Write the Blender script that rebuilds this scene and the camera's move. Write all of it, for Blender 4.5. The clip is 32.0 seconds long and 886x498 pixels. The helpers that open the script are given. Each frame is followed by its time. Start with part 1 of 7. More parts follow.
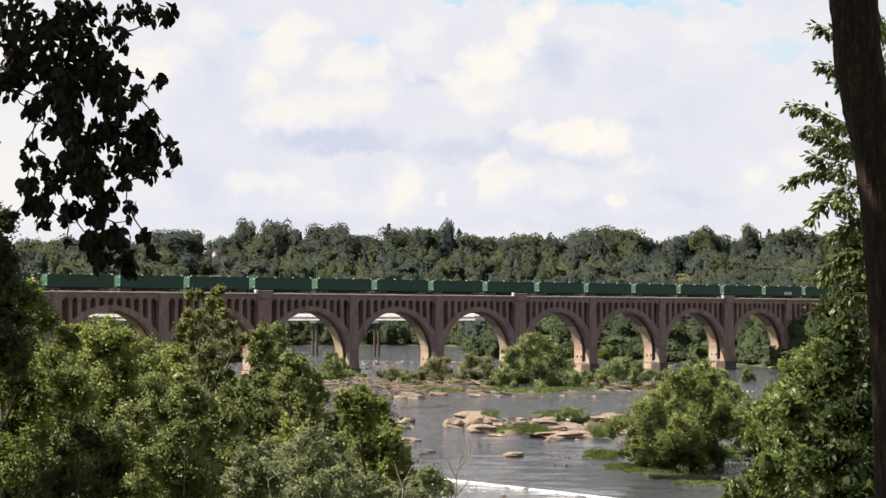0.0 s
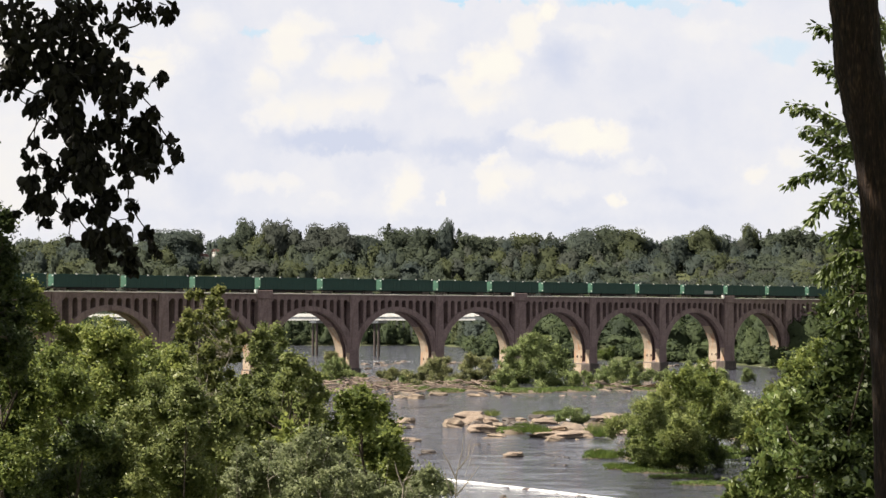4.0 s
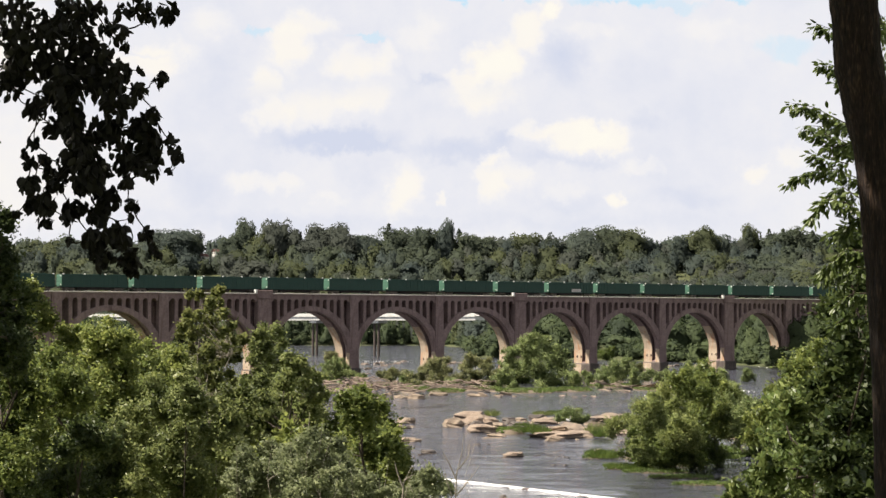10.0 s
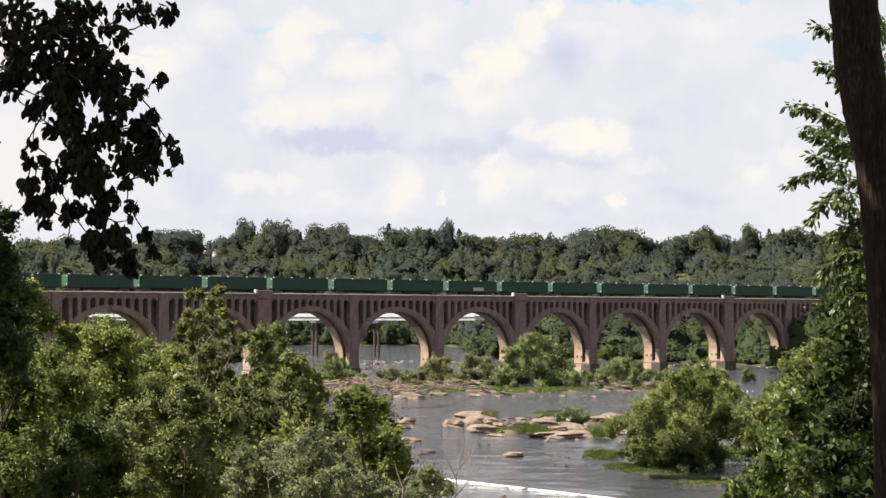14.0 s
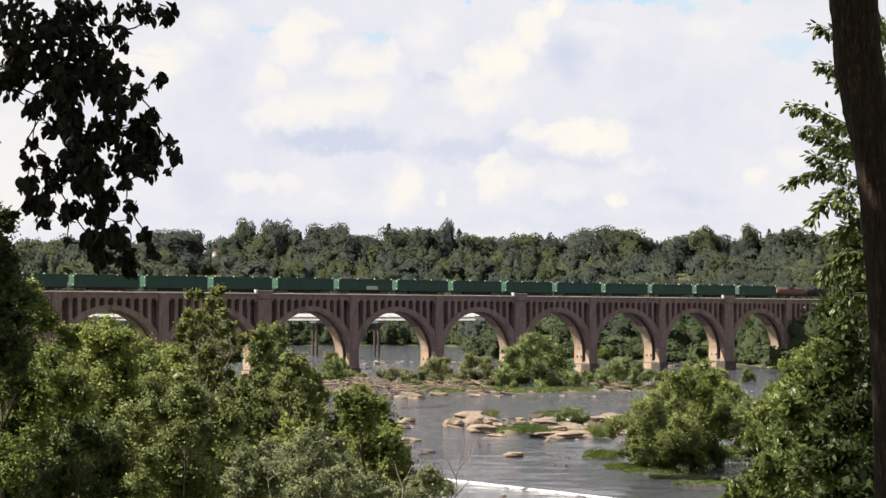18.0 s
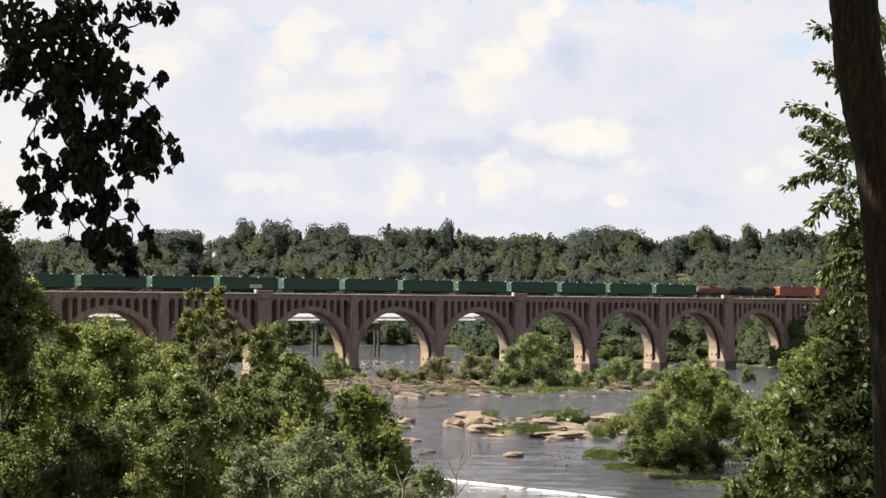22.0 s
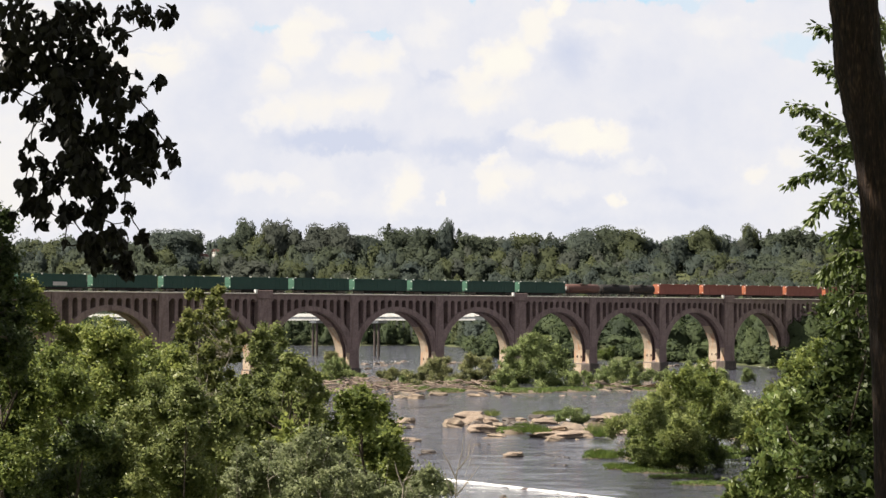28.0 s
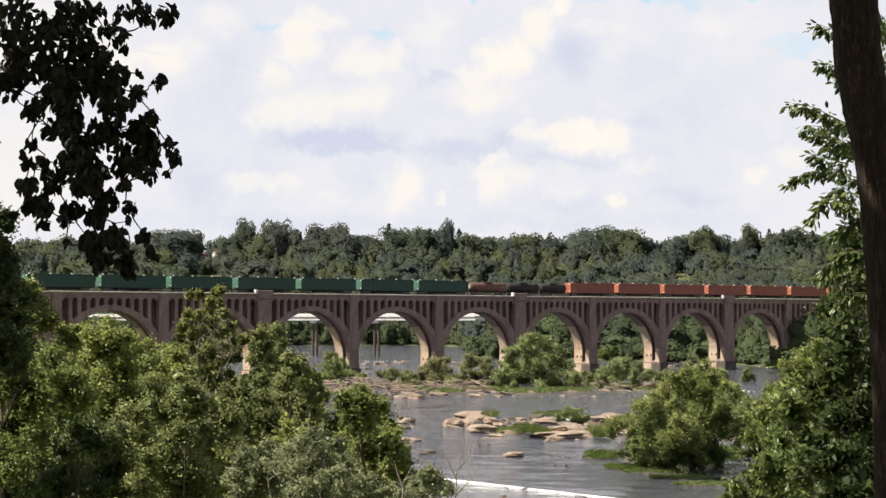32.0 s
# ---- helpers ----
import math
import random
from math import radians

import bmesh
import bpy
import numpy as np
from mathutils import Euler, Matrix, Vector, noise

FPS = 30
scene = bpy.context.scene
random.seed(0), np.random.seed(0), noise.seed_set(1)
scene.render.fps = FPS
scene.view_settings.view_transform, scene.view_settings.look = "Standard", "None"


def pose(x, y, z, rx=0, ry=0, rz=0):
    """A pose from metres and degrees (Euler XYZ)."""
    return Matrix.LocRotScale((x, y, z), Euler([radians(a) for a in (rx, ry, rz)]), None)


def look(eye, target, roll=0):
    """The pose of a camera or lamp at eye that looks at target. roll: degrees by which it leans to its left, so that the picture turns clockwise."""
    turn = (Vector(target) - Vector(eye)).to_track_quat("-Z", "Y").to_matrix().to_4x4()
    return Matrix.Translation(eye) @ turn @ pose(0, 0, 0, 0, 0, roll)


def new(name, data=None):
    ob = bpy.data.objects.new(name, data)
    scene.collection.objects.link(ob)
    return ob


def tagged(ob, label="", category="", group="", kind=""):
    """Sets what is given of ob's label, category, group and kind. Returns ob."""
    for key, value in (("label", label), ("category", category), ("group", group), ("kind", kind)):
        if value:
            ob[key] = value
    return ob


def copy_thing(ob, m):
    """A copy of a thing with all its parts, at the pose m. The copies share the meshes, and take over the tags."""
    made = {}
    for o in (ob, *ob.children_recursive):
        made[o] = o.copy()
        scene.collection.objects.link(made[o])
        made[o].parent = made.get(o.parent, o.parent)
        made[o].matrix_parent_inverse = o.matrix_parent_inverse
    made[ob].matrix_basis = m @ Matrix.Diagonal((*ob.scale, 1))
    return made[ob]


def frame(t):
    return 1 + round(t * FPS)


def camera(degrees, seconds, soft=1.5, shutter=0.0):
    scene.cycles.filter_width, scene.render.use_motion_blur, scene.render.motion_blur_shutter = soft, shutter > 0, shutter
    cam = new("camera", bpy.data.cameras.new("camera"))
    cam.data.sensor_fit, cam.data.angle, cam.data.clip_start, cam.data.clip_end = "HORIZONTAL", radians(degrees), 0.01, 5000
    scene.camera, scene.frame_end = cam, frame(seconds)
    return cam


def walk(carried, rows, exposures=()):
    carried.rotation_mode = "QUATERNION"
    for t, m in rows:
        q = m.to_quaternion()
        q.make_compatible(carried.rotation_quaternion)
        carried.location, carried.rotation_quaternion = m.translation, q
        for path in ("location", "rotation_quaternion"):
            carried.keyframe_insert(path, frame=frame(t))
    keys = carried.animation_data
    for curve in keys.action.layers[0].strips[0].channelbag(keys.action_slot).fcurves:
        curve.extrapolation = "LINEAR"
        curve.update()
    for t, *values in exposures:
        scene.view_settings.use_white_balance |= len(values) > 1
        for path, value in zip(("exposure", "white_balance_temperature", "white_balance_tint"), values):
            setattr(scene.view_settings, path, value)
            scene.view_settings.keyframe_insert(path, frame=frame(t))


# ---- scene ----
cam = camera(27.0, 32.0)
STAND = pose(0, 0, 15.7, 92.21, 0, 0)
walk(cam, [(0, STAND), (32, STAND)])

# ---- world, sun and exposure ----
SUN_AZ, SUN_EL = radians(-94), radians(51)
world = bpy.data.worlds.new("sky")
scene.world = world
world.use_nodes = True
wn = world.node_tree.nodes
wsky = wn.new("ShaderNodeTexSky")
wsky.sky_type, wsky.sun_disc = "NISHITA", False
wsky.sun_elevation, wsky.sun_rotation = SUN_EL, SUN_AZ
wsky.dust_density = 0.4
wn["Background"].inputs["Strength"].default_value = 0.061
whue = wn.new("ShaderNodeHueSaturation")  # broken cloud whitens the blue sky
whue.inputs["Saturation"].default_value = 0.4
world.node_tree.links.new(wsky.outputs[0], whue.inputs["Color"])
wmix = wn.new("ShaderNodeMix")
wmix.data_type = "RGBA"
wmix.inputs[0].default_value = 0.6
wmix.inputs[7].default_value = (5.3, 5.2, 5.3, 1)
world.node_tree.links.new(whue.outputs[0], wmix.inputs[6])
world.node_tree.links.new(wmix.outputs[2], wn["Background"].inputs["Color"])

sun = new("sun", bpy.data.lights.new("sun", "SUN"))
sun.data.energy, sun.data.angle, sun.data.color = 5.0, radians(0.6), (1.0, 0.91, 0.78)
to_sun = Vector((math.sin(SUN_AZ) * math.cos(SUN_EL), math.cos(SUN_AZ) * math.cos(SUN_EL), math.sin(SUN_EL)))
sun.matrix_world = look(to_sun * 900, (0, 0, 0))
scene.view_settings.exposure = 0.95


# ---- materials ----
def nodes_of(name):
    m = bpy.data.materials.new(name)
    m.use_nodes = True
    return m, m.node_tree.nodes, m.node_tree.links, m.node_tree.nodes["Principled BSDF"]


def noise_node(n, l, scale, detail=4, coords="Object", rough=0.55):
    tc = n.new("ShaderNodeTexCoord")
    t = n.new("ShaderNodeTexNoise")
    t.inputs["Scale"].default_value, t.inputs["Detail"].default_value = scale, detail
    t.inputs["Roughness"].default_value = rough
    l.new(tc.outputs[coords], t.inputs["Vector"])
    return t


def ramp(n, l, source, stops):
    r = n.new("ShaderNodeValToRGB")
    while len(r.color_ramp.elements) < len(stops):
        r.color_ramp.elements.new(0.5)
    for e, (p, c) in zip(r.color_ramp.elements, stops):
        e.position, e.color = p, (*c, 1)
    l.new(source, r.inputs["Fac"])
    return r.outputs["Color"]


def mix(n, l, fac, a, b, mode="MIX"):
    x = n.new("ShaderNodeMix")
    x.data_type, x.blend_type = "RGBA", mode
    for key, v in ((0, fac), (6, a), (7, b)):
        if hasattr(v, "is_linked"):
            l.new(v, x.inputs[key])
        elif key == 0:
            x.inputs[0].default_value = v
        else:
            x.inputs[key].default_value = (*v, 1)
    return x.outputs[2]


def surface(name, dark, light, scale, rough=0.85, fine=8.0, bump=0.3, dist=0.05, metal=0.0, stain=None):
    """A matt surface mottled at two scales, with relief; stain: colour of streaks."""
    m, n, l, b = nodes_of(name)
    big, small = noise_node(n, l, scale), noise_node(n, l, scale * fine, 6)
    col = ramp(n, l, big.outputs[0], [(0.3, dark), (0.72, light)])
    col = mix(n, l, 0.35, col, ramp(n, l, small.outputs[0], [(0.3, [v * 0.55 for v in dark]), (0.7, [min(1, v * 1.25) for v in light])]))
    if stain:
        tc, mp = n.new("ShaderNodeTexCoord"), n.new("ShaderNodeMapping")
        mp.inputs["Scale"].default_value = (0.9, 0.9, 0.12)
        st = n.new("ShaderNodeTexNoise")
        st.inputs["Scale"].default_value, st.inputs["Detail"].default_value = 1.1, 5
        l.new(tc.outputs["Object"], mp.inputs["Vector"])
        l.new(mp.outputs[0], st.inputs["Vector"])
        f = n.new("ShaderNodeMapRange")
        f.inputs["From Min"].default_value, f.inputs["From Max"].default_value = 0.52, 0.7
        l.new(st.outputs[0], f.inputs["Value"])
        col = mix(n, l, f.outputs[0], col, stain)
    l.new(col, b.inputs["Base Color"])
    b.inputs["Roughness"].default_value, b.inputs["Metallic"].default_value = rough, metal
    bp = n.new("ShaderNodeBump")
    bp.inputs["Strength"].default_value, bp.inputs["Distance"].default_value = bump, dist
    l.new(small.outputs[0], bp.inputs["Height"])
    l.new(bp.outputs[0], b.inputs["Normal"])
    return m


def foliage(name, dark, mid, light, scale=0.12, through_light=0.48, rough=0.45, vary=0.5, stops=(0.42, 0.78, 1.0)):
    """Leaves: colour drifts over the crown and from leaf to leaf, and some light shines through."""
    m, n, l, b = nodes_of(name)
    t = noise_node(n, l, scale, 3)
    geo, info = n.new("ShaderNodeNewGeometry"), n.new("ShaderNodeObjectInfo")
    add = n.new("ShaderNodeMath")
    add.operation = "MULTIPLY_ADD"
    add.inputs[1].default_value = vary
    l.new(geo.outputs["Random Per Island"], add.inputs[0])
    l.new(t.outputs[0], add.inputs[2])
    add2 = n.new("ShaderNodeMath")
    add2.operation = "MULTIPLY_ADD"
    add2.inputs[1].default_value = 0.16
    l.new(info.outputs["Random"], add2.inputs[0])
    l.new(add.outputs[0], add2.inputs[2])
    col = ramp(n, l, add2.outputs[0], list(zip(stops, (dark, mid, light))))
    l.new(col, b.inputs["Base Color"])
    b.inputs["Roughness"].default_value = rough
    b.inputs["Specular IOR Level"].default_value = 0.35
    tr, sh = n.new("ShaderNodeBsdfTranslucent"), n.new("ShaderNodeMixShader")
    l.new(mix(n, l, 0.5, col, light), tr.inputs["Color"])
    sh.inputs[0].default_value = through_light
    l.new(b.outputs[0], sh.inputs[1])
    l.new(tr.outputs[0], sh.inputs[2])
    l.new(sh.outputs[0], n["Material Output"].inputs["Surface"])
    return m


def painted(name, colour, rough=0.5, worn=0.6, rust=(0.16, 0.07, 0.035)):
    """Dull paint on steel, faded in patches, with rust streaks."""
    m, n, l, b = nodes_of(name)
    t, s = noise_node(n, l, 0.7, 5), noise_node(n, l, 6.0, 5)
    col = mix(n, l, t.outputs[0], [v * 0.75 for v in colour], [min(1, v * 1.2 + 0.01) for v in colour])
    f = n.new("ShaderNodeMapRange")
    f.inputs["From Min"].default_value, f.inputs["From Max"].default_value, f.inputs["To Max"].default_value = 0.56, 0.72, worn
    l.new(s.outputs[0], f.inputs["Value"])
    l.new(mix(n, l, f.outputs[0], col, rust), b.inputs["Base Color"])
    b.inputs["Roughness"].default_value = rough
    return m


CONCRETE = surface("weathered_concrete", (0.142, 0.098, 0.092), (0.286, 0.207, 0.194), 0.22, 0.9, 9, 0.4, 0.04, stain=(0.126, 0.083, 0.078))
# sunlight on the reveals is put into this paler tone; the rust is surface
CONCRETE_SUNLIT_RUST = surface("sunlit_rusty_concrete", (0.284, 0.210, 0.148), (0.516, 0.420, 0.316), 0.5, 0.9, 9, 0.5, 0.05, stain=(0.378, 0.193, 0.098))
CONCRETE_WET = surface("water_stained_concrete", (0.045, 0.034, 0.03), (0.125, 0.098, 0.085), 0.6, 0.75, 8, 0.5, 0.05, stain=(0.05, 0.04, 0.034))
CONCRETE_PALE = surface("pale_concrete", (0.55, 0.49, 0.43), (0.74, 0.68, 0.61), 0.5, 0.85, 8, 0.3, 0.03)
CONCRETE_WHITE = surface("white_concrete", (0.5, 0.5, 0.48), (0.7, 0.7, 0.68), 0.1, 0.8)
ROCK = surface("river_rock", (0.085, 0.063, 0.048), (0.36, 0.28, 0.205), 0.62, 0.9, 6, 0.8, 0.2)
ROCK_BARE = surface("bare_pale_rock", (0.135, 0.098, 0.074), (0.385, 0.298, 0.226), 0.8, 0.9, 6, 0.9, 0.2)
ROCK_DARK = surface("dark_wet_rock", (0.035, 0.028, 0.025), (0.115, 0.09, 0.072), 0.6, 0.6, 6, 0.6, 0.1)
MUD = surface("river_mud", (0.085, 0.062, 0.042), (0.19, 0.145, 0.10), 0.5, 0.85, 8, 0.5, 0.1)
SOIL = surface("wooded_ground", (0.04, 0.05, 0.018), (0.09, 0.10, 0.035), 0.06, 0.95, 30, 0.6, 0.3)
BARK = surface("dark_bark", (0.024, 0.017, 0.013), (0.085, 0.062, 0.044), 3.0, 0.95, 7, 1.0, 0.06)
def ridged_bark():
    m, n, l, b = nodes_of("ridged_bark")
    tc, mp = n.new("ShaderNodeTexCoord"), n.new("ShaderNodeMapping")
    mp.inputs["Scale"].default_value = (1, 1, 0.16)
    l.new(tc.outputs["Object"], mp.inputs["Vector"])
    t = n.new("ShaderNodeTexNoise")
    t.inputs["Scale"].default_value, t.inputs["Detail"].default_value = 26, 8
    l.new(mp.outputs[0], t.inputs["Vector"])
    h = n.new("ShaderNodeMath")
    l.new(t.outputs[0], h.inputs[0])
    fine = n.new("ShaderNodeTexNoise")
    fine.inputs["Scale"].default_value, fine.inputs["Detail"].default_value = 90, 6
    l.new(mp.outputs[0], fine.inputs["Vector"])
    l.new(fine.outputs[0], h.inputs[1])
    half = n.new("ShaderNodeMath")
    half.operation = "MULTIPLY"
    half.inputs[1].default_value = 0.5
    l.new(h.outputs[0], half.inputs[0])
    l.new(ramp(n, l, half.outputs[0], [(0.38, (0.010, 0.0055, 0.004)), (0.54, (0.034, 0.019, 0.013)), (0.68, (0.12, 0.072, 0.045))]), b.inputs["Base Color"])
    b.inputs["Roughness"].default_value = 0.95
    bp = n.new("ShaderNodeBump")
    bp.inputs["Strength"].default_value, bp.inputs["Distance"].default_value = 1.0, 0.03
    l.new(h.outputs[0], bp.inputs["Height"])
    l.new(bp.outputs[0], b.inputs["Normal"])
    return m


BARK_RIDGED = ridged_bark()
DRIFT_WOOD = surface("weathered_driftwood", (0.15, 0.105, 0.082), (0.44, 0.345, 0.28), 1.2, 0.9, 7, 0.6, 0.03)
BARK_PALE = surface("pale_bark", (0.224, 0.187, 0.150), (0.416, 0.367, 0.300), 2.0, 0.9, 7, 0.6, 0.03)
BALLAST = surface("ballast", (0.08, 0.07, 0.065), (0.17, 0.155, 0.14), 3.0, 0.95, 5, 0.8, 0.08)
STEEL = surface("dull_steel", (0.10, 0.085, 0.075), (0.2, 0.17, 0.15), 2.0, 0.5, 6, 0.2, 0.01, 0.8)
GRASS = foliage("river_grass", (0.05, 0.078, 0.018), (0.09, 0.14, 0.03), (0.15, 0.205, 0.046), 0.35, 0.3)
LEAF_A = foliage("green_leaves", (0.063, 0.096, 0.026), (0.150, 0.197, 0.052), (0.306, 0.339, 0.097))
LEAF_B = foliage("olive_leaves", (0.068, 0.093, 0.029), (0.153, 0.193, 0.062), (0.291, 0.317, 0.119))
LEAF_C = foliage("dark_leaves", (0.041, 0.064, 0.017), (0.096, 0.137, 0.032), (0.202, 0.243, 0.065))
LEAF_WILLOW = foliage("willow_leaves", (0.082, 0.113, 0.039), (0.181, 0.228, 0.074), (0.328, 0.358, 0.122), 0.12, 0.5)
# darker copy of the bank leaves, with shade put into its colour
LEAF_SHADED = foliage("shaded_bank_leaves", (0.020, 0.034, 0.011), (0.045, 0.070, 0.020), (0.107, 0.134, 0.045))
LEAF_D = foliage("grey_green_leaves", (0.089, 0.111, 0.052), (0.183, 0.218, 0.101), (0.319, 0.346, 0.187))
LEAF_E = foliage("yellowing_leaves", (0.055, 0.075, 0.022), (0.131, 0.153, 0.047), (0.240, 0.253, 0.084))
LEAF_RIVER = foliage("river_shrub_leaves", (0.087, 0.122, 0.049), (0.178, 0.233, 0.091), (0.326, 0.377, 0.151), 0.3)
LEAF_RIVER_B = foliage("river_olive_leaves", (0.090, 0.107, 0.050), (0.184, 0.204, 0.093), (0.323, 0.323, 0.148), 0.3)
LEAF_ASH = foliage("ash_leaves", (0.030, 0.047, 0.011), (0.060, 0.088, 0.019), (0.125, 0.16, 0.045), 0.3, 0.3, 0.4)
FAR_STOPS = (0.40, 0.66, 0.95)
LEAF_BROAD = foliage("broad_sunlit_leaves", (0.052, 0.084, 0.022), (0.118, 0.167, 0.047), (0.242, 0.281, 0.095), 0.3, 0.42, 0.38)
# haze is put into the bluish grey of these far leaf colours
LEAF_FAR = foliage("hazy_far_leaves", (0.041, 0.054, 0.042), (0.063, 0.080, 0.055), (0.097, 0.115, 0.069), 0.022, 0.46, 0.9, 0.26, FAR_STOPS)
LEAF_FAR_DARK = foliage("hazy_far_dark_leaves", (0.039, 0.055, 0.053), (0.061, 0.079, 0.068), (0.098, 0.117, 0.085), 0.022, 0.46, 0.9, 0.26, FAR_STOPS)
LEAF_FAR_OLIVE = foliage("hazy_far_olive_leaves", (0.046, 0.058, 0.033), (0.075, 0.089, 0.044), (0.112, 0.127, 0.057), 0.022, 0.46, 0.9, 0.26, FAR_STOPS)
LEAF_FAR_HAZE = foliage("hazy_far_grey_leaves", (0.042, 0.051, 0.045), (0.061, 0.071, 0.058), (0.085, 0.096, 0.075), 0.022, 0.46, 0.9, 0.26, FAR_STOPS)
LEAF_SHORE = foliage("shore_leaves", (0.012, 0.021, 0.010), (0.025, 0.039, 0.016), (0.056, 0.076, 0.027), 0.03, 0.2, 0.85, 0.3, FAR_STOPS)
LEAF_SHORE_DARK = foliage("shore_dark_leaves", (0.014, 0.024, 0.013), (0.028, 0.042, 0.020), (0.054, 0.074, 0.029), 0.03, 0.2, 0.85, 0.3, FAR_STOPS)
# near-black tone puts the boughs' backlight and shade into the leaf colour
LEAF_SHADE = foliage("shade_black_leaves", (0.012, 0.011, 0.008), (0.018, 0.017, 0.011), (0.028, 0.027, 0.015), 0.5, 0.03, 0.65)
GREEN_PAINT = painted("green_paint", (0.0035, 0.042, 0.029), 0.6, 0.25)
# these two paler tones stand in for sunlight on the car ends
SUNLIT_GREEN = painted("sunlit_green_paint", (0.055, 0.15, 0.10), 0.6, 0.25)
LIGHT_ORANGE = painted("light_orange_paint", (0.40, 0.125, 0.06), 0.6, 0.25)
ORANGE_PAINT = painted("rust_orange_paint", (0.215, 0.062, 0.046), 0.6, 0.5)
BROWN_PAINT = painted("brown_tank_paint", (0.10, 0.045, 0.036), 0.8, 0.5)
BLACK_PAINT = painted("black_paint", (0.007, 0.0065, 0.007), 0.85, 0.3)
DARK_PAINT = painted("dark_stained_paint", (0.013, 0.009, 0.009), 0.85, 0.5)
GREY_PAINT = painted("grey_paint", (0.45, 0.42, 0.4), 0.5, 0.2)
WHITE_PAINT = painted("white_paint", (0.75, 0.74, 0.7), 0.5, 0.1)


def water_material():
    """Shallow silty river: small ripples everywhere, ruffled and calm reaches stretched to read as streaks from the
    camera.
    """
    m, n, l, b = nodes_of("river_water")
    tc = n.new("ShaderNodeTexCoord")
    waves = []
    for sc, size, detail in (((0.55, 1.0, 1), 1.1, 6), ((0.05, 0.03, 1), 1.0, 4), ((0.13, 0.27, 1), 1.0, 5), ((0.17, 0.36, 1), 1.0, 2.5)):
        mp, t = n.new("ShaderNodeMapping"), n.new("ShaderNodeTexNoise")
        mp.inputs["Scale"].default_value = sc
        mp.inputs["Rotation"].default_value = (0, 0, 0.35)
        l.new(tc.outputs["Object"], mp.inputs["Vector"])
        t.inputs["Scale"].default_value, t.inputs["Detail"].default_value, t.inputs["Roughness"].default_value = size, detail, 0.6
        l.new(mp.outputs[0], t.inputs["Vector"])
        waves.append(t.outputs[0])
    both = n.new("ShaderNodeMath")
    both.operation = "MULTIPLY_ADD"
    both.inputs[1].default_value = 0.75
    l.new(waves[1], both.inputs[0])
    l.new(waves[2], both.inputs[2])
    calm = n.new("ShaderNodeMapRange")  # calm and ruffled reaches
    for key, val in (("From Min", 0.79), ("From Max", 0.96), ("To Min", 0.05), ("To Max", 0.62)):
        calm.inputs[key].default_value = val
    l.new(both.outputs[0], calm.inputs["Value"])
    l.new(mix(n, l, waves[2], (0.028, 0.030, 0.040), (0.080, 0.083, 0.104)), b.inputs["Base Color"])
    b.inputs["Roughness"].default_value = 0.1
    b.inputs["IOR"].default_value = 1.33
    bp = n.new("ShaderNodeBump")
    bp.inputs["Distance"].default_value = 3.2
    l.new(calm.outputs[0], bp.inputs["Strength"])
    swell = n.new("ShaderNodeMath")
    swell.operation = "MULTIPLY_ADD"
    swell.inputs[1].default_value = 0.25
    l.new(waves[0], swell.inputs[0])
    l.new(waves[3], swell.inputs[2])
    l.new(swell.outputs[0], bp.inputs["Height"])
    l.new(bp.outputs[0], b.inputs["Normal"])
    return m


WATER = water_material()
FOAM = surface("white_water", (0.62, 0.62, 0.6), (0.9, 0.9, 0.88), 1.5, 0.7, 5, 0.8, 0.15)


# ---- mesh helpers ----
def mesh_of(name, verts, faces, material, smooth=False):
    verts, me = np.asarray(verts, dtype=np.float32).reshape(-1, 3), bpy.data.meshes.new(name)
    if isinstance(faces, np.ndarray):
        k = faces.shape[1]
        me.vertices.add(len(verts))
        me.vertices.foreach_set("co", verts.ravel())
        me.loops.add(faces.size)
        me.loops.foreach_set("vertex_index", faces.astype(np.int32).ravel())
        me.polygons.add(len(faces))
        me.polygons.foreach_set("loop_start", np.arange(0, faces.size, k, dtype=np.int32))
        me.update(calc_edges=True)
    else:
        me.from_pydata([tuple(v) for v in verts], [], faces)
    me.polygons.foreach_set("use_smooth", [smooth] * len(me.polygons))
    me.materials.append(material)
    return me


def soften(me, normals):
    """Shades a leafy mass by the given normals of its points."""
    at = me.attributes.new("custom_normal", "FLOAT_VECTOR", "POINT")
    at.data.foreach_set("vector", np.asarray(normals, dtype=np.float32).ravel())
    return me


def facing(v, f, n):
    """Turns the triangles so that they face the way of their points' normals."""
    c = np.cross(v[f[:, 1]] - v[f[:, 0]], v[f[:, 2]] - v[f[:, 0]])
    back = (c * n[f[:, 0]]).sum(axis=1) < 0
    f = f.copy()
    f[back] = f[back][:, ::-1]
    return f


def unit(a):
    return a / (np.linalg.norm(a, axis=1)[:, None] + 1e-9)


def part(name, me, material=None, parent=None, label="", m=None):
    """Links a bmesh or mesh as one object, under a thing or a part."""
    if isinstance(me, bmesh.types.BMesh):
        bm, me = me, bpy.data.meshes.new(name)
        bm.to_mesh(me)
        bm.free()
        me.materials.append(material)
    ob = new(name, me)
    ob.parent = parent
    if m is not None:
        ob.matrix_basis = m
    return tagged(ob, label) if label else ob


def thing(name, label, category, m=None, group="", kind=""):
    ob = new(name)
    ob.empty_display_size = 0.2
    if m is not None:
        ob.matrix_basis = m
    return tagged(ob, label, category, group, kind)


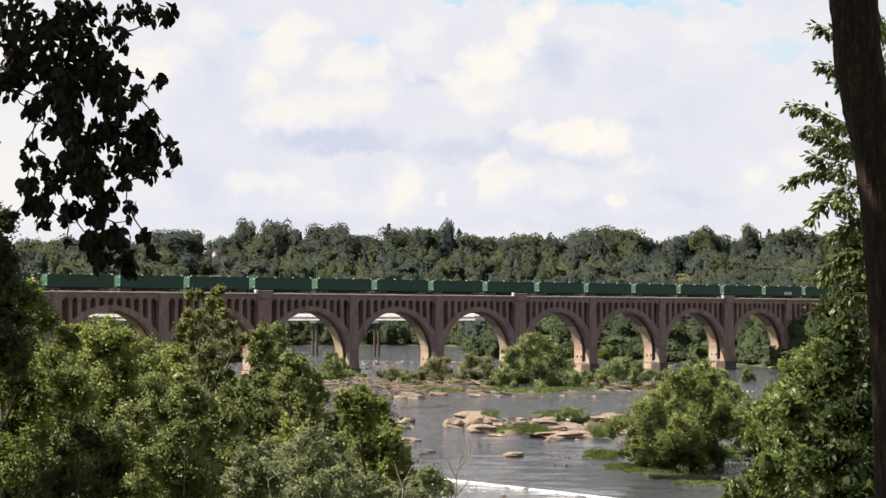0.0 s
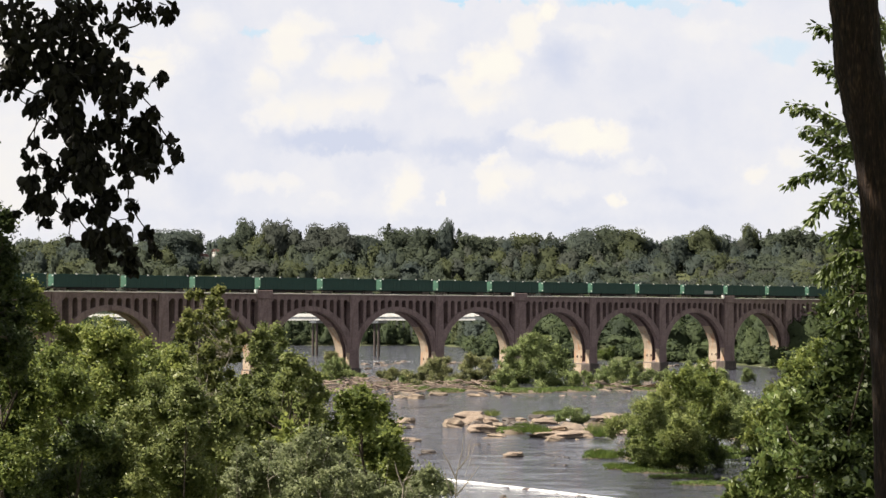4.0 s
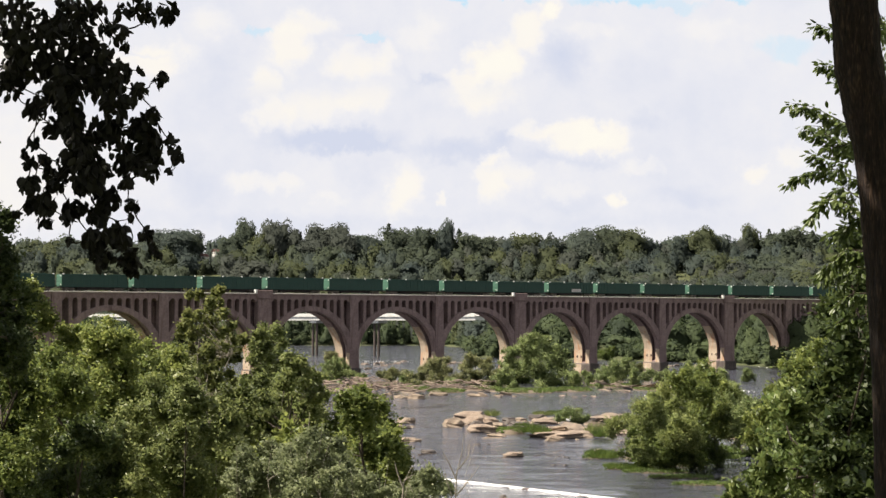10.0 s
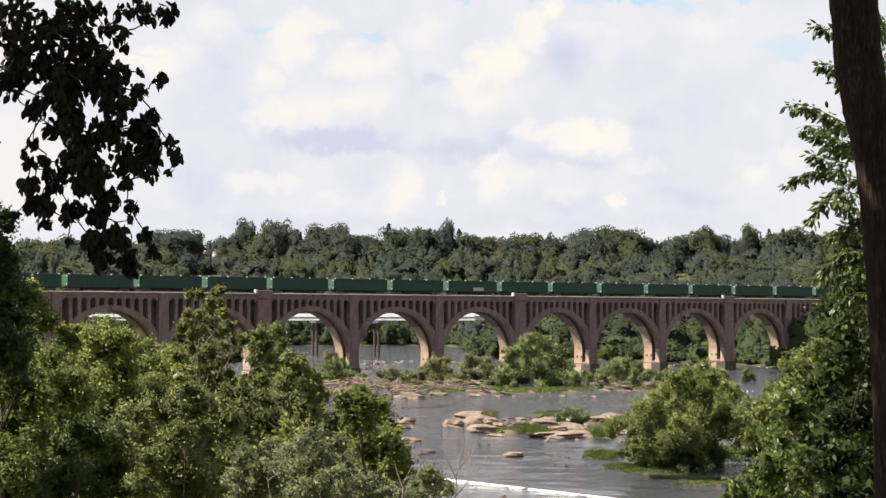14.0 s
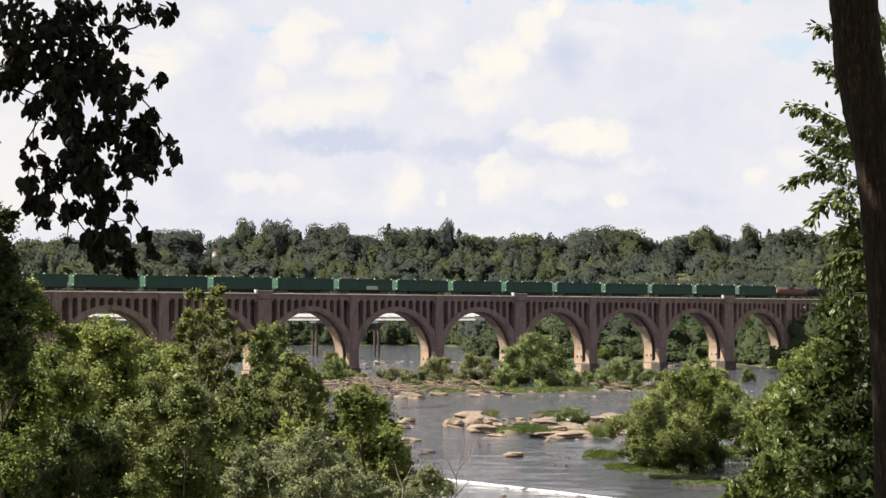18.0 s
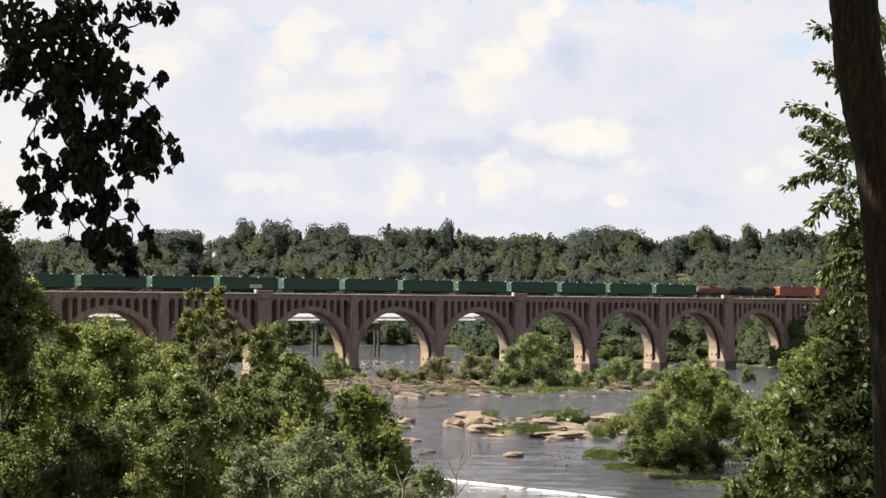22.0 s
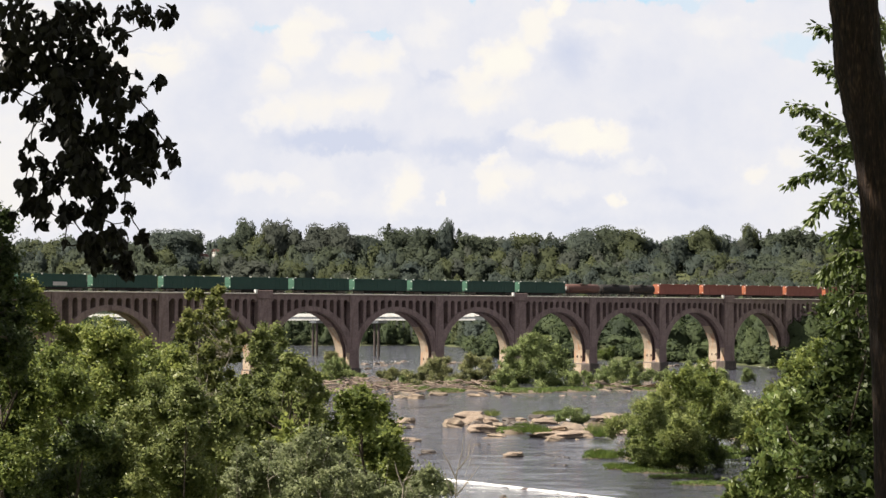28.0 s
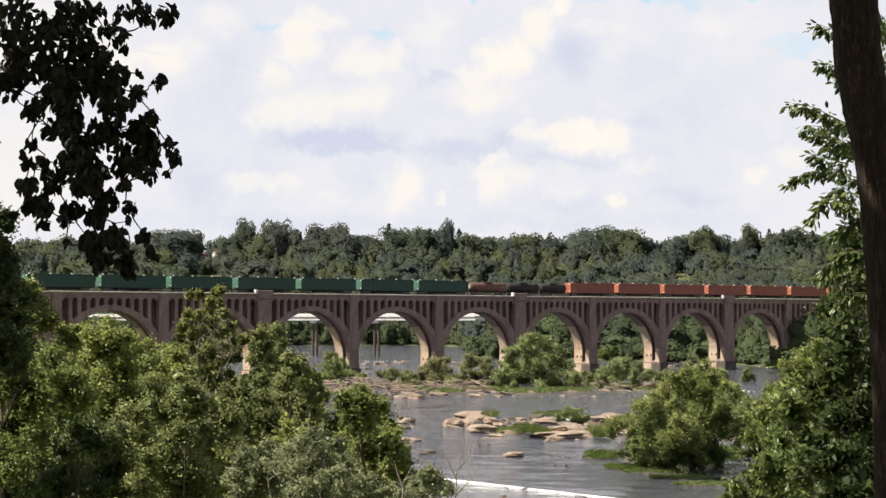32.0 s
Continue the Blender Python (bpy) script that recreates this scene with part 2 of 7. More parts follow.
def box(bm, x0, x1, y0, y1, z0, z1, bevel=0.0):
    r = bmesh.ops.create_cube(bm, size=1.0, matrix=Matrix.LocRotScale(((x0 + x1) / 2, (y0 + y1) / 2, (z0 + z1) / 2), None, (x1 - x0, y1 - y0, z1 - z0)))
    if bevel:
        es = list({e for v in r["verts"] for e in v.link_edges})
        bmesh.ops.bevel(bm, geom=es, offset=bevel, segments=1, affect="EDGES")


def box_mesh(*a, bevel=0.0):
    bm = bmesh.new()
    box(bm, *a, bevel=bevel)
    return bm


def extruded(profile, y0, y1):
    """A closed profile of (x, z), drawn from y0 to y1."""
    bm = bmesh.new()
    a = [bm.verts.new((x, y0, z)) for x, z in profile]
    b = [bm.verts.new((x, y1, z)) for x, z in profile]
    n = len(profile)
    bm.faces.new(a)
    bm.faces.new(b[::-1])
    for i in range(n):
        bm.faces.new((a[i], b[i], b[(i + 1) % n], a[(i + 1) % n]))
    bmesh.ops.recalc_face_normals(bm, faces=bm.faces)
    return bm


def tube(path, radii, sides=7):
    """Verts and quads of a tapered tube along a path."""
    vs, fs = [], []
    path = [Vector(p) for p in path]
    for i, p in enumerate(path):
        d = (path[min(i + 1, len(path) - 1)] - path[max(i - 1, 0)]).normalized()
        u = d.orthogonal().normalized() if i == 0 else (u - d * u.dot(d)).normalized()
        w = d.cross(u)
        for k in range(sides):
            a = 2 * math.pi * k / sides
            vs.append(p + (u * math.cos(a) + w * math.sin(a)) * radii[i])
    for i in range(len(path) - 1):
        for k in range(sides):
            q = (k + 1) % sides
            fs.append((i * sides + k, i * sides + q, (i + 1) * sides + q, (i + 1) * sides + k))
    return vs, fs


def bent(rng, a, b, n=5, sway=0.08):
    """A crooked path from a to b."""
    a, b = np.array(a, float), np.array(b, float)
    length = np.linalg.norm(b - a)
    pts = [a + (b - a) * t for t in np.linspace(0, 1, n)]
    for p in pts[1:-1]:
        p += rng.normal(0, sway * length, 3) * (1, 1, 0.5)
    return pts


def kites(rng, centres, size, width=0.55, droop=0.3, flat=0.6):
    """Verts and triangles of folded leaves at the centres."""
    n = len(centres)
    a = rng.normal(0, 1, (n, 3))
    a[:, 2] = a[:, 2] * 0.6 - droop
    a /= np.linalg.norm(a, axis=1)[:, None]
    up = rng.normal(0, 1, (n, 3)) * (1 - flat)
    up[:, 2] += flat
    b = np.cross(a, up)
    b /= np.linalg.norm(b, axis=1)[:, None] + 1e-9
    c = np.cross(a, b)
    s = (np.asarray(size) * rng.uniform(0.7, 1.3, n))[:, None]
    p = centres - a * s * 0.5
    v = np.empty((n, 4, 3))
    v[:, 0], v[:, 2] = p, p + a * s
    fold = c * s * width * 0.22
    v[:, 1] = p + a * s * 0.45 + b * s * width * 0.5 + fold
    v[:, 3] = p + a * s * 0.45 - b * s * width * 0.5 + fold
    i = np.arange(n)[:, None] * 4
    f = np.concatenate([i + (0, 1, 2), i + (0, 2, 3)], axis=1).reshape(-1, 3)
    return v.reshape(-1, 3), f


def lumps(rng, r, h, base, count):
    """Centres and radii of the leafy masses of a crown that is r wide and reaches from base to h."""
    out = []
    cz, rz = (base + h) / 2, (h - base) / 2
    for i in range(count):
        d = rng.normal(0, 1, 3)
        d /= np.linalg.norm(d)
        q = rng.uniform(0.35, 0.72)
        k = rng.uniform(0.30, 0.48)
        out.append((np.array((d[0] * r * q, d[1] * r * q, cz + d[2] * rz * q)), r * k, min(rz, r) * k))
    out.append((np.array((0, 0, cz + rz * 0.45)), r * 0.42, rz * 0.5))
    out.append((np.array((0, 0, cz - rz * 0.2)), r * 0.6, rz * 0.55))
    return out


def crown_points(rng, blobs, n, sprig=0.25, per=6):
    w = np.array([b[1] ** 2 for b in blobs])
    pick = rng.choice(len(blobs), n // per + 1, p=w / w.sum())
    d = rng.normal(0, 1, (len(pick), 3))
    d /= np.linalg.norm(d, axis=1)[:, None]
    q = rng.uniform(0.45, 1.06, len(pick))[:, None] ** 0.6
    c = np.array([blobs[i][0] for i in pick])
    r = np.array([(blobs[i][1], blobs[i][1], blobs[i][2]) for i in pick])
    p = np.repeat(c + d * q * r, per, axis=0)
    return p + rng.normal(0, sprig, p.shape)


def tree(name, label, h, r, base, leaf, n, leaves, bark, seed, trunk=0.18, count=12, sprig=0.3, limbs=7, droop=0.3, category="tree", per=6):
    """A tree or shrub, at the origin: trunk, limbs and a crown of single leaves."""
    rng = np.random.default_rng(seed)
    ob = thing(name, label, category)
    blobs = lumps(rng, r, h, base, count)
    top = (rng.normal(0, r * 0.1), rng.normal(0, r * 0.1), base + (h - base) * 0.75)
    path = bent(rng, (0, 0, -0.6), top, 7, 0.03)
    v, f = tube(path, np.linspace(trunk, trunk * 0.25, 7), 8)
    part("trunk", mesh_of("trunk", v, f, bark, True), None, ob)
    for i in range(min(limbs, len(blobs))):
        start = path[2 + i % 4]
        v, f = tube(bent(rng, start, blobs[i][0], 5, 0.07), np.linspace(trunk * 0.45, trunk * 0.08, 5), 5)
        part("limb", mesh_of("limb", v, f, bark, True), None, ob)
    v, f = kites(rng, crown_points(rng, blobs, n, sprig, per), leaf, droop=droop)
    part("crown", mesh_of("crown", v, f, leaves), None, ob)
    return ob


def leafy(name, label, foot, blobs, leaf, leaves, bark, seed, trunk=0.15, dens=1.3, droop=0.3, category="tree", width=0.62, per=8, gaps=0.0):
    """A tree in place: its foot (x, y) and the masses of its crown, each (place, radius). Leaves grow in sprigs on the masses."""
    rng = np.random.default_rng(seed)
    x, y = foot
    g = max(land(x, y), 0.0)
    ob = thing(name, label, category, pose(x, y, g))
    at = [(np.array(p) - (x, y, g), r) for p, r in blobs]
    top = max((p for p, r in at), key=lambda p: p[2])
    path = bent(rng, (0, 0, -0.8), top * 0.92, 8, 0.025)
    v, f = tube(path, np.linspace(trunk, trunk * 0.2, 8), 8)
    part("trunk", mesh_of("trunk", v, f, bark, True), None, ob)
    for p, r in at:
        start = min(path[1:7], key=lambda q: abs(q[2] - (p[2] - 1.2 * r)))
        v, f = tube(bent(rng, start, p, 5, 0.05), np.linspace(trunk * 0.2, trunk * 0.04, 5), 5)
        part("limb", mesh_of("limb", v, f, bark, True), None, ob)
    pts, fill, masses, outs, outs2 = [], [], [], [], []
    for p, r in at:
        masses.append((p, r * 0.70))
        for i in range(11):
            d = rng.normal(0, 1, 3) + (0, 0, 0.3)
            masses.append((p + d / np.linalg.norm(d) * r * rng.uniform(0.55, 1.12), r * rng.uniform(0.16, 0.42)))
    for p, r in masses:
        n = int(dens * 8.2 * r * r / (leaf * leaf * width * 0.5) / per) + 2
        d = rng.normal(0, 1, (n, 3))
        d /= np.linalg.norm(d, axis=1)[:, None]
        q = r * rng.uniform(0.5, 1.1, n) ** 0.5 * (1 + 0.22 * np.sin(d[:, 0] * 5 + seed) * np.cos(d[:, 2] * 6 + d[:, 1] * 4))
        c = p + d * q[:, None] * (1, 1, 0.92)
        pts.append(np.repeat(c, per, axis=0) + rng.normal(0, leaf * 0.85, (n * per, 3)))
        outs.append(pts[-1] - p)
        k = int((1 - gaps) * 9.0 * r * r / (leaf * leaf * 4)) + 3
        d = rng.normal(0, 1, (k, 3))
        d /= np.linalg.norm(d, axis=1)[:, None]
        fill.append(p + d * (r * rng.uniform(0.2, 0.72, k))[:, None])
        outs2.append(d)
    v, f = kites(rng, np.concatenate(pts), leaf, width, droop, 0.5)
    v2, f2 = kites(rng, np.concatenate(fill), leaf * 2.6, 0.8, 0.1, 0.3)
    own = np.concatenate([unit(np.concatenate(outs)), unit(np.concatenate(outs2))])
    own = unit(own + rng.normal(0, 0.75, own.shape) + (0, 0, 0.2))
    own = np.repeat(own, 4, axis=0)
    v, f = np.concatenate([v, v2]), np.concatenate([f, f2 + len(v)])
    part("crown", soften(mesh_of("crown", v, facing(v, f, own), leaves, True), own), None, ob)
    return ob


# ---- the lie of the land ----
BRIDGE_AT = pose(-94.03, 451.06, 0, 0, 0, 38.374)
LEFT_Y, LEFT_X = (0, 150, 250, 350, 450, 520, 800, 1100, 6000), (-3, -6, -22, -32, -50, -78, -140, -200, -900)
RIGHT_Y, RIGHT_X = (0, 150, 220, 350, 450, 550, 620, 680, 730, 775, 900, 1050, 1150, 6000), (30, 34, 50, 78, 96, 112, 108, 95, 62, 13, 13, 12, 0, -900)


def land(x, y):
    """Height of the ground: the near bank, the river's bed and the wooded hills beyond."""
    lx, rx = np.interp(y, LEFT_Y, LEFT_X), np.interp(y, RIGHT_Y, RIGHT_X)
    d = max(lx - x, x - rx, 140 - y, (y - 1150) * 0.9)
    if d < 0:
        return max(-1.5, d * 0.15)
    z = min(d * 0.12, 1.6)
    if y > 560:
        t = d / (d + max(1420 - y, 1.0))
        z += 58 * t * min(1, (y - 560) / 200)
    near = max(0.0, 14.1 - 14.1 * max(0.0, y - 3) / 75)
    return max(z, near) + 0.4 * noise.noise((x * 0.05, y * 0.05, 0))


def ground():
    ys = np.concatenate([np.linspace(-300, -10, 12), np.linspace(0, 300, 61), np.linspace(310, 1500, 100), np.linspace(1560, 4700, 30)])
    us = np.concatenate([np.linspace(-1, -0.31, 10), np.linspace(-0.3, 0.3, 121), np.linspace(0.31, 1, 10)])
    v = []
    for y in ys:
        span = max(200.0, abs(y) * 1.0 + 60)
        for u in us:
            x = u * span * 1.5
            v.append((x, y, land(x, y)))
    k = len(us)
    i, j = np.meshgrid(np.arange(len(ys) - 1), np.arange(k - 1), indexing="ij")
    a = (i * k + j).ravel()
    f = np.stack([a, a + 1, a + k + 1, a + k], axis=1)
    ob = new("ground", mesh_of("ground", np.array(v), f, SOIL, True))
    tagged(ob, "wooded river banks with dark soil and undergrowth", "ground", kind="structure")


ground()


def sheet(name, label, corners, z, material):
    v = [(x, y, z) for x, y in corners]
    ob = new(name, mesh_of(name, v, [tuple(range(len(v)))], material))
    return tagged(ob, label, "water", kind="structure")


# the weir runs from the near left shore towards the right
WEIR_A, WEIR_B = (-5.49, 191.48), (23.92, 152.07)
sheet("water", "wide grey-brown river with small ripples, reflecting the sky", [WEIR_A, WEIR_B, (40, 148), (400, 300), (400, 1400), (-600, 1400), (-600, 400), (-60, 190)], 0.0, WATER)
sheet("water_below_weir", "broken brown water running below the low weir", [(WEIR_A[0], WEIR_A[1] + 0.3), (-80, 210), (-80, 60), (60, 60), (60, 150), (WEIR_B[0], WEIR_B[1] + 0.3)], -0.12, WATER)


SURGING = []  # foam that moves to and fro: (object, reach, seconds, phase)


def weir():
    ob = thing("weir", "low concrete weir with white water spilling over its lip", "weir")
    a, b = Vector((*WEIR_A, 0)), Vector((*WEIR_B, 0))
    d = (b - a).normalized()
    out = Vector((d.y, -d.x, 0))
    if out.y > 0:
        out = -out
    n = 160
    v = []
    for i in range(n + 1):
        p = a + (b - a) * i / n
        w = 0.3 + 0.4 * noise.noise((i * 0.35, 0, 2)) + 0.35 * noise.noise((i * 0.9, 5, 2))
        w = max(w, 0.05)
        for q, z in ((-0.15 * w, -0.03), (0.05, 0.03), (0.3 * w, -0.04 + 0.02 * noise.noise((i * 0.7, 3, 0))), (0.6 * w, -0.09), (1.15 * w, -0.12), (1.9 * w, -0.2)):
            r = p + out * q
            v.append((r.x, r.y, z))
    k, piece = 6, 16
    for start in range(0, n, piece):
        f = [(i * k + j, i * k + j + 1, (i + 1) * k + j + 1, (i + 1) * k + j) for i in range(piece) for j in range(k - 1) if noise.noise(((start + i) * 0.23, j * 0.4, 8)) > (-0.5 if j < 3 else -0.1)]
        ob_foam = part("spilling_water", mesh_of("spilling_water", v[start * k:(start + piece + 1) * k], f, FOAM, True), None, ob, "bright white foam")
        SURGING.append((ob_foam, d * 0.14, 0.9 + 0.13 * (start / piece % 3), start * 0.7))
    v = [tuple(p + out * q + Vector((0, 0, z))) for p in (a, b) for q, z in ((-0.8, -0.05), (0.02, -0.03), (0.3, -0.9), (-0.8, -0.9))]
    part("sill", mesh_of("sill", v, [(0, 1, 5, 4), (1, 2, 6, 5), (2, 3, 7, 6), (3, 0, 4, 7), (3, 2, 1, 0), (4, 5, 6, 7)], CONCRETE), None, ob)


weir()


# ---- sky backdrop ----
SKY_D = 4600


def cloud_field(n, l, masses, gaps):
    """A sum of soft masses (x, z, half width, half height, strength), their outlines broken up by noise."""
    tc = n.new("ShaderNodeTexCoord")
    warp = noise_node(n, l, 0.0042, 6, rough=0.55)
    sub, mul, add = n.new("ShaderNodeVectorMath"), n.new("ShaderNodeVectorMath"), n.new("ShaderNodeVectorMath")
    sub.operation, mul.operation, add.operation = "SUBTRACT", "MULTIPLY", "ADD"
    sub.inputs[1].default_value, mul.inputs[1].default_value = (0.5, 0.5, 0.5), (150, 0, 120)
    l.new(warp.outputs["Color"], sub.inputs[0])
    l.new(sub.outputs[0], mul.inputs[0])
    l.new(mul.outputs[0], add.inputs[0])
    l.new(tc.outputs["Object"], add.inputs[1])
    curl = noise_node(n, l, 0.016, 5, rough=0.6)
    sub2, mad = n.new("ShaderNodeVectorMath"), n.new("ShaderNodeVectorMath")
    sub2.operation, mad.operation = "SUBTRACT", "MULTIPLY_ADD"
    sub2.inputs[1].default_value, mad.inputs[1].default_value = (0.5, 0.5, 0.5), (110, 0, 100)
    l.new(curl.outputs["Color"], sub2.inputs[0])
    l.new(sub2.outputs[0], mad.inputs[0])
    l.new(add.outputs[0], mad.inputs[2])
    add = mad
    def summed(rows):
        total = None
        for x, z, rx, rz, amp in rows:
            mp, ln, mr = n.new("ShaderNodeMapping"), n.new("ShaderNodeVectorMath"), n.new("ShaderNodeMapRange")
            mp.vector_type = "TEXTURE"
            mp.inputs["Location"].default_value, mp.inputs["Scale"].default_value = (x, 0, z), (rx, 1e5, rz)
            l.new(add.outputs[0], mp.inputs["Vector"])
            ln.operation = "LENGTH"
            l.new(mp.outputs[0], ln.inputs[0])
            mr.interpolation_type = "SMOOTHSTEP"
            for key, val in (("From Min", 0.35 if amp > 0 else 0.0), ("From Max", 1.15 if amp > 0 else 1.6), ("To Min", amp), ("To Max", 0.0)):
                mr.inputs[key].default_value = val
            l.new(ln.outputs["Value"], mr.inputs["Value"])
            if total is None:
                total = mr.outputs[0]
            else:
                m = n.new("ShaderNodeMath")
                l.new(total, m.inputs[0])
                l.new(mr.outputs[0], m.inputs[1])
                total = m.outputs[0]
        return total

    total = summed(masses)
    fine = noise_node(n, l, 0.0062, 9, rough=0.62)
    m = n.new("ShaderNodeMath")
    m.operation = "MULTIPLY_ADD"
    m.inputs[1].default_value = 1.15
    l.new(fine.outputs[0], m.inputs[0])
    l.new(total, m.inputs[2])
    r = n.new("ShaderNodeMapRange")
    r.inputs["From Min"].default_value, r.inputs["From Max"].default_value = -0.25, 1.75
    l.new(m.outputs[0], r.inputs["Value"])
    cloud = ramp(n, l, r.outputs[0], [(0.0, (0.345, 0.366, 0.436)), (0.2, (0.383, 0.395, 0.446)), (0.4, (0.428, 0.430, 0.46)), (0.58, (0.468, 0.459, 0.462)), (0.78, (0.5, 0.478, 0.448)), (1.0, (0.516, 0.497, 0.45))])
    if gaps:
        cloud = mix(n, l, summed(gaps), cloud, (0.30, 0.415, 0.492))
    return cloud


def sky_panel(name, label, masses, x0, x1, z0, z1, y, fade=None, gaps=()):
    m, n, l, b = nodes_of(name)
    n.remove(b)
    em = n.new("ShaderNodeEmission")
    l.new(cloud_field(n, l, masses, gaps), em.inputs["Color"])
    out = em.outputs[0]
    if fade:
        tc, sep, mr = n.new("ShaderNodeTexCoord"), n.new("ShaderNodeSeparateXYZ"), n.new("ShaderNodeMapRange")
        l.new(tc.outputs["Object"], sep.inputs[0])
        l.new(sep.outputs["Z"], mr.inputs["Value"])
        mr.interpolation_type = "SMOOTHSTEP"
        mr.inputs["From Min"].default_value, mr.inputs["From Max"].default_value = fade
        tr, ms = n.new("ShaderNodeBsdfTransparent"), n.new("ShaderNodeMixShader")
        l.new(mr.outputs[0], ms.inputs[0])
        l.new(tr.outputs[0], ms.inputs[1])
        l.new(out, ms.inputs[2])
        out = ms.outputs[0]
    l.new(out, n["Material Output"].inputs["Surface"])
    ob = new(name, mesh_of(name, [(x0, y, z0), (x1, y, z0), (x1, y, z1), (x0, y, z1)], [(0, 1, 2, 3)], m))
    return tagged(ob, label, "sky", kind="structure")


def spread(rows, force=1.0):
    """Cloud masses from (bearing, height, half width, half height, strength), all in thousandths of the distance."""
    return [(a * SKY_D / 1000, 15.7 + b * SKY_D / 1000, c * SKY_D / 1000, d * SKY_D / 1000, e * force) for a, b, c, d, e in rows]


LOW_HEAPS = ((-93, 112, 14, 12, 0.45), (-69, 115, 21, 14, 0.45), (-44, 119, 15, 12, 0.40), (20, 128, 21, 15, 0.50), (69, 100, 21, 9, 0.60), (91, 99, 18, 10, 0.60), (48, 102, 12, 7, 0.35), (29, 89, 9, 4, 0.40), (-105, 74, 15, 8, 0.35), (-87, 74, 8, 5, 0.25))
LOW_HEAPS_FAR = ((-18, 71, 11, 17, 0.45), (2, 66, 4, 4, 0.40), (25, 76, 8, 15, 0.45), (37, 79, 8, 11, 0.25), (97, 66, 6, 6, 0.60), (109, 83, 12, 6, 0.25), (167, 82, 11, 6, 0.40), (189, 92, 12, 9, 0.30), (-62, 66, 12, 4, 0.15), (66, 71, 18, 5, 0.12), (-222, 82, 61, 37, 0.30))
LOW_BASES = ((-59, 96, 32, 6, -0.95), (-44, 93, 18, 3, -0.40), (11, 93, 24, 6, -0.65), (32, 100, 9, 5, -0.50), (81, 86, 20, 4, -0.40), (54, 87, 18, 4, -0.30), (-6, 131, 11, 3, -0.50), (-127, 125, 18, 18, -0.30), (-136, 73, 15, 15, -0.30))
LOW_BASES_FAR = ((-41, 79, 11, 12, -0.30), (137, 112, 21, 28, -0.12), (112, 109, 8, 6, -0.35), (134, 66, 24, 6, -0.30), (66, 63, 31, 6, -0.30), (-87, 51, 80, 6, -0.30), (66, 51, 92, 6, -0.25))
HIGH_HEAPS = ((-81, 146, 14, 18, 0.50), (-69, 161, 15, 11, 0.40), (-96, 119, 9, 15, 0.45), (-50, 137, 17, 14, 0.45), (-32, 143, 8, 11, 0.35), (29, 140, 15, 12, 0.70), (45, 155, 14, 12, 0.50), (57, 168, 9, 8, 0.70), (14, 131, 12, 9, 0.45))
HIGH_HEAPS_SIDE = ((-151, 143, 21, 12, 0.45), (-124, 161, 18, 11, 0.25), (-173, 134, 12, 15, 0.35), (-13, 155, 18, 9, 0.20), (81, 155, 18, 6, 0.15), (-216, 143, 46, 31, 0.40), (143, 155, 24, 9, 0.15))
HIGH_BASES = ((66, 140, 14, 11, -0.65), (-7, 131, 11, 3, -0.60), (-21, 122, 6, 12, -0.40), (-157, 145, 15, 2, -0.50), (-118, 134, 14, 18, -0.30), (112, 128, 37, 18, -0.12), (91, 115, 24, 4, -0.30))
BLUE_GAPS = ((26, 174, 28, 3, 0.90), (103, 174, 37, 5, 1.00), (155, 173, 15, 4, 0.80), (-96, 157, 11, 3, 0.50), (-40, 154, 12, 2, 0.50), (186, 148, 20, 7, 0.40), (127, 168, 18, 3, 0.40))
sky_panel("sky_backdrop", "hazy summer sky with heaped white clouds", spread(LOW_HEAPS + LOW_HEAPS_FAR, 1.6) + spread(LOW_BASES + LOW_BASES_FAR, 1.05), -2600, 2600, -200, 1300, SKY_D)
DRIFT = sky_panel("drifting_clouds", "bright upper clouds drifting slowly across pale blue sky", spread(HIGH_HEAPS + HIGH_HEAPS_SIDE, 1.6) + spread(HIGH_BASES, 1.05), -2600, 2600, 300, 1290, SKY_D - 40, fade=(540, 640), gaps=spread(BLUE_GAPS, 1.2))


# ---- the viaduct ----
DECK_W, TOP, SPRING = 6.2, 22.87, 5.2
WIDE = [59.6 + 89.2 * i for i in range(-2, 4)]
PIERS = sorted([(w, 4.5) for w in WIDE] + [(w + o, 2.9) for w in WIDE for o in (29.1, 58.9)])


MARKED = 267.0  # the pier with the white paint
RIB_A, RIB_B = 1.4, 2.9  # the slot between the front and the back arch rib


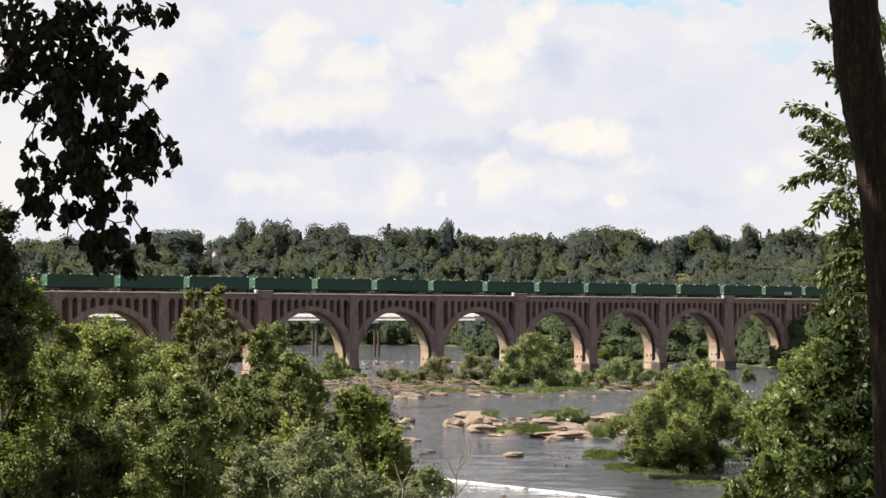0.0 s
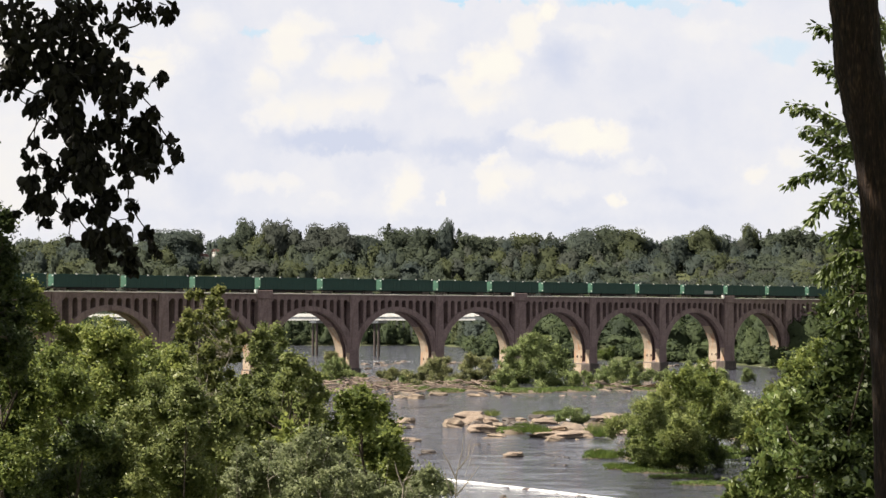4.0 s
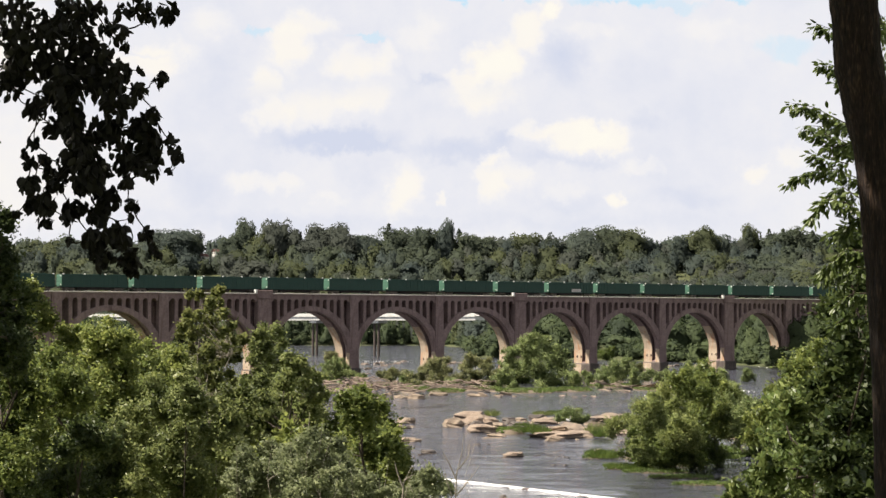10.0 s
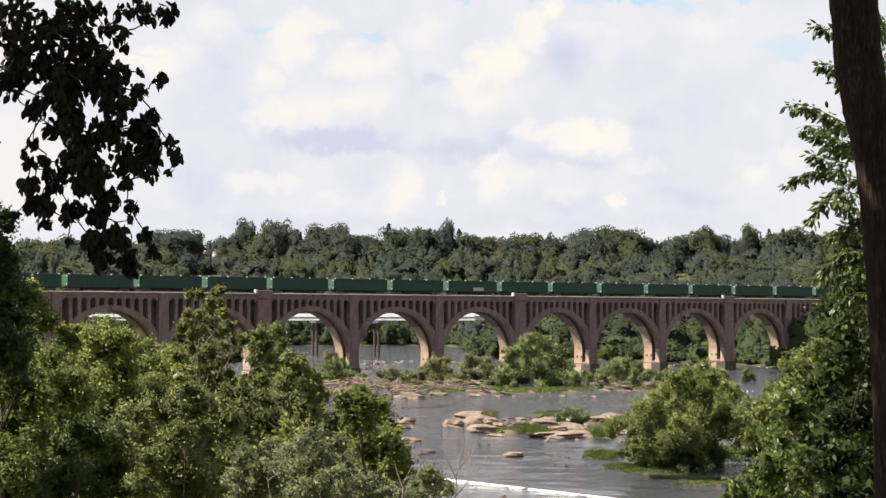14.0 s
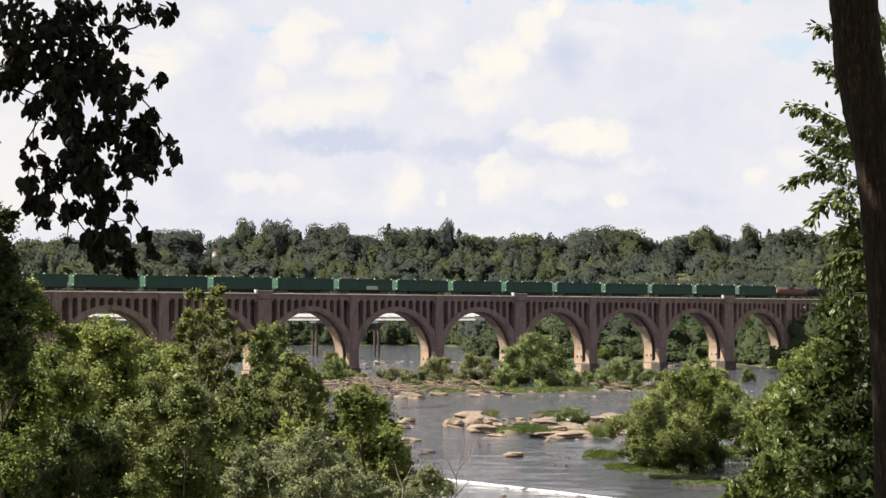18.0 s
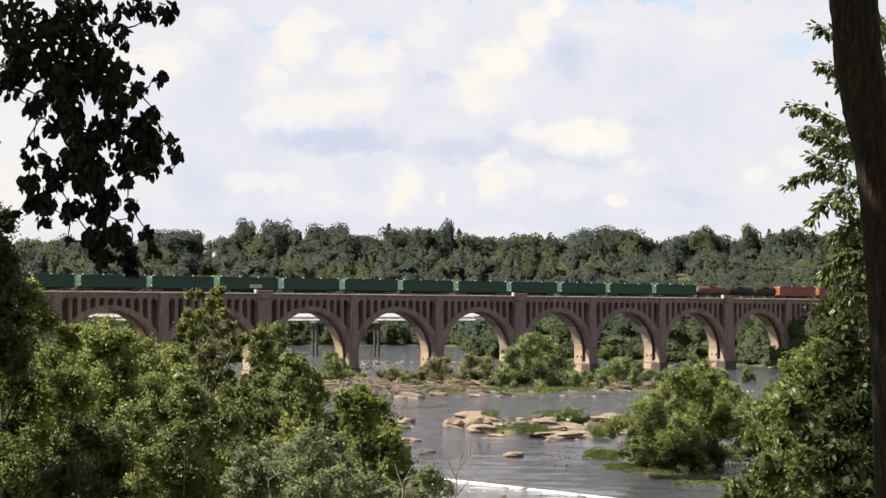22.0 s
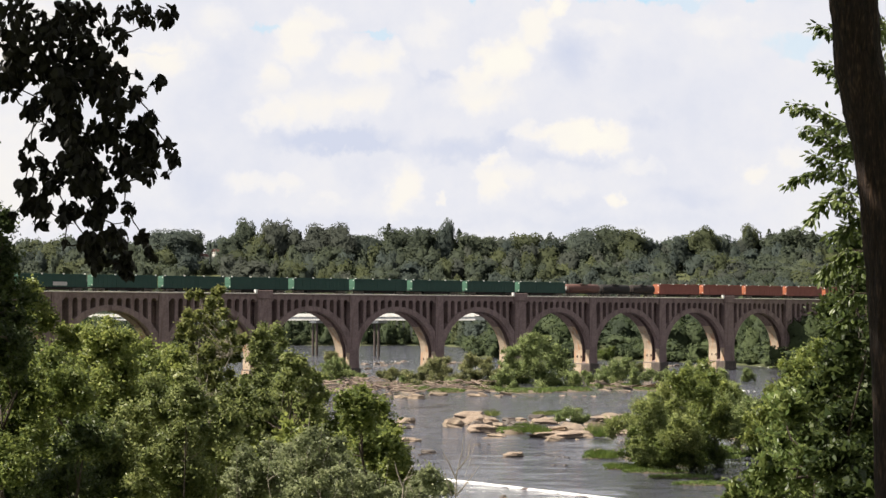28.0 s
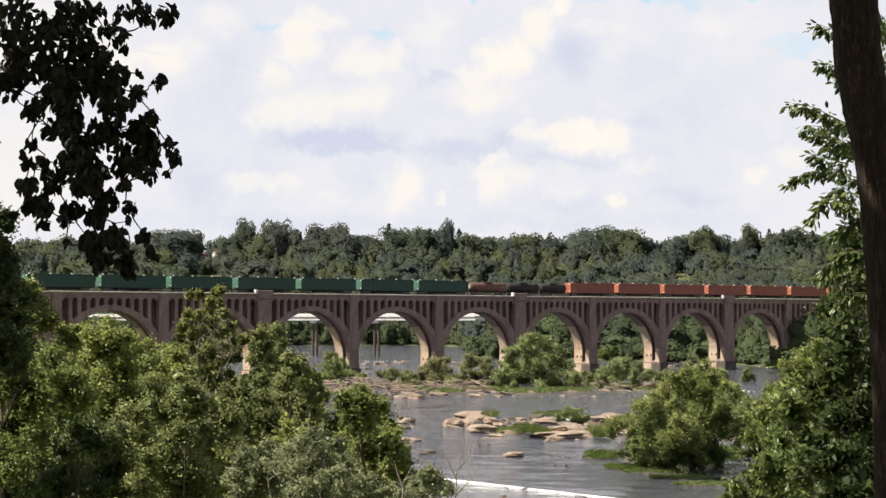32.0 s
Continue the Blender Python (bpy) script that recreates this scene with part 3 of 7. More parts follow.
def viaduct():
    ob = thing("railway_viaduct", "long weathered concrete railway viaduct with open spandrel arches over the river", "bridge", BRIDGE_AT)
    meshes = {}
    for s, w in PIERS:
        wide = w > 4
        if wide not in meshes:
            bm = bmesh.new()
            prof = [(-w / 2 - 0.35, -2), (w / 2 + 0.35, -2), (w / 2 + 0.1, SPRING), (w / 2 - 0.15, TOP - 0.28), (-w / 2 + 0.15, TOP - 0.28), (-w / 2 - 0.1, SPRING)]
            slim = [(-w / 2 - 0.35, -2), (w / 2 + 0.35, -2), (w / 2 + 0.25, 3.0), (w / 2 - 0.8, 3.3), (w / 2 - 0.8, TOP - 0.28), (-w / 2 + 0.8, TOP - 0.28), (-w / 2 + 0.8, 3.3), (-w / 2 - 0.25, 3.0)]
            pier_me = bpy.data.meshes.new("pier")
            bm = bmesh.new()
            for shape, y0, y1 in ((prof, -0.35, RIB_A), (slim, RIB_A, RIB_B), (prof, RIB_B, DECK_W + 0.35)):
                one, piece = extruded(shape, y0, y1), bpy.data.meshes.new("pier_slab")
                one.to_mesh(piece)
                bm.from_mesh(piece)
                bpy.data.meshes.remove(piece)
            bm.to_mesh(pier_me)
            pier_me.materials.append(CONCRETE)
            bm = box_mesh(-w / 2 - 0.5, w / 2 + 0.5, -1.0, DECK_W + 0.7, -2.5, 2.6, bevel=0.25)
            foot_me = bpy.data.meshes.new("footing")
            bm.to_mesh(foot_me)
            foot_me.materials.append(CONCRETE_WET)
            meshes[wide] = (pier_me, foot_me)
        pr = part("pier", meshes[wide][0], None, ob, m=pose(s, 0, 0))
        part("footing", meshes[wide][1], None, pr)
        # thin paler faces: sunlight on the pier's sides is put into their colour
        for side in (-1, 1):
            for y0, y1 in ((-0.3, RIB_A - 0.02), (RIB_B + 0.02, DECK_W + 0.3)):
                prof = [(side * (w / 2 + 0.24 + d), 0.9) for d in (0, 0.06)] + [(side * (w / 2 + 0.1 + d), SPRING) for d in (0.03,)] + [(side * (w / 2 + 0.08 + d), SPRING + 1.6) for d in (0.03, 0)]
                part("sunlit_pier_face", extruded(prof, y0, y1), CONCRETE_SUNLIT_RUST, pr, "face coloured pale as if sunlit, with rust streaks")
            part("sunlit_footing_face", box_mesh(*sorted((side * (w / 2 + 0.5), side * (w / 2 + 0.53))), RIB_B, DECK_W + 0.4, -1.0, 2.3), CONCRETE_SUNLIT_RUST, pr, "face coloured pale as if sunlit, with rust streaks")
        # dark blocks on the face stand in for the shadow inside small holes
        for y in (3.3, 5.1):
            part("hole_block", box_mesh(-w / 2 - 0.235, -w / 2 - 0.05, y - 0.24, y + 0.24, 4.3, 4.95), DARK_PAINT, pr, "dark block in place of a small square hole")
        if wide:
            part("pier_cap", box_mesh(-w / 2 - 0.15, w / 2 + 0.15, -0.75, 1.1, TOP - 1.5, TOP + 0.75, bevel=0.12), CONCRETE, ob, m=pose(s, 0, 0))
            # white box added to imitate sunlight on the cap's left end
            part("sunlit_cap_end", box_mesh(-w / 2 - 0.75, -w / 2 - 0.19, -0.62, 0.3, TOP + 0.004, TOP + 0.95), WHITE_PAINT, ob, "small white box for the sunlit end of the cap", m=pose(s, 0, 0))
    for (s0, w0), (s1, w1) in zip(PIERS, PIERS[1:]):
        a, b = s0 + w0 / 2, s1 - w1 / 2
        mid, rad = (a + b) / 2, (b - a) / 2
        rise = 12.95
        # arch ring, thicker towards the springing
        k = 26
        inner = [(mid - rad * math.cos(math.pi * i / k), SPRING + rise * math.sin(math.pi * i / k)) for i in range(k + 1)]
        outer = []
        for i in range(k + 1):
            t = math.pi * i / k
            g = 1.35 + 0.75 * abs(math.cos(t)) ** 2
            outer.append((mid - (rad + g) * math.cos(t), SPRING + (rise + g) * math.sin(t)))
        outer = [(min(max(x, s0), s1), z) for x, z in outer]
        # two ribs side by side with an open slot between them
        part("arch_ring", extruded(inner + outer[::-1], -0.12, RIB_A), CONCRETE, ob)
        part("arch_ring", extruded(inner + outer[::-1], RIB_B, DECK_W + 0.12), CONCRETE, ob)
        # paler lining low on the soffit; its colour stands in for sunlight
        for turn in (1, -1):
            low = [(mid - turn * rad * math.cos(math.pi * i / k), SPRING + rise * math.sin(math.pi * i / k)) for i in range(7)]
            skin = [(mid - turn * (rad - 0.03) * math.cos(math.pi * i / k), SPRING + (rise - 0.03) * math.sin(math.pi * i / k)) for i in range(7)]
            part("sunlit_soffit_lining", extruded(low + skin[::-1], RIB_B + 0.03, DECK_W + 0.08), CONCRETE_SUNLIT_RUST, ob, "soffit coloured pale as if sunlit, with rust streaks")
        # cross walls and the small vaults between them
        bays = 11
        step = (b - a) / bays
        vault_z = TOP - 1.55
        for i in range(bays + 1):
            x = a + i * step
            q = min(1.0, abs(x - mid) / (rad + 1.4))
            foot = SPRING + (rise + 1.0) * math.sqrt(1 - q * q) - 0.3
            if 0 < i < bays:
                part("cross_wall", box_mesh(x - 0.5, x + 0.5, 0.12, DECK_W - 0.12, foot, vault_z - 0.7), CONCRETE, ob)
        hw = step / 2 - 0.5
        for i in range(bays):
            x = a + (i + 0.5) * step
            prof = [(x - step / 2, TOP - 0.75), (x - step / 2, vault_z - hw)]
            prof += [(x - hw * math.cos(math.pi * j / 8), vault_z - hw + hw * math.sin(math.pi * j / 8)) for j in range(9)]
            prof += [(x + step / 2, vault_z - hw), (x + step / 2, TOP - 0.75)]
            part("spandrel_vault", extruded(prof, 0.0, DECK_W), CONCRETE, ob)
    # white paint scrawled low on one pier
    s, w = min(PIERS, key=lambda p: abs(p[0] - MARKED))
    rng = np.random.default_rng(9)
    for i in range(9):
        y, z, h = RIB_B + 0.3 + 0.42 * i, rng.uniform(0.5, 0.9), rng.uniform(0.9, 1.7)
        part("paint_mark", box_mesh(s - w / 2 - 0.62, s - w / 2 - 0.56, y - rng.uniform(0.07, 0.16), y + rng.uniform(0.07, 0.16), z, z + h), WHITE_PAINT, ob, "stroke of white paint")
    s0, s1 = PIERS[0][0], PIERS[-1][0]
    part("deck", box_mesh(s0, s1, -0.16, DECK_W + 0.16, TOP - 0.75, TOP - 0.28), CONCRETE, ob)
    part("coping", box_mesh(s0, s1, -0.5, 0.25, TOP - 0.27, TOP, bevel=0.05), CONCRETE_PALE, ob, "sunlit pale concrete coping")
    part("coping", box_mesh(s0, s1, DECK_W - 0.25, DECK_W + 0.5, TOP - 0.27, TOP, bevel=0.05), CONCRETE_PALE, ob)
    part("ballast_bed", box_mesh(s0, s1, 0.3, DECK_W - 0.3, TOP - 0.277, TOP - 0.1), BALLAST, ob)
    for y in (2.48, 3.92):
        part("rail", box_mesh(s0, s1, y - 0.04, y + 0.04, TOP - 0.1, TOP + 0.05), STEEL, ob)
    return ob


viaduct()


def embankment(s0, s1):
    prof = [(-14, -2), (DECK_W + 14, -2), (DECK_W + 0.5, TOP - 0.1), (-0.5, TOP - 0.1)]
    v = [(s, y, z) for s in (s0, s1) for y, z in prof]
    f = [(0, 1, 2, 3), (7, 6, 5, 4)] + [(i, i + 4, (i + 1) % 4 + 4, (i + 1) % 4) for i in range(4)]
    ob = new("railway_embankment", mesh_of("railway_embankment", v, f, SOIL))
    ob.matrix_basis = BRIDGE_AT
    tagged(ob, "earth embankment that carries the railway on from the viaduct", "embankment", kind="structure")


embankment(-420, PIERS[0][0] + 1)
embankment(PIERS[-1][0] - 1, 700)

# ---- the train ----
RAIL = TOP + 0.05


def bogie(ob, x):
    g = part("bogie", box_mesh(-1.3, 1.3, -1.0, 1.0, 0.45, 0.75, bevel=0.05), STEEL, ob, m=pose(x, 0, 0))
    for wx in (-0.9, 0.9):
        for wy in (-0.72, 0.72):
            bm = bmesh.new()
            bmesh.ops.create_cone(bm, cap_ends=True, segments=16, radius1=0.46, radius2=0.44, depth=0.13, matrix=pose(wx, wy, 0.46, 90))
            part("wheel", bm, STEEL, g)


def gondola(label, paint, height=4.15, group=""):
    """A high-sided covered gondola, 20 m over couplers, from x = 0 to 20 on rail level."""
    ob = thing("gondola_car", label, "train car", group=group)
    a, b, hw = 0.95, 19.05, 1.42
    part("underframe", box_mesh(a, b, -1.2, 1.2, 0.8, 1.1), BLACK_PAINT, ob)
    # added dark block fills the gap under the car with shade
    part("underside_shade", box_mesh(5.2, 14.8, -1.1, 1.1, 0.3, 0.8, bevel=0.05), DARK_PAINT, ob)
    part("body", box_mesh(a, b, -hw, hw, 1.1, height - 0.12, bevel=0.06), paint, ob)
    part("lid", box_mesh(a + 0.05, b - 0.05, -hw + 0.05, hw - 0.05, height - 0.12, height + 0.04, bevel=0.04), paint, ob)
    part("top_rail", box_mesh(a - 0.05, b + 0.05, -hw - 0.09, -hw + 0.02, height - 0.3, height - 0.1), paint, ob)
    part("side_sill", box_mesh(a - 0.05, b + 0.05, -hw - 0.09, -hw + 0.02, 1.0, 1.25), paint, ob)
    rib = bpy.data.meshes.new("rib")
    bm = box_mesh(-0.06, 0.06, -hw - 0.045, -hw + 0.01, 1.1, height - 0.2)
    bm.to_mesh(rib)
    bm.free()
    rib.materials.append(paint)
    for i in range(15):
        part("rib", rib, None, ob, m=pose(a + 0.3 + i * (b - a - 0.6) / 14, 0, 0))
    # end beams and end panel carry the sunlight in their paler colour
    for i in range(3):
        part("end_beam", box_mesh(a - 0.14, a + 0.02, -hw, hw, 1.5 + i * 0.95, 1.72 + i * 0.95), SUNLIT_GREEN if paint is GREEN_PAINT else LIGHT_ORANGE, ob)
    lightened = SUNLIT_GREEN if paint is GREEN_PAINT else LIGHT_ORANGE
    part("end_panel", box_mesh(a - 0.05, a - 0.004, -hw + 0.03, hw - 0.03, 1.15, height - 0.16), lightened, ob, "end panel in paler paint for sunlight")
    for z in (1.45, height - 0.55):
        part("end_block", box_mesh(a - 0.2, a - 0.13, -hw + 0.15, -hw + 0.5, z, z + 0.28), WHITE_PAINT, ob, "small white block")
    for i in range(4):
        x = a + 0.4 + i * (b - a - 0.8) / 3
        part("lid_clamp", box_mesh(x - 0.2, x + 0.2, -hw - 0.08, -hw + 0.1, height - 0.1, height + 0.22), WHITE_PAINT, ob)
    part("coupler", box_mesh(0, a, -0.15, 0.15, 0.75, 1.0), STEEL, ob)
    for x in (3.2, 16.8):
        bogie(ob, x)
    return ob


def tank_car(label, paint, length):
    ob = thing("tank_car", label, "train car")
    bm = bmesh.new()
    r, a, b = 1.38, 0.4, length - 0.4
    rings = [(a, 0.4), (a + 0.08, 0.8), (a + 0.25, 1.15), (a + 0.5, r), (b - 0.5, r), (b - 0.25, 1.15), (b - 0.08, 0.8), (b, 0.4)]
    prev = None
    for x, q in rings:
        ring = [bm.verts.new((x, q * math.cos(2 * math.pi * i / 28), 2.38 + q * math.sin(2 * math.pi * i / 28))) for i in range(28)]
        if prev:
            for i in range(28):
                bm.faces.new((prev[i], prev[(i + 1) % 28], ring[(i + 1) % 28], ring[i]))
        else:
            bm.faces.new(ring)
        prev = ring
    bm.faces.new(prev)
    bmesh.ops.recalc_face_normals(bm, faces=bm.faces)
    for f in bm.faces:
        f.smooth = True
    part("tank", bm, paint, ob)
    bm = bmesh.new()
    bmesh.ops.create_cone(bm, cap_ends=True, segments=16, radius1=0.5, radius2=0.5, depth=0.3, matrix=pose(length / 2, 0, 3.75))
    part("dome", bm, paint, ob)
    part("walkway", box_mesh(length / 2 - 1.6, length / 2 + 1.6, -1.1, 1.1, 3.66, 3.72), STEEL, ob)
    for y in (-1.15, 1.15):
        part("handrail", box_mesh(length / 2 - 1.5, length / 2 + 1.5, y - 0.03, y + 0.03, 3.98, 4.03), STEEL, ob)
    part("underframe", box_mesh(0.5, length - 0.5, -0.6, 0.6, 0.8, 1.15), BLACK_PAINT, ob)
    for x in (0.45, length - 0.45):
        part("ladder", box_mesh(x - 0.03, x + 0.03, -1.3, -1.24, 0.9, 3.3), STEEL, ob)
    # added grey plate imitates sunlight on the tank's near end
    if paint is BROWN_PAINT:
        part("sunlit_tank_end", box_mesh(0.32, 0.392, -0.55, 0.55, 1.75, 3.05, bevel=0.03), GREY_PAINT, ob, "grey plate for the sunlit tank end")
    part("coupler", box_mesh(0, 0.5, -0.15, 0.15, 0.75, 1.0), STEEL, ob)
    for x in (2.6, length - 2.6):
        bogie(ob, x)
    return ob


CARS = []


def train():
    green = gondola("dark green covered gondola car on the viaduct, rolling with its train", GREEN_PAINT, group="green gondola cars of the train")
    CARS.append((green, -100.0))
    for i in range(-4, 18):
        CARS.append((copy_thing(green, Matrix()), 20.0 * i))
        if i == 9:
            part("side_panel", box_mesh(10.0, 13.8, -1.56, -1.53, 1.3, 2.25), GREY_PAINT, CARS[-1][0], "pale grey panel")
    CARS.append((tank_car("rusty brown tank car between gondola cars, rolling", BROWN_PAINT, 14.2), 360.0))
    CARS.append((tank_car("black tank car coupled behind a brown one, rolling", BLACK_PAINT, 12.8), 374.2))
    CARS.append((tank_car("dark rust-stained tank car coupled ahead of orange gondolas, rolling", DARK_PAINT, 11.0), 387.0))
    rust = gondola("rust-orange covered gondola car on the viaduct, rolling with its train", ORANGE_PAINT, group="orange gondola cars of the train")
    CARS.append((rust, 398.0))
    for i in range(1, 9):
        CARS.append((copy_thing(rust, Matrix()), 398.0 + 20.0 * i))


train()


def gone(t):
    """How far the train has rolled to the left since 8 s."""
    return 9.65 * (t - 8) - 0.0055 * (t - 8) * abs(t - 8) - 0.2


def motions():
    walk(DRIFT, [(0, pose(-18, 0, -6)), (16, pose(2, 0, 2)), (32, pose(18, 0, 8))])
    sway = [(0, 3), (1, -2), (0, 1), (-2, 0), (-1, -1), (1, -2), (1, -2), (1, -2), (1, -2), (-2, 0), (-2, 1), (0, -2), (0, -3), (-2, 1), (-2, 3), (0, 1), (1, -1), (1, 0), (1, 0), (0, -3), (-2, 3), (-3, 1), (0, -2), (-2, 6), (-2, 6), (1, 3), (2, 3), (2, 2), (3, 3), (3, 1), (0, 6), (1, 1), (1, 3)]
    for k, (b, hang) in enumerate(SWAYING):
        rows = []
        for i, (dx, dz) in enumerate(sway):
            rows.append((i, pose(*hang, 0.2 * dz * (0.6 + 0.2 * (k % 3)), 0.14 * dx + 0.12 * dz * (0.7 + 0.15 * (k % 4)), 0)))
        walk(b, rows)
    for ob, reach, seconds, phase in SURGING:
        walk(ob, [(i * 0.5, Matrix.Translation(reach * math.sin(math.pi * i * 0.5 / seconds + phase))) for i in range(65)])
    for ob, s in CARS:
        walk(ob, [(t, BRIDGE_AT @ pose(s - gone(t), 3.2, RAIL)) for t in (0, 4, 8, 14, 20, 26, 32)])



# ---- far woods ----
def flakes(rng, centres, normals, size, width=0.8, tilt=0.4):
    """Leafy flakes that lie along a surface."""
    n = len(centres)
    nm = normals + rng.normal(0, tilt, (n, 3))
    nm /= np.linalg.norm(nm, axis=1)[:, None]
    a = np.cross(nm, rng.normal(0, 1, (n, 3)))
    a /= np.linalg.norm(a, axis=1)[:, None] + 1e-9
    b = np.cross(nm, a)
    s = (size * rng.uniform(0.6, 1.4, n))[:, None]
    v = np.stack([centres - a * s * 0.5, centres + b * s * width * 0.5, centres + a * s * 0.5, centres - b * s * width * 0.5], axis=1)
    i = np.arange(n)[:, None] * 4
    return v.reshape(-1, 3), np.concatenate([i + (0, 1, 2), i + (0, 2, 3)], axis=1).reshape(-1, 3)


def crown_template(seed, n, leaf, count=17):
    """A far crown of radius 1, from -0.35 to 1.45 high: leafy flakes over many uneven masses, and their normals."""
    rng = np.random.default_rng(seed)
    blobs = []
    lean = rng.normal(0, 0.1, 2)
    for i in range(count):
        d = rng.normal(0, 1, 3)
        d /= np.linalg.norm(d)
        q = rng.uniform(0.35, 0.78)
        blobs.append((np.array((d[0] * q + lean[0], d[1] * q + lean[1], 0.5 + d[2] * q * 1.0)), rng.uniform(0.17, 0.40)))
    blobs.append((np.array((0, 0, 0.15)), 0.6))
    blobs.append((np.array((lean[0], lean[1], 0.65)), 0.5))
    pts, nms = [], []
    for k, (c, r) in enumerate(blobs):
        m = int(n * r * r * 0.62) + 4
        d = rng.normal(0, 1, (m * 2, 3))
        d /= np.linalg.norm(d, axis=1)[:, None]
        p = c + d * r * rng.uniform(0.82, 1.18, (m * 2, 1))
        ok = np.ones(len(p), bool)
        for o, (c2, r2) in enumerate(blobs):
            if o != k:
                ok &= np.linalg.norm(p - c2, axis=1) > r2 * 0.86
        pts.append(p[ok])
        nms.append(d[ok] * 0.5 + unit(p[ok] - (0, 0, 0.3)) * 0.6)
    p, nm = np.concatenate(pts), unit(np.concatenate(nms))
    v, f = flakes(rng, p, nm, leaf, 0.6, 0.9)
    nm = np.repeat(unit(nm + rng.normal(0, 0.25, nm.shape) + (0, 0, 1.15)), 4, axis=0)
    # the leafy inside, a little way below the outer sprays
    cols, rows, mid = (14, 9, np.array((0, 0, 0.45))) if count > 12 else (9, 6, np.array((0, 0, 0.45)))
    cv = []
    for i in range(rows):
        e = -1.2 + 2.74 * i / (rows - 1)
        for j in range(cols):
            t = 2 * math.pi * (j + 0.5 * (i % 2)) / cols
            d = np.array((math.cos(e) * math.cos(t), math.cos(e) * math.sin(t), math.sin(e)))
            far = 0.3
            for c, r in blobs:
                q = c - mid
                k = q @ d
                h = k * k - q @ q + r * r
                if h > 0:
                    far = max(far, k + math.sqrt(h))
            cv.append(mid + d * far * rng.uniform(0.78, 0.95))
    cf = []
    for i in range(rows - 1):
        for j in range(cols):
            a, b = i * cols + j, i * cols + (j + 1) % cols
            cf += [(a, b, b + cols), (a, b + cols, a + cols)]
    cv = np.array(cv)
    cn = unit(unit(cv - mid) + (0, 0, 1.2))
    return v, facing(v, f, nm), nm, cv, np.array(cf), cn


TEMPLATES = [crown_template(40 + i, 265, 0.2) for i in range(9)]
FINE = [crown_template(90 + i, 760, 0.105, 20) for i in range(6)]
LOW = [crown_template(55 + i, 125, 0.26, 12) for i in range(5)]
CREST = [crown_template(70 + i, 1900, 0.095, 22) for i in range(6)]


def crown_set(rng, spots, shapes, back=0.15):
    """Points, triangles and normals of many crowns: spots are (x, y, z of the ground, radius, height). The hidden far sides are sparser."""
    vs, fs, ns, off = [], [], [], 0
    for x, y, z, r, h in spots:
        v, f, nm, cv, cf, cn = shapes[rng.integers(len(shapes))]
        a = rng.uniform(0, 6.28)
        c, s = math.cos(a), math.sin(a)
        k = len(v) // 4
        side = (nm[::4, 0] * s + nm[::4, 1] * c)
        keep = (side < 0.15) | (rng.uniform(0, 1, k) < back)
        pick = np.repeat(keep, 4)
        m = int(keep.sum())
        i = np.arange(m)[:, None] * 4
        swap = np.repeat(keep, 2)
        f = f[swap] - np.repeat(np.nonzero(keep)[0] * 4, 2)[:, None] + np.repeat(i, 2, axis=0)
        w = np.concatenate([v[pick], cv])
        nn = np.concatenate([nm[pick], cn])
        f = np.concatenate([f, cf + m * 4])
        u = np.empty_like(w)
        u[:, 0], u[:, 1] = x + r * (w[:, 0] * c - w[:, 1] * s), y + r * (w[:, 0] * s + w[:, 1] * c)
        u[:, 2] = z + h * 0.06 + (w[:, 2] + 0.35) / 1.8 * h * 0.94
        vs.append(u)
        ns.append(np.stack([nn[:, 0] * c - nn[:, 1] * s, nn[:, 0] * s + nn[:, 1] * c, nn[:, 2]], axis=1))
        fs.append(f + off)
        off += len(u)
    return np.concatenate(vs), np.concatenate(fs), np.concatenate(ns)


def woods(name, label, spots, material, shapes):
    """One mesh of many crowns."""
    v, f, nm = crown_set(np.random.default_rng(7), spots, shapes)
    ob = new(name, soften(mesh_of(name, v, f, material, True), nm))
    return tagged(ob, label, "woods", kind="stuff")


CLEARINGS = [(-0.1308, 0.007, 1300, 1430), (-0.1244, 0.007, 1300, 1430), (0.1314, 0.005, 1280, 1420)]


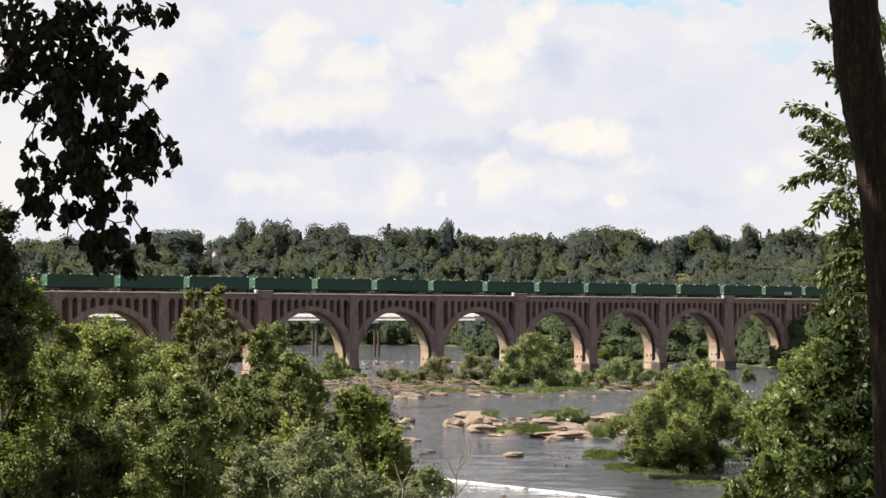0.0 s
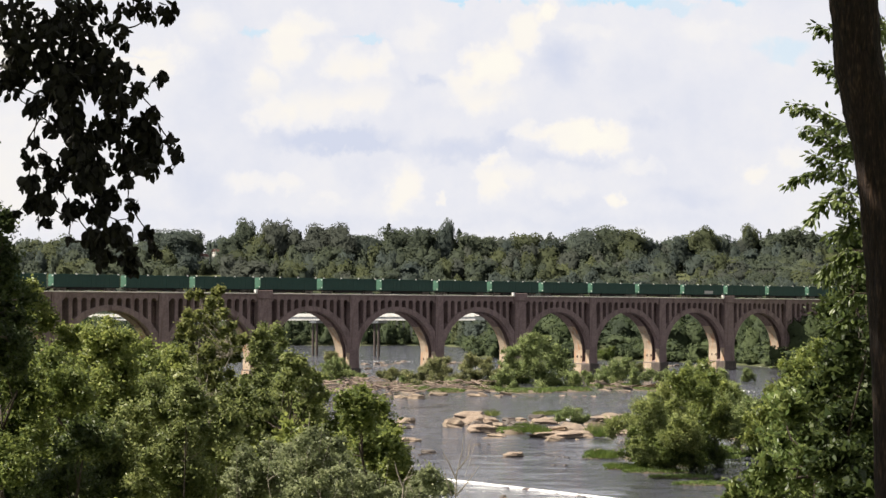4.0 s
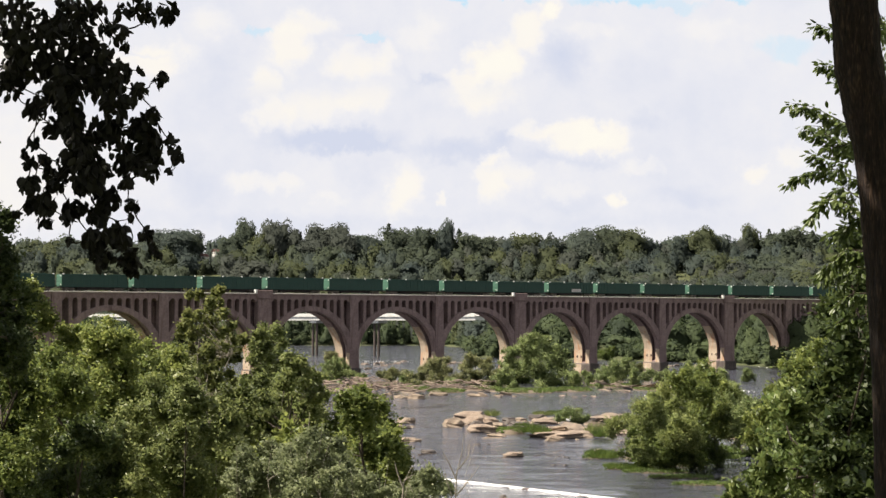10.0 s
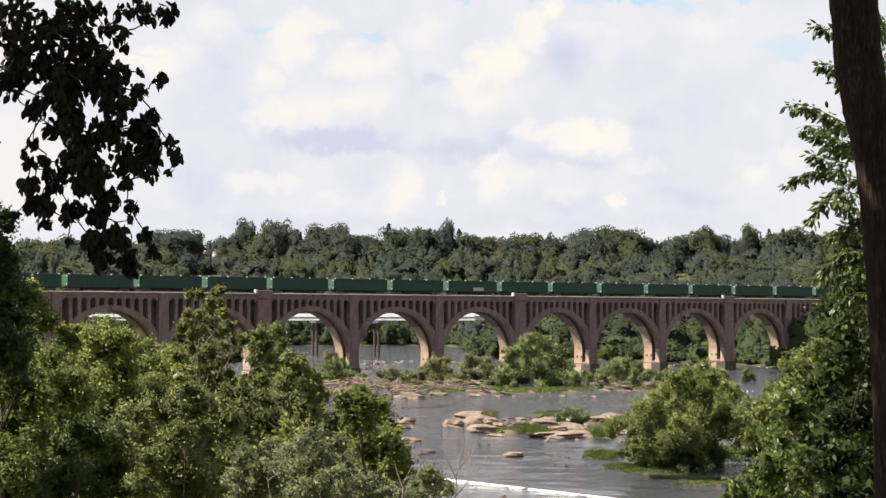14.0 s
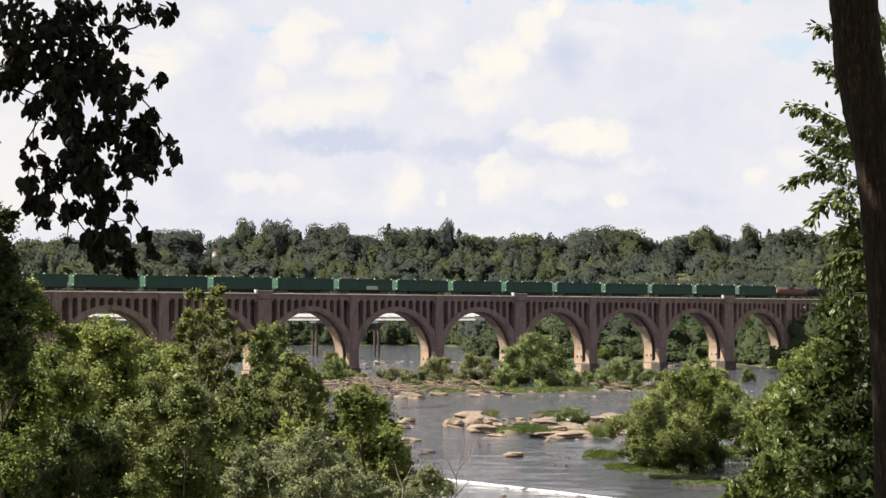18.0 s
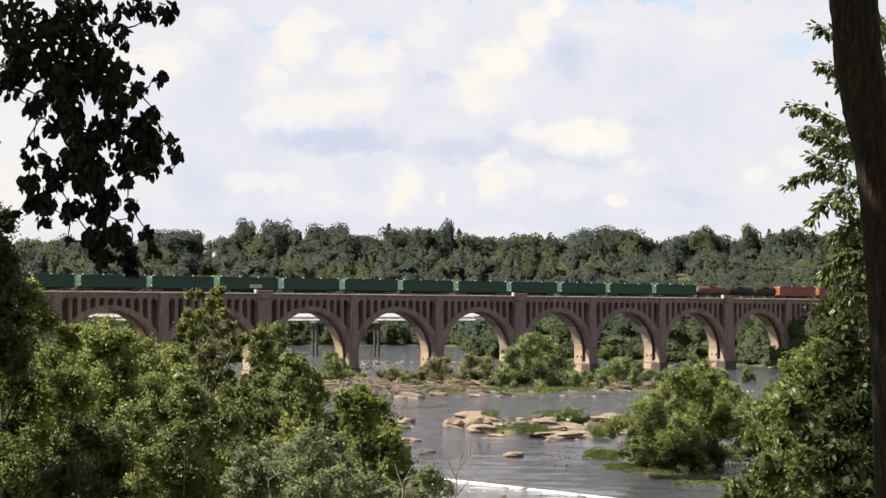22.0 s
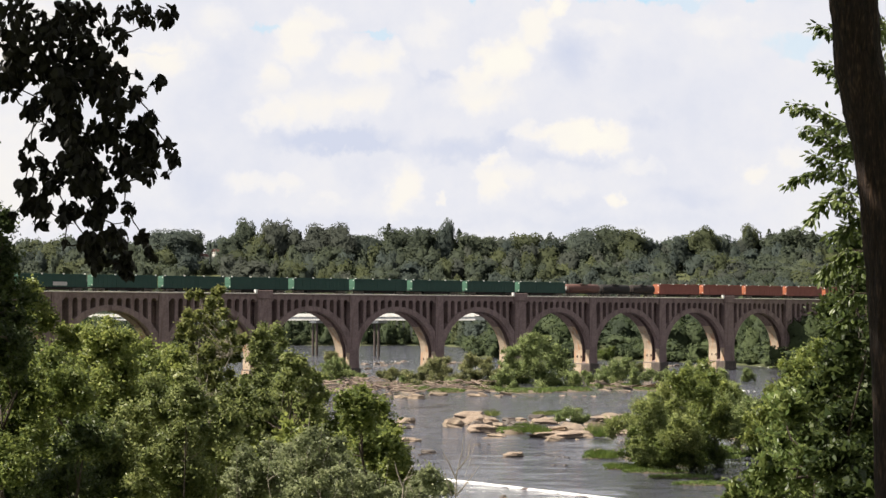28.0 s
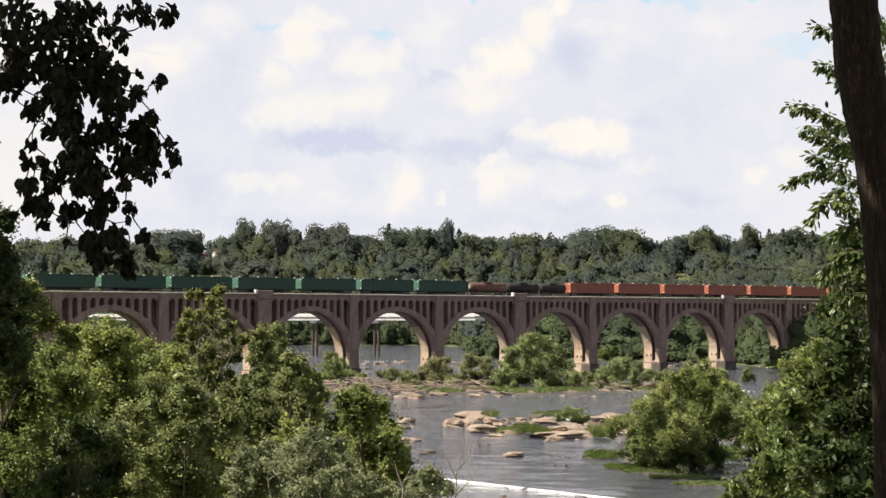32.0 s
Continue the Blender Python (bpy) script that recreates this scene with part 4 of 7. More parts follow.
def far_woods():
    rng = np.random.default_rng(3)
    near, hill, edge = [], [], []
    y = 620.0
    while y < 1450:
        step = 10.5 if y < 1000 else 11.5
        x = -0.25 * y - 15
        while x < 0.25 * y + 15:
            px, py = x + rng.uniform(-5, 5), y + rng.uniform(-5, 5)
            x += step
            g = land(px, py)
            if any(abs(px / py - b) < w and d0 < py < d1 for b, w, d0, d1 in CLEARINGS):
                continue
            if 0.05 < g < 1.3:
                edge.append((px, py, g - 0.5, rng.uniform(3, 5.5), rng.uniform(3.5, 9)))
            elif g >= 1.3:
                r, h = rng.choice((4.5, 6, 7.5, 9, 11)) * rng.uniform(0.9, 1.2), rng.uniform(9, 20)
                if py > 1200:
                    r, h = r * 1.1, rng.uniform(12, 18.5) + 7.0 * min(1.0, max(0.0, (py - 1290) / 90))
                (near if py < 900 else hill).append((px, py, g - 1.5, r, h))
        y += 16 if y < 1000 else 21
    yy = 600.0
    while yy < 1160:  # both shores beyond the viaduct
        for side in (-1, 1):
            e = np.interp(yy, LEFT_Y, LEFT_X) if side < 0 else np.interp(yy, RIGHT_Y, RIGHT_X)
            for k in range(2):
                px = e + side * rng.uniform(1, 12)
                if abs(px) < 0.28 * yy:
                    edge.append((px, yy + rng.uniform(-3, 3), max(land(px, yy), 0) - 0.6, rng.uniform(3.5, 5.5), rng.uniform(4, 8.5)))
        yy += 5
    for px in np.arange(-330, 20, 4.5):
        for k in range(2):
            py = 1151 + rng.uniform(0, 16)
            edge.append((px + rng.uniform(-2, 2), py, max(land(px, py), 0) - 0.6, rng.uniform(4, 6.5), rng.uniform(6, 10) + 8 * k))
    woods("shore_thicket", "low green thicket overhanging the far waterline", edge, LEAF_SHORE, LOW)
    kinds = {}
    for spot in near:
        kinds.setdefault((spot[2] < 3.5, rng.uniform() < 0.4), []).append(spot)
    for front, label in ((True, "broadleaf trees in full summer leaf along the far bank"), (False, "broadleaf woods rising behind the far bank")):
        shapes = FINE if front else LOW
        woods("bank_woods", label, kinds[front, False], LEAF_SHORE, shapes)
        woods("bank_woods", label.replace("broadleaf", "darker broadleaf"), kinds[front, True], LEAF_SHORE_DARK, shapes)
    stands = {}
    for x, y, z, r, h in hill:
        k = noise.noise((x * 0.018, y * 0.006, 4)) + rng.normal(0, 0.28)
        stands.setdefault(0 if k < -0.28 else 1 if k < 0.12 else 2 if k < 0.38 else 3, []).append((x, y, z, r, h))
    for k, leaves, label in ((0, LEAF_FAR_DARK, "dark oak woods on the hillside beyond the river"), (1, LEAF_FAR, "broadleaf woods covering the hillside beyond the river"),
                             (2, LEAF_FAR_OLIVE, "lighter olive-green trees on the hillside beyond the river"), (3, LEAF_FAR_HAZE, "trees on the hillside beyond the river, greyed for haze")):
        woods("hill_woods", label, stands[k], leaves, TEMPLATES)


far_woods()


# tops of the crest trees: (x, height of the top, half width)
CREST_WEST = ((-332.1, 70.1, 15.4), (-310.6, 73.2, 17.1), (-295.6, 71.9, 15.4), (-276.3, 74.0, 17.1), (-259.2, 73.2, 15.4), (-242.0, 75.3, 15.4), (-214.2, 82.2, 14.6), (-200.0, 85.2, 19.7), (-190.5, 78.7, 8.6), (-160.5, 80.9, 11.2), (-151.1, 91.6, 9.4), (-135.6, 82.2, 10.3), (-125.4, 94.6, 11.6))
CREST_MIDDLE = ((-113.3, 85.2, 11.2), (-94.0, 86.9, 14.6), (-79.0, 85.6, 14.6), (-59.7, 80.9, 14.6), (-37.3, 87.8, 12.9), (-16.7, 86.0, 15.4), (-3.9, 82.2, 11.2), (3.4, 87.8, 8.6), (19.7, 82.6, 16.3), (36.0, 78.7, 12.9), (49.8, 75.3, 11.2), (61.8, 83.5, 12.9), (80.7, 77.0, 12.9))
CREST_EAST = ((107.7, 81.7, 16.3), (124.9, 83.9, 18.9), (139.1, 85.2, 16.3), (150.6, 78.7, 11.2), (174.2, 74.4, 12.0), (180.7, 79.6, 12.0), (195.7, 86.5, 12.9), (209.4, 80.9, 12.9), (225.7, 78.7, 11.2), (232.2, 85.2, 9.4), (251.5, 83.0, 14.6), (269.5, 83.0, 14.6), (285.8, 82.2, 14.6))
BY_HOUSES = ((-185.6, 1380, 58.8, 5.5), (-180.0, 1376, 59.1, 4.6), (-175.9, 1380, 61.3, 4.7), (-171.1, 1382, 62.7, 4.7), (-165.8, 1380, 65.1, 5.9), (-162.0, 1384, 69.5, 5.9))


def skyline():
    """Single trees that stand out along the crest."""
    rng = np.random.default_rng(19)
    rows = [(x, 1400.0 + rng.uniform(-8, 8), z, r * 1.28) for x, z, r in (*CREST_WEST, *CREST_MIDDLE, *CREST_EAST)] + list(BY_HOUSES)
    kinds = (LEAF_FAR, LEAF_FAR_DARK, LEAF_FAR_OLIVE, LEAF_FAR, LEAF_FAR_DARK, LEAF_FAR_HAZE)
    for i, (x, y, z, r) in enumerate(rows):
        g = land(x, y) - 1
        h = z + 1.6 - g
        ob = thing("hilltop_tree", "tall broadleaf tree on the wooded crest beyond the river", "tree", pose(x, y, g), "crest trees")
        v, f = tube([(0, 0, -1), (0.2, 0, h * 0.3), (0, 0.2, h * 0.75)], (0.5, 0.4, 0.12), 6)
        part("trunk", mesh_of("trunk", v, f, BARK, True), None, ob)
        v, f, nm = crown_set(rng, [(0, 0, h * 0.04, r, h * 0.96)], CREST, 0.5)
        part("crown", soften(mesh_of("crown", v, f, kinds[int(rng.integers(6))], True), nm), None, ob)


skyline()


def conifers():
    """Pointed tops of conifers that stand above the crest."""
    rng = np.random.default_rng(77)
    for x, y, z, r in [(3.4, 1395.0, 89.2) + (5.55,), (12.0, 1395.0, 84.9) + (4.70,), (231.4, 1395.0, 85.8) + (5.13,), (246.8, 1395.0, 84.5) + (4.27,), (257.5, 1395.0, 84.9) + (4.70,), (268.6, 1395.0, 85.4) + (5.13,), (261.7, 1395.0, 82.8) + (4.70,), (79.5, 1395.0, 78.5) + (4.70,), (85.9, 1395.0, 75.9) + (4.70,), (-10.3, 1395.0, 84.9) + (4.27,), (279.7, 1395.0, 83.6) + (5.13,), (-41.1, 1395.0, 88.8) + (5.13,)]:
        g = land(x, y) - 1
        h = z - g
        n = 420
        t = rng.uniform(0, 1, n) ** 0.6
        a = rng.uniform(0, 6.28, n)
        q = 1.5 * r * (1 - t) ** 0.62 * np.sqrt(rng.uniform(0.1, 1.1, n)) * (1 + 0.2 * np.sin(t * 60))
        c = np.stack([q * np.cos(a), q * np.sin(a), h * (0.25 + 0.75 * t)], axis=1)
        nm = unit(np.stack([np.cos(a), np.sin(a), np.full(n, 0.9)], axis=1))
        ob = thing("conifer", "dark pointed conifer on the wooded crest", "tree", pose(x, y, g), "crest conifers")
        v, f = tube([(0, 0, -1), (0, 0, h * 0.5), (0, 0, h * 0.97)], (0.4, 0.25, 0.04), 6)
        part("trunk", mesh_of("trunk", v, f, BARK, True), None, ob)
        v, f = flakes(rng, c, nm, 1.7, 0.5, 0.5)
        nm = np.repeat(nm, 4, axis=0)
        part("crown", soften(mesh_of("crown", v, facing(v, f, nm), LEAF_FAR, True), nm), None, ob)


conifers()


# ---- beyond the viaduct ----
def road_bridge():
    ob = thing("road_bridge", "low pale concrete road bridge on column piers, upstream of the viaduct", "bridge", pose(0, 800, 0, 0, 0, -28))
    part("girder", box_mesh(-330, 18, -4.5, 4.5, 15.6, 17.3), CONCRETE_WHITE, ob)
    part("parapet", box_mesh(-330, 18, -4.9, -4.6, 17.2, 18.7), WHITE_PAINT, ob, "white parapet wall")
    part("parapet", box_mesh(-330, 18, 4.6, 4.9, 17.2, 18.7), WHITE_PAINT, ob)
    part("carriageway", box_mesh(-330, 18, -4.6, 4.6, 17.3, 17.5), BALLAST, ob)
    for i in range(11):
        x = -321 + 32 * i
        part("pier_beam", box_mesh(x - 0.8, x + 2.8, -4, 4, 14.4, 15.6), CONCRETE_WHITE, ob)
        for c in (0, 2):
            bm = bmesh.new()
            bmesh.ops.create_cone(bm, cap_ends=True, segments=12, radius1=0.6, radius2=0.55, depth=17, matrix=pose(x + c, -2.0, 6))
            part("column", bm, CONCRETE_WET, ob)


road_bridge()


def house(x, y, z, w, h, wall, roof, label):
    ob = thing("house", label, "house", pose(x, y, z, 0, 0, -50))
    part("wall", box_mesh(-w / 2, w / 2, 0, w * 0.8, -9, h), wall, ob)
    part("roof", extruded([(-w * 0.58, h - 0.1), (w * 0.58, h - 0.1), (0, h + w * 0.38)], -0.3, w * 0.8 + 0.3), roof, ob)
    for k in (-0.25, 0.25):
        part("window", box_mesh(w * k - 0.4, w * k + 0.4, -0.06, 0.02, h * 0.4, h * 0.4 + 1.1), BLACK_PAINT, ob)


house(-182.1, 1392.0, 60.9, 6.0, 2.8, WHITE_PAINT, BROWN_PAINT, "small white house half hidden by the trees of the far hillside")
house(-173.4, 1394.0, 64.8, 5.0, 2.8, WHITE_PAINT, BROWN_PAINT, "small white house half hidden by the trees of the far hillside")
house(185.0, 1408.0, 56.6, 4.5, 2.8, WHITE_PAINT, BROWN_PAINT, "small white house half hidden by the trees of the far bank")


# ---- rocks and islands ----
def boulder(seed, stone):
    rng = np.random.default_rng(seed)
    bm = bmesh.new()
    bmesh.ops.create_icosphere(bm, subdivisions=3, radius=1.0)
    cuts = rng.normal(0, 1, (14, 3)) * (1, 1, 0.8)
    cuts /= np.linalg.norm(cuts, axis=1)[:, None]
    deep = rng.uniform(0.45, 0.8, 14)
    for v in bm.verts:
        p = v.co.copy()
        for c, d in zip(cuts, deep):
            over = p.dot(Vector(c)) - d
            if over > 0:
                p -= Vector(c) * over
        q = 1 + 0.12 * noise.noise(p * 1.6 + Vector((seed * 7.1, 0, 0))) + 0.07 * noise.noise(p * 5 + Vector((0, seed * 3.3, 0)))
        lay = 0.07 * math.copysign(1, math.sin(p.z * 9 + p.x * 2.5 + seed))
        v.co = Vector((p.x * (q + lay), p.y * (q + lay), p.z * q * 0.6))
    me = bpy.data.meshes.new("boulder")
    bm.to_mesh(me)
    bm.free()
    me.materials.append(stone)
    return me


BOULDERS = [boulder(i, ROCK) for i in range(8)] + [boulder(20 + i, ROCK_DARK) for i in range(4)]


ROCKS = []


def rock(x, y, size, squash=1.0, turn=0.0, i=0, label="pale sun-bleached river rock, worn by the water", sink=0.12, deep=None):
    tilt = Euler((0.18 * math.sin(turn * 17), 0.16 * math.cos(turn * 23), turn))
    if deep:
        m = Matrix.LocRotScale((x, y, 0.02), tilt, (size, deep, squash))
    else:
        m = Matrix.LocRotScale((x, y, -sink * size), tilt, (size, size * 0.62, size * squash))
    ROCKS.append((y, m, i % 12, label))


def lay_rocks():
    """The nearer rocks are things of their own; the far rubble is one mesh for each stone."""
    ROCKS.sort(key=lambda r: r[0])
    far = {}
    for k, (y, m, i, label) in enumerate(ROCKS):
        if k < 285 or "shelf" in label:
            ob = new("river_rock", BOULDERS[i])
            ob.matrix_basis = m
            tagged(ob, label, "rock", "river rocks")
        else:
            far.setdefault(i >= 8, []).append((m, BOULDERS[i]))
    for dark, rows in far.items():
        vs, fs, off = [], [], 0
        for m, me in rows:
            vs += [tuple(m @ v.co) for v in me.vertices]
            fs += [tuple(q + off for q in p.vertices) for p in me.polygons]
            off += len(me.vertices)
        ob = new("river_stones", mesh_of("river_stones", vs, fs, ROCK_DARK if dark else ROCK))
        tagged(ob, "dark wet rubble along the far river shelf" if dark else "pale rubble and rocks along the far river shelf", "rocks", kind="stuff")


def rocks():
    rng = np.random.default_rng(11)
    # three reaches of shelving rock: (x0, y0, x1, y1, how many, size)
    reaches = [((-27.1, 392.6), (-3.9, 375.4), 46, 2.0), ((-24.3, 432.1), (-5.5, 411.4), 34, 2.3), ((-28.6, 418.1), (-18.4, 418.1), 14, 1.8), ((-2.8, 386.7), (13.7, 386.7), 22, 1.8), ((2.1, 425.0), (11.9, 404.9), 16, 2.4),
               ((13.5, 380.9), (31.0, 380.9), 10, 1.0), ((44.3, 425.0), (53.8, 439.5), 9, 2.4), ((32.7, 418.1), (42.2, 411.4), 10, 1.5), ((0.5, 270.8), (5.5, 270.8), 7, 2.0), ((2.8, 290.7), (7.4, 281.2), 10, 2.4),
               ((4.7, 253.5), (8.4, 258.6), 7, 1.8), ((9.3, 275.2), (14.5, 269.4), 9, 1.9), ((14.4, 261.2), (20.8, 256.1), 12, 2.4), ((13.5, 284.3), (18.5, 281.2), 9, 1.2), ((20.3, 281.2), (26.8, 278.2), 12, 1.7), ((13.9, 245.1), (19.1, 244.0), 7, 1.5),
               ((-6.6, 273.7), (-4.1, 270.8), 4, 0.9), ((-5.1, 242.8), (-2.9, 241.7), 4, 0.7), ((-2.6, 218.2), (-0.6, 220.0), 4, 0.6), ((5.9, 212.8), (9.2, 214.5), 4, 0.7), ((12.9, 221.0), (14.2, 215.4), 2, 0.3),
               ((17.9, 221.0), (21.5, 210.2), 10, 0.9), ((-25.7, 584.1), (-13.8, 704.0), 14, 1.8), ((1.2, 658.9), (9.9, 704.0), 7, 1.8), ((53.5, 634.5), (90.4, 634.5), 20, 2.0), ((-49.7, 552.7), (-43.6, 584.1), 6, 1.8), ((31.0, 215.4), (33.3, 213.7), 3, 1.0), ((3.81, 164.65), (5.75, 162.58), 3, 0.6)]
    reaches += [((13.3, 297.4), (29.6, 297.4), 14, 1.3), ((10.2, 289.1), (27.7, 287.5), 16, 1.2), ((9.1, 279.7), (26.0, 278.2), 14, 1.1), ((7.9, 268.0), (14.3, 266.6), 8, 1.0), ((20.8, 266.6), (26.1, 266.6), 8, 0.9), ((22.7, 251.1), (23.5, 230.9), 9, 0.8), ((-28.7, 439.5), (-5.9, 439.5), 20, 1.4), ((-20.6, 467.4), (-9.1, 467.4), 10, 1.4), ((2.1, 439.5), (14.2, 439.5), 12, 1.4), ((-23.8, 541.1), (-15.5, 541.1), 8, 1.5), ((-29.0, 658.9), (-17.1, 667.4), 9, 1.8)]
    for (x0, y0), (x1, y1), n, size in reaches:
        for i in range(n):
            t = rng.uniform(0, 1)
            rock(x0 + (x1 - x0) * t, y0 + (y1 - y0) * t + rng.normal(0, size * 2.4), size * rng.uniform(0.35, 1.4), rng.uniform(0.3, 0.9), rng.uniform(-0.5, 0.5), int(rng.integers(9)))
    # broad flat shelves of bare rock
    for (x, y), wide, deep, i in (((15.7, 256.1), 2.8, 9, 1), ((17.8, 256.1), 3.2, 11, 4), ((19.9, 259.9), 2.6, 9, 6), ((13.8, 249.9), 2.0, 6, 2), ((23.0, 289.1), 3.0, 7, 3), ((26.4, 287.5), 3.0, 7, 5), ((16.7, 285.9), 2.4, 6, 0),
                                  ((47.1, 421.5), 5.0, 12, 1), ((49.6, 418.1), 4.0, 12, 7), ((44.9, 425.0), 3.0, 8, 2)):
        rock(x, y, wide * 1.25, 0.95, 0.06 * i - 0.2, i, "broad flat shelf of warm bare rock in the river", 0.0, deep)
    # dark wet stones just out of the water
    for (x0, y0), (x1, y1), n, size in (((9.5, 281.2), (14.1, 278.2), 12, 1.5), ((9.5, 269.4), (13.7, 270.8), 8, 1.2), ((9.9, 215.4), (16.9, 208.5), 12, 0.5), ((4.3, 232.9), (6.3, 232.9), 3, 0.7), ((11.7, 200.4), (13.5, 200.4), 3, 0.5), ((19.6, 213.7), (21.2, 210.2), 8, 0.7), ((14.8, 309.9), (20.1, 304.4), 8, 1.3), ((-10.7, 418.1), (10.5, 398.6), 18, 1.2)):
        for i in range(n):
            t = rng.uniform(0, 1)
            rock(x0 + (x1 - x0) * t, y0 + (y1 - y0) * t + rng.normal(0, size * 2), size * rng.uniform(0.5, 1.3), rng.uniform(0.35, 0.8), rng.uniform(-0.6, 0.6), 8 + i % 4, "dark wet river rock", 0.1)


rocks()
lay_rocks()


# blocks of the broken ledge: (x, y, width, height, depth, stone)
LEDGE = ((4.6, 296.5, 5.0, 1.1, 5.0, 0), (1.6, 274.3, 3.0, 1.2, 4.0, 1), (4.6, 280.2, 3.4, 1.1, 4.0, 0), (7.3, 280.2, 2.6, 0.9, 4.0, 0), (5.6, 261.1, 4.4, 1.0, 5.0, 0), (8.3, 271.0, 2.1, 0.7, 3.0, 1), (15.4, 280.2, 3.9, 0.8, 4.0, 0), (19.0, 289.5, 3.5, 0.6, 4.0, 0), (24.5, 287.3, 7.4, 0.7, 6.0, 0), (15.9, 249.6, 7.1, 0.7, 9.0, 0), (19.6, 261.9, 3.2, 0.6, 4.0, 0))
LEDGE_EDGE = ((10.9, 273.8, 2.5, 0.7, 3.0, 2), (12.1, 264.1, 2.1, 0.6, 3.0, 2), (10.2, 287.4, 2.1, 0.6, 3.0, 2), (14.9, 295.5, 2.7, 0.6, 3.0, 2), (8.1, 213.8, 2.2, 0.5, 2.0, 0), (-1.7, 218.3, 1.9, 0.4, 2.0, 2), (-5.6, 282.7, 2.8, 0.8, 3.0, 1), (-4.2, 239.6, 2.6, 0.5, 2.5, 0), (-5.6, 267.7, 2.1, 0.4, 2.0, 2), (24.6, 268.7, 3.3, 0.7, 4.0, 1), (24.9, 255.6, 2.3, 0.6, 4.0, 0))


def ledges():
    """Angular blocks of bare rock, split along flat beds, that make up the ledge in midstream."""
    stones = (ROCK_BARE, ROCK, ROCK_DARK)
    for i, (x, y, w, h, d, k) in enumerate((*LEDGE, *LEDGE_EDGE)):
        rng = np.random.default_rng(900 + i)
        bm = bmesh.new()
        bmesh.ops.create_cube(bm, size=1.0)
        bmesh.ops.subdivide_edges(bm, edges=bm.edges[:], cuts=5, use_grid_fill=True)
        cuts = [(Vector((math.cos(a), math.sin(a), e)).normalized(), rng.uniform(0.40, 0.56)) for a, e in zip(rng.uniform(0, 6.28, 9), rng.uniform(-0.1, 0.8, 9))]
        for v in bm.verts:
            p = v.co.copy()
            for c, far in cuts:
                over = p.dot(c) - far
                if over > 0:
                    p -= c * over
            bed = 0.05 * math.copysign(1, math.sin(p.z * 13 + p.x * 2 + i))
            q = 1 + bed + 0.16 * noise.noise(p * 3 + Vector((i * 5.3, 0, 0)))
            v.co = Vector((p.x * q * w, p.y * q * d, (p.z * (1 + 0.2 * noise.noise(p * 2.2 + Vector((0, i * 3.1, 0)))) + 0.28 + 0.1 * p.x * math.sin(i)) * h * 1.3))
        ob = part("ledge_rock", bm, stones[k])
        ob.matrix_basis = pose(x, y, 0, 0, 0, rng.uniform(-14, 14))
        tagged(ob, ("broken block of pale bare rock in midstream", "brown block of rock standing in the river", "dark wet block of rock in the shallows")[k], "rock", "river rocks")


ledges()


def driftwood():
    """Bleached logs left on the rocks by floods."""
    rng = np.random.default_rng(21)
    shapes = []
    for i in range(4):
        path = bent(rng, (-1, 0, 0), (1, 0, 0), 6, 0.04)
        v, f = tube(path, np.linspace(0.07, 0.035, 6), 7)
        for k in range(2):
            p = path[2 + k]
            v2, f2 = tube([p, p + rng.normal(0, 0.12, 3) + (0.25, 0, 0.1)], (0.035, 0.012), 5)
            f += [tuple(q + len(v) for q in t) for t in f2]
            v += v2
        shapes.append(mesh_of("driftwood_log", v, f, DRIFT_WOOD, True))
    for (x0, y0), (x1, y1), n in (((-28.2, 411.4), (-4.0, 386.7), 80), ((-25.1, 447.1), (-10.9, 425.0), 30), ((-3.1, 418.1), (12.3, 418.1), 32), ((33.3, 418.1), (41.0, 411.4), 8)):
        for i in range(n):
            t = rng.uniform(0, 1)
            ob = new("driftwood_log", shapes[int(rng.integers(4))])
            k = rng.uniform(0.7, 2.6) * (1.7 if i % 9 == 0 else 1.0)
            ob.matrix_basis = Matrix.LocRotScale((x0 + (x1 - x0) * t, y0 + (y1 - y0) * t + rng.normal(0, 4), rng.uniform(0.5, 2.1)), Euler((rng.uniform(0, 6), rng.normal(0, 0.16), rng.normal(0, 0.6))), (k, k * 0.9, k * 0.9))
            tagged(ob, "sun-bleached driftwood log stranded on river rocks", "log", "driftwood logs")


driftwood()


def riffles():
    """Patches of broken white water between the rocks."""
    rng = np.random.default_rng(33)
    for (x, y), w, d, n in (((66.4, 411.4), 6, 16, 60), ((108.7, 619.2), 5, 16, 40), ((-18.1, 704.0), 22, 40, 60), ((-26.7, 704.0), 20, 30, 40), ((6.5, 685.2), 12, 20, 30), ((96.0, 704.0), 24, 20, 40), ((43.2, 386.7), 14, 14, 20), ((6.06, 171.19), 12, 4, 20)):
        a, q = rng.uniform(0, 6.28, n), np.sqrt(rng.uniform(0, 1, n))
        c = np.stack([x + w / 2 * q * np.cos(a), y + d / 2 * q * np.sin(a), np.full(n, 0.03 if y > 175 else -0.08)], axis=1)
        nm = np.tile((0.0, 0.0, 1.0), (n, 1))
        v, f = flakes(rng, c, nm, 0.55 * y / 350, 0.35, 0.12)
        ob = tagged(new("rapids", mesh_of("rapids", v, f, FOAM)), "broken white water over shallow rocks", "rapids", kind="stuff")
        SURGING.append((ob, Vector((0.3 * y / 400, 0.2, 0)), 1.1, x))


riffles()


